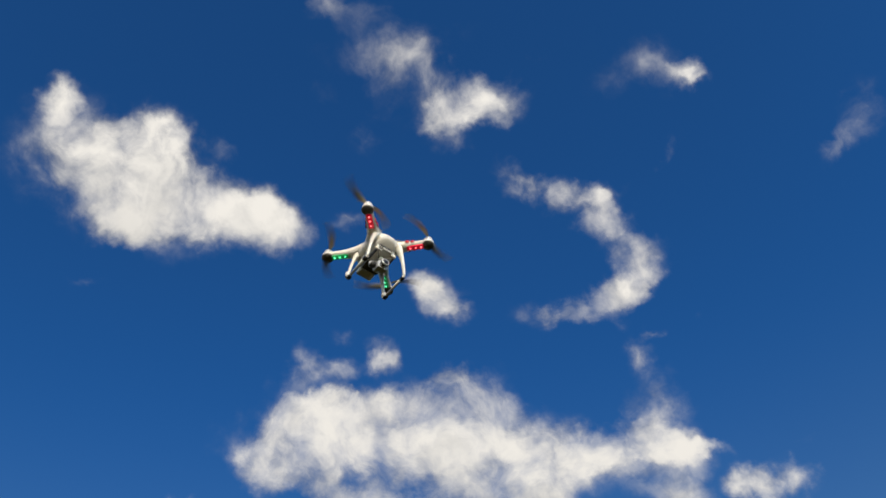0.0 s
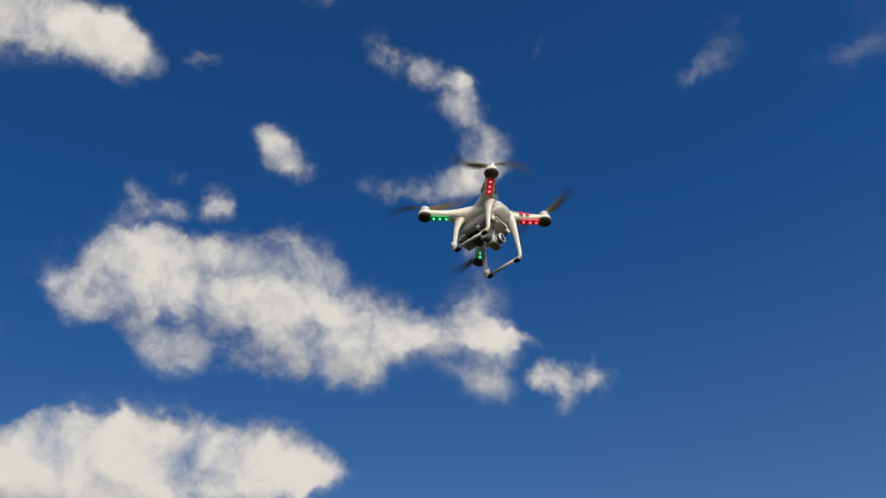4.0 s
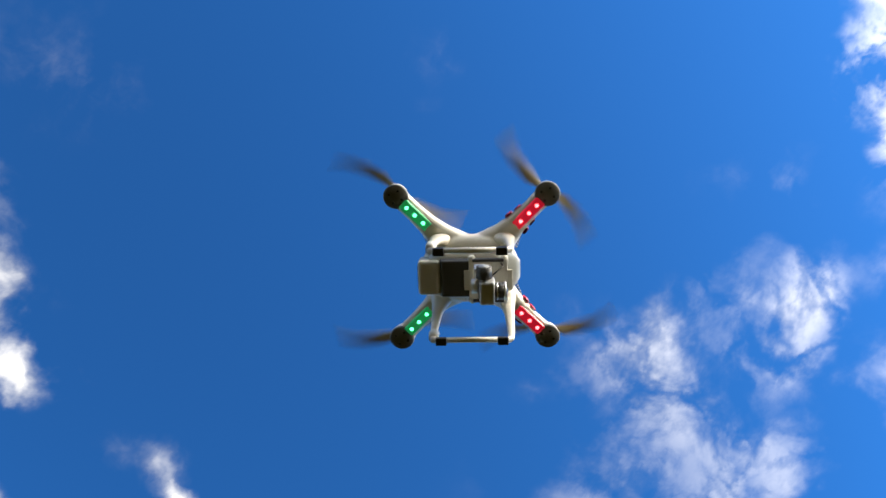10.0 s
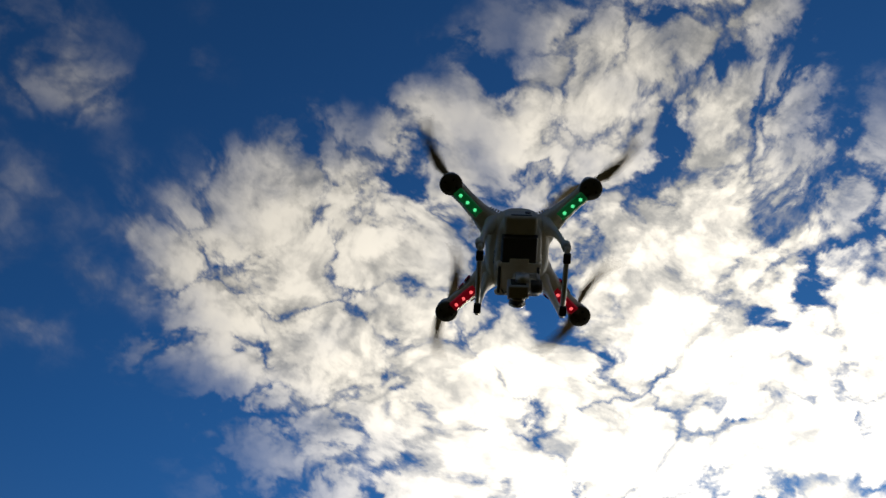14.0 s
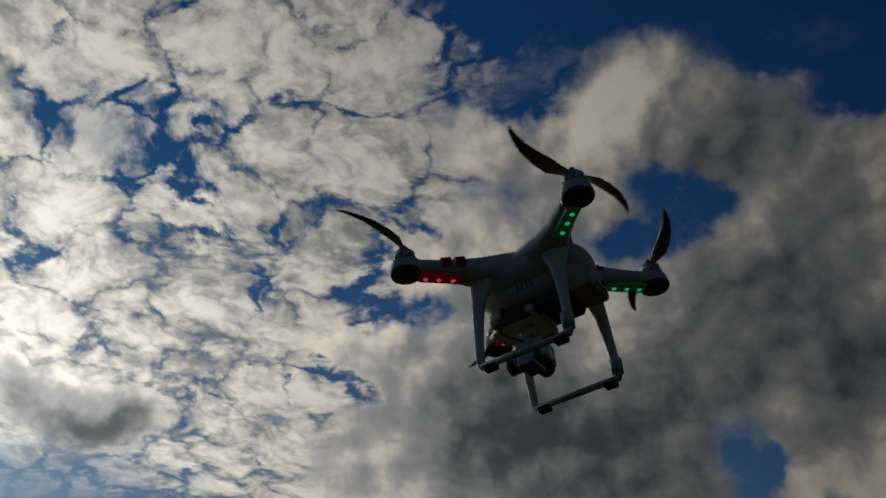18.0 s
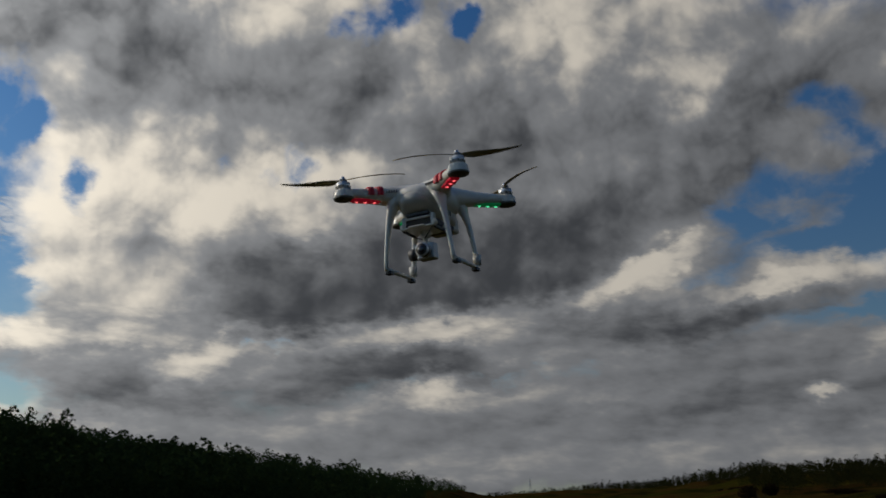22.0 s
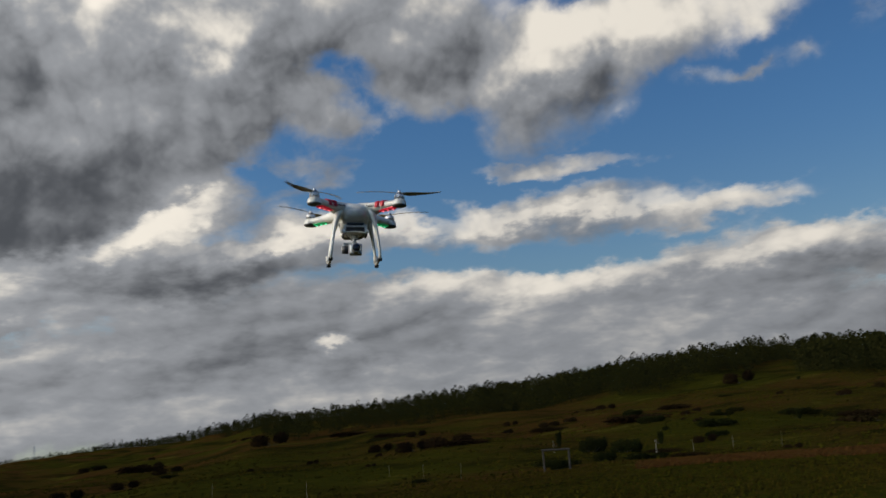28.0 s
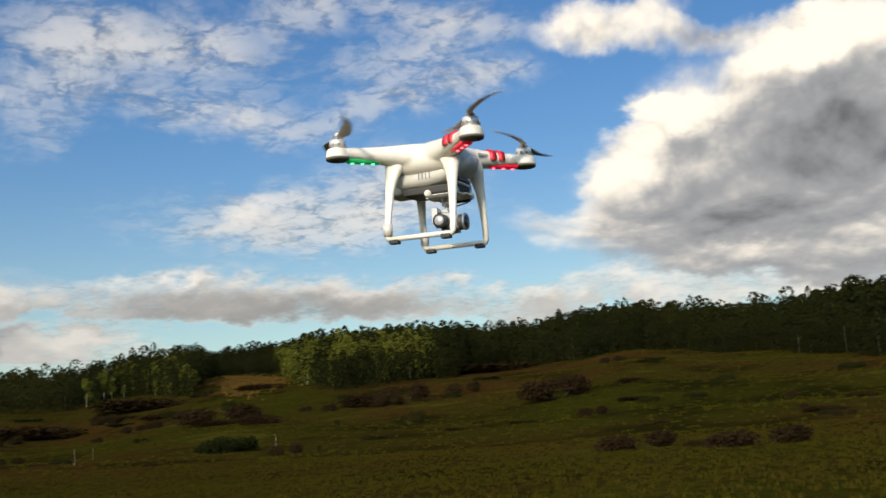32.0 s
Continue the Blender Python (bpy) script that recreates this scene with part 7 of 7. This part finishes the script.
# seconds, place and turn of the drone
FLIGHT = [
    (0, 1.867, 1.193, 4.210, -0.0, -5.9, 158.9),
    (0.5, 1.878, 1.006, 4.141, 2.5, -8.0, 159.9),
    (1, 1.846, 0.871, 3.884, -2.9, -4.3, 159.7),
    (1.5, 1.890, 0.834, 3.691, 0.8, -7.0, 159.6),
    (2, 1.908, 0.809, 3.598, 1.3, -9.1, 159.8),
    (2.5, 1.947, 0.777, 3.587, 1.1, -8.0, 159.3),
    (3, 2.045, 0.782, 3.621, -3.0, -6.1, 160.1),
    (3.5, 2.127, 0.677, 3.617, -1.8, -7.8, 159.7),
    (4, 2.102, 0.444, 3.562, 0.0, -5.3, 158.9),
    (4.5, 2.085, 0.362, 3.504, -2.3, -4.6, 158.1),
    (6.5, 1.492, 0.158, 3.239, -5.4, -2.9, 158.5),
    (7, 1.354, 0.050, 3.156, -4.3, -3.5, 159.5),
    (7.5, 1.210, -0.040, 3.112, -5.5, -4.9, 157.7),
    (8, 1.054, -0.109, 3.076, -5.4, -3.2, 158.3),
    (8.5, 0.938, -0.208, 3.069, -7.4, -3.0, 158.2),
    (9, 0.834, -0.282, 3.066, -4.9, -1.9, 157.5),
    (9.5, 0.658, -0.293, 3.082, -6.1, -2.0, 158.6),
    (10, 0.505, -0.324, 3.150, -5.6, -2.9, 157.9),
    (10.5, 0.371, -0.394, 3.149, -7.2, -0.3, 156.8),
    (11, 0.287, -0.476, 3.239, -5.3, -2.1, 157.6),
    (11.5, 0.224, -0.516, 3.352, -7.0, 0.8, 155.1),
    (12, 0.147, -0.536, 3.281, -4.7, -2.6, 158.8),
    (12.5, 0.028, -0.579, 3.213, -13.7, 3.1, 156.1),
    (13, -0.133, -0.718, 3.156, -8.0, -1.0, 158.3),
    (13.5, -0.302, -0.879, 3.200, -12.1, -1.5, 158.8),
    (15.5, -0.842, -0.773, 2.713, -4.1, -0.1, 159.2),
    (16, -1.010, -0.715, 2.702, -2.7, -0.6, 159.0),
    (16.5, -1.056, -0.621, 2.643, -3.0, -0.9, 160.7),
    (17, -1.087, -0.504, 2.586, -5.6, -0.9, 160.9),
    (17.5, -1.124, -0.248, 2.428, -4.7, 0.7, 158.9),
    (18, -1.123, -0.057, 2.320, -4.0, -0.7, 158.9),
    (18.5, -1.150, 0.058, 2.274, -4.2, -0.3, 160.4),
    (19, -1.236, 0.171, 2.244, -5.8, 1.4, 159.3),
    (19.5, -1.377, 0.317, 2.252, -6.1, -2.9, 161.3),
    (20, -1.338, 0.420, 2.251, -5.1, 2.0, 160.0),
    (20.5, -1.371, 0.560, 2.230, -5.8, -0.1, 157.4),
    (21, -1.469, 0.778, 2.240, -3.5, 2.1, 168.7),
    (21.5, -1.527, 0.906, 2.210, -3.8, 1.4, -170.8),
    (22, -1.626, 1.035, 2.229, -3.0, 4.1, -148.5),
    (22.5, -1.593, 1.130, 2.269, -1.8, 4.9, -140.7),
    (23, -1.562, 1.134, 2.300, 0.1, 8.4, -138.4),
    (23.5, -1.603, 1.176, 2.326, -0.3, 5.6, -140.3),
    (24, -1.610, 1.236, 2.331, 0.2, 7.8, -138.9),
    (24.5, -1.812, 1.189, 2.291, -0.2, 9.0, -137.6),
    (26.5, -2.074, 1.740, 2.257, -0.3, 1.1, -139.0),
    (27, -1.928, 2.050, 2.302, 0.1, 6.0, -140.7),
    (27.5, -1.943, 2.354, 2.376, -2.4, 2.1, -136.1),
    (28, -1.643, 2.440, 2.339, 0.6, -3.2, -140.5),
    (28.5, -1.372, 2.758, 2.328, -2.1, -0.7, -138.9),
    (29, -0.939, 2.931, 2.316, 1.1, 1.4, -140.5),
    (29.5, -0.587, 2.817, 2.268, -0.8, -0.8, -138.0),
    (30, -0.216, 2.664, 2.235, 0.3, -1.0, -136.1),
    (30.5, 0.143, 2.563, 2.218, 0.2, 2.3, -135.4),
    (31, 0.482, 2.279, 2.166, -1.8, 2.3, -138.7),
    (31.5, 0.626, 1.950, 2.127, -1.1, 3.0, -139.1),
    (32, 0.713, 1.549, 2.062, -1.6, 1.5, -139.0),
]
# seconds, and how far the propellers turn between two pictures, in degrees
SPIN = [(0, 88), (13.5, 88), (15.5, 9), (20.5, 9), (22, 16), (27, 30), (32, 30)]


def motions():
    walk(drone, [(t, pose(x, y, z, rx, ry, rz)) for t, x, y, z, rx, ry, rz in FLIGHT])
    for k, (hub, way) in enumerate(PROPS):
        place, angle, rows = hub.location.copy(), 40.0 * k, []
        for n in range(int(CLIP * FPS) + 1):
            rows.append((n / FPS, Matrix.Translation(place) @ Matrix.Rotation(radians(angle), 4, "Z")))
            angle += way * float(np.interp(n / FPS, [a for a, _ in SPIN], [b for _, b in SPIN]))
        walk(hub, rows)


motions()
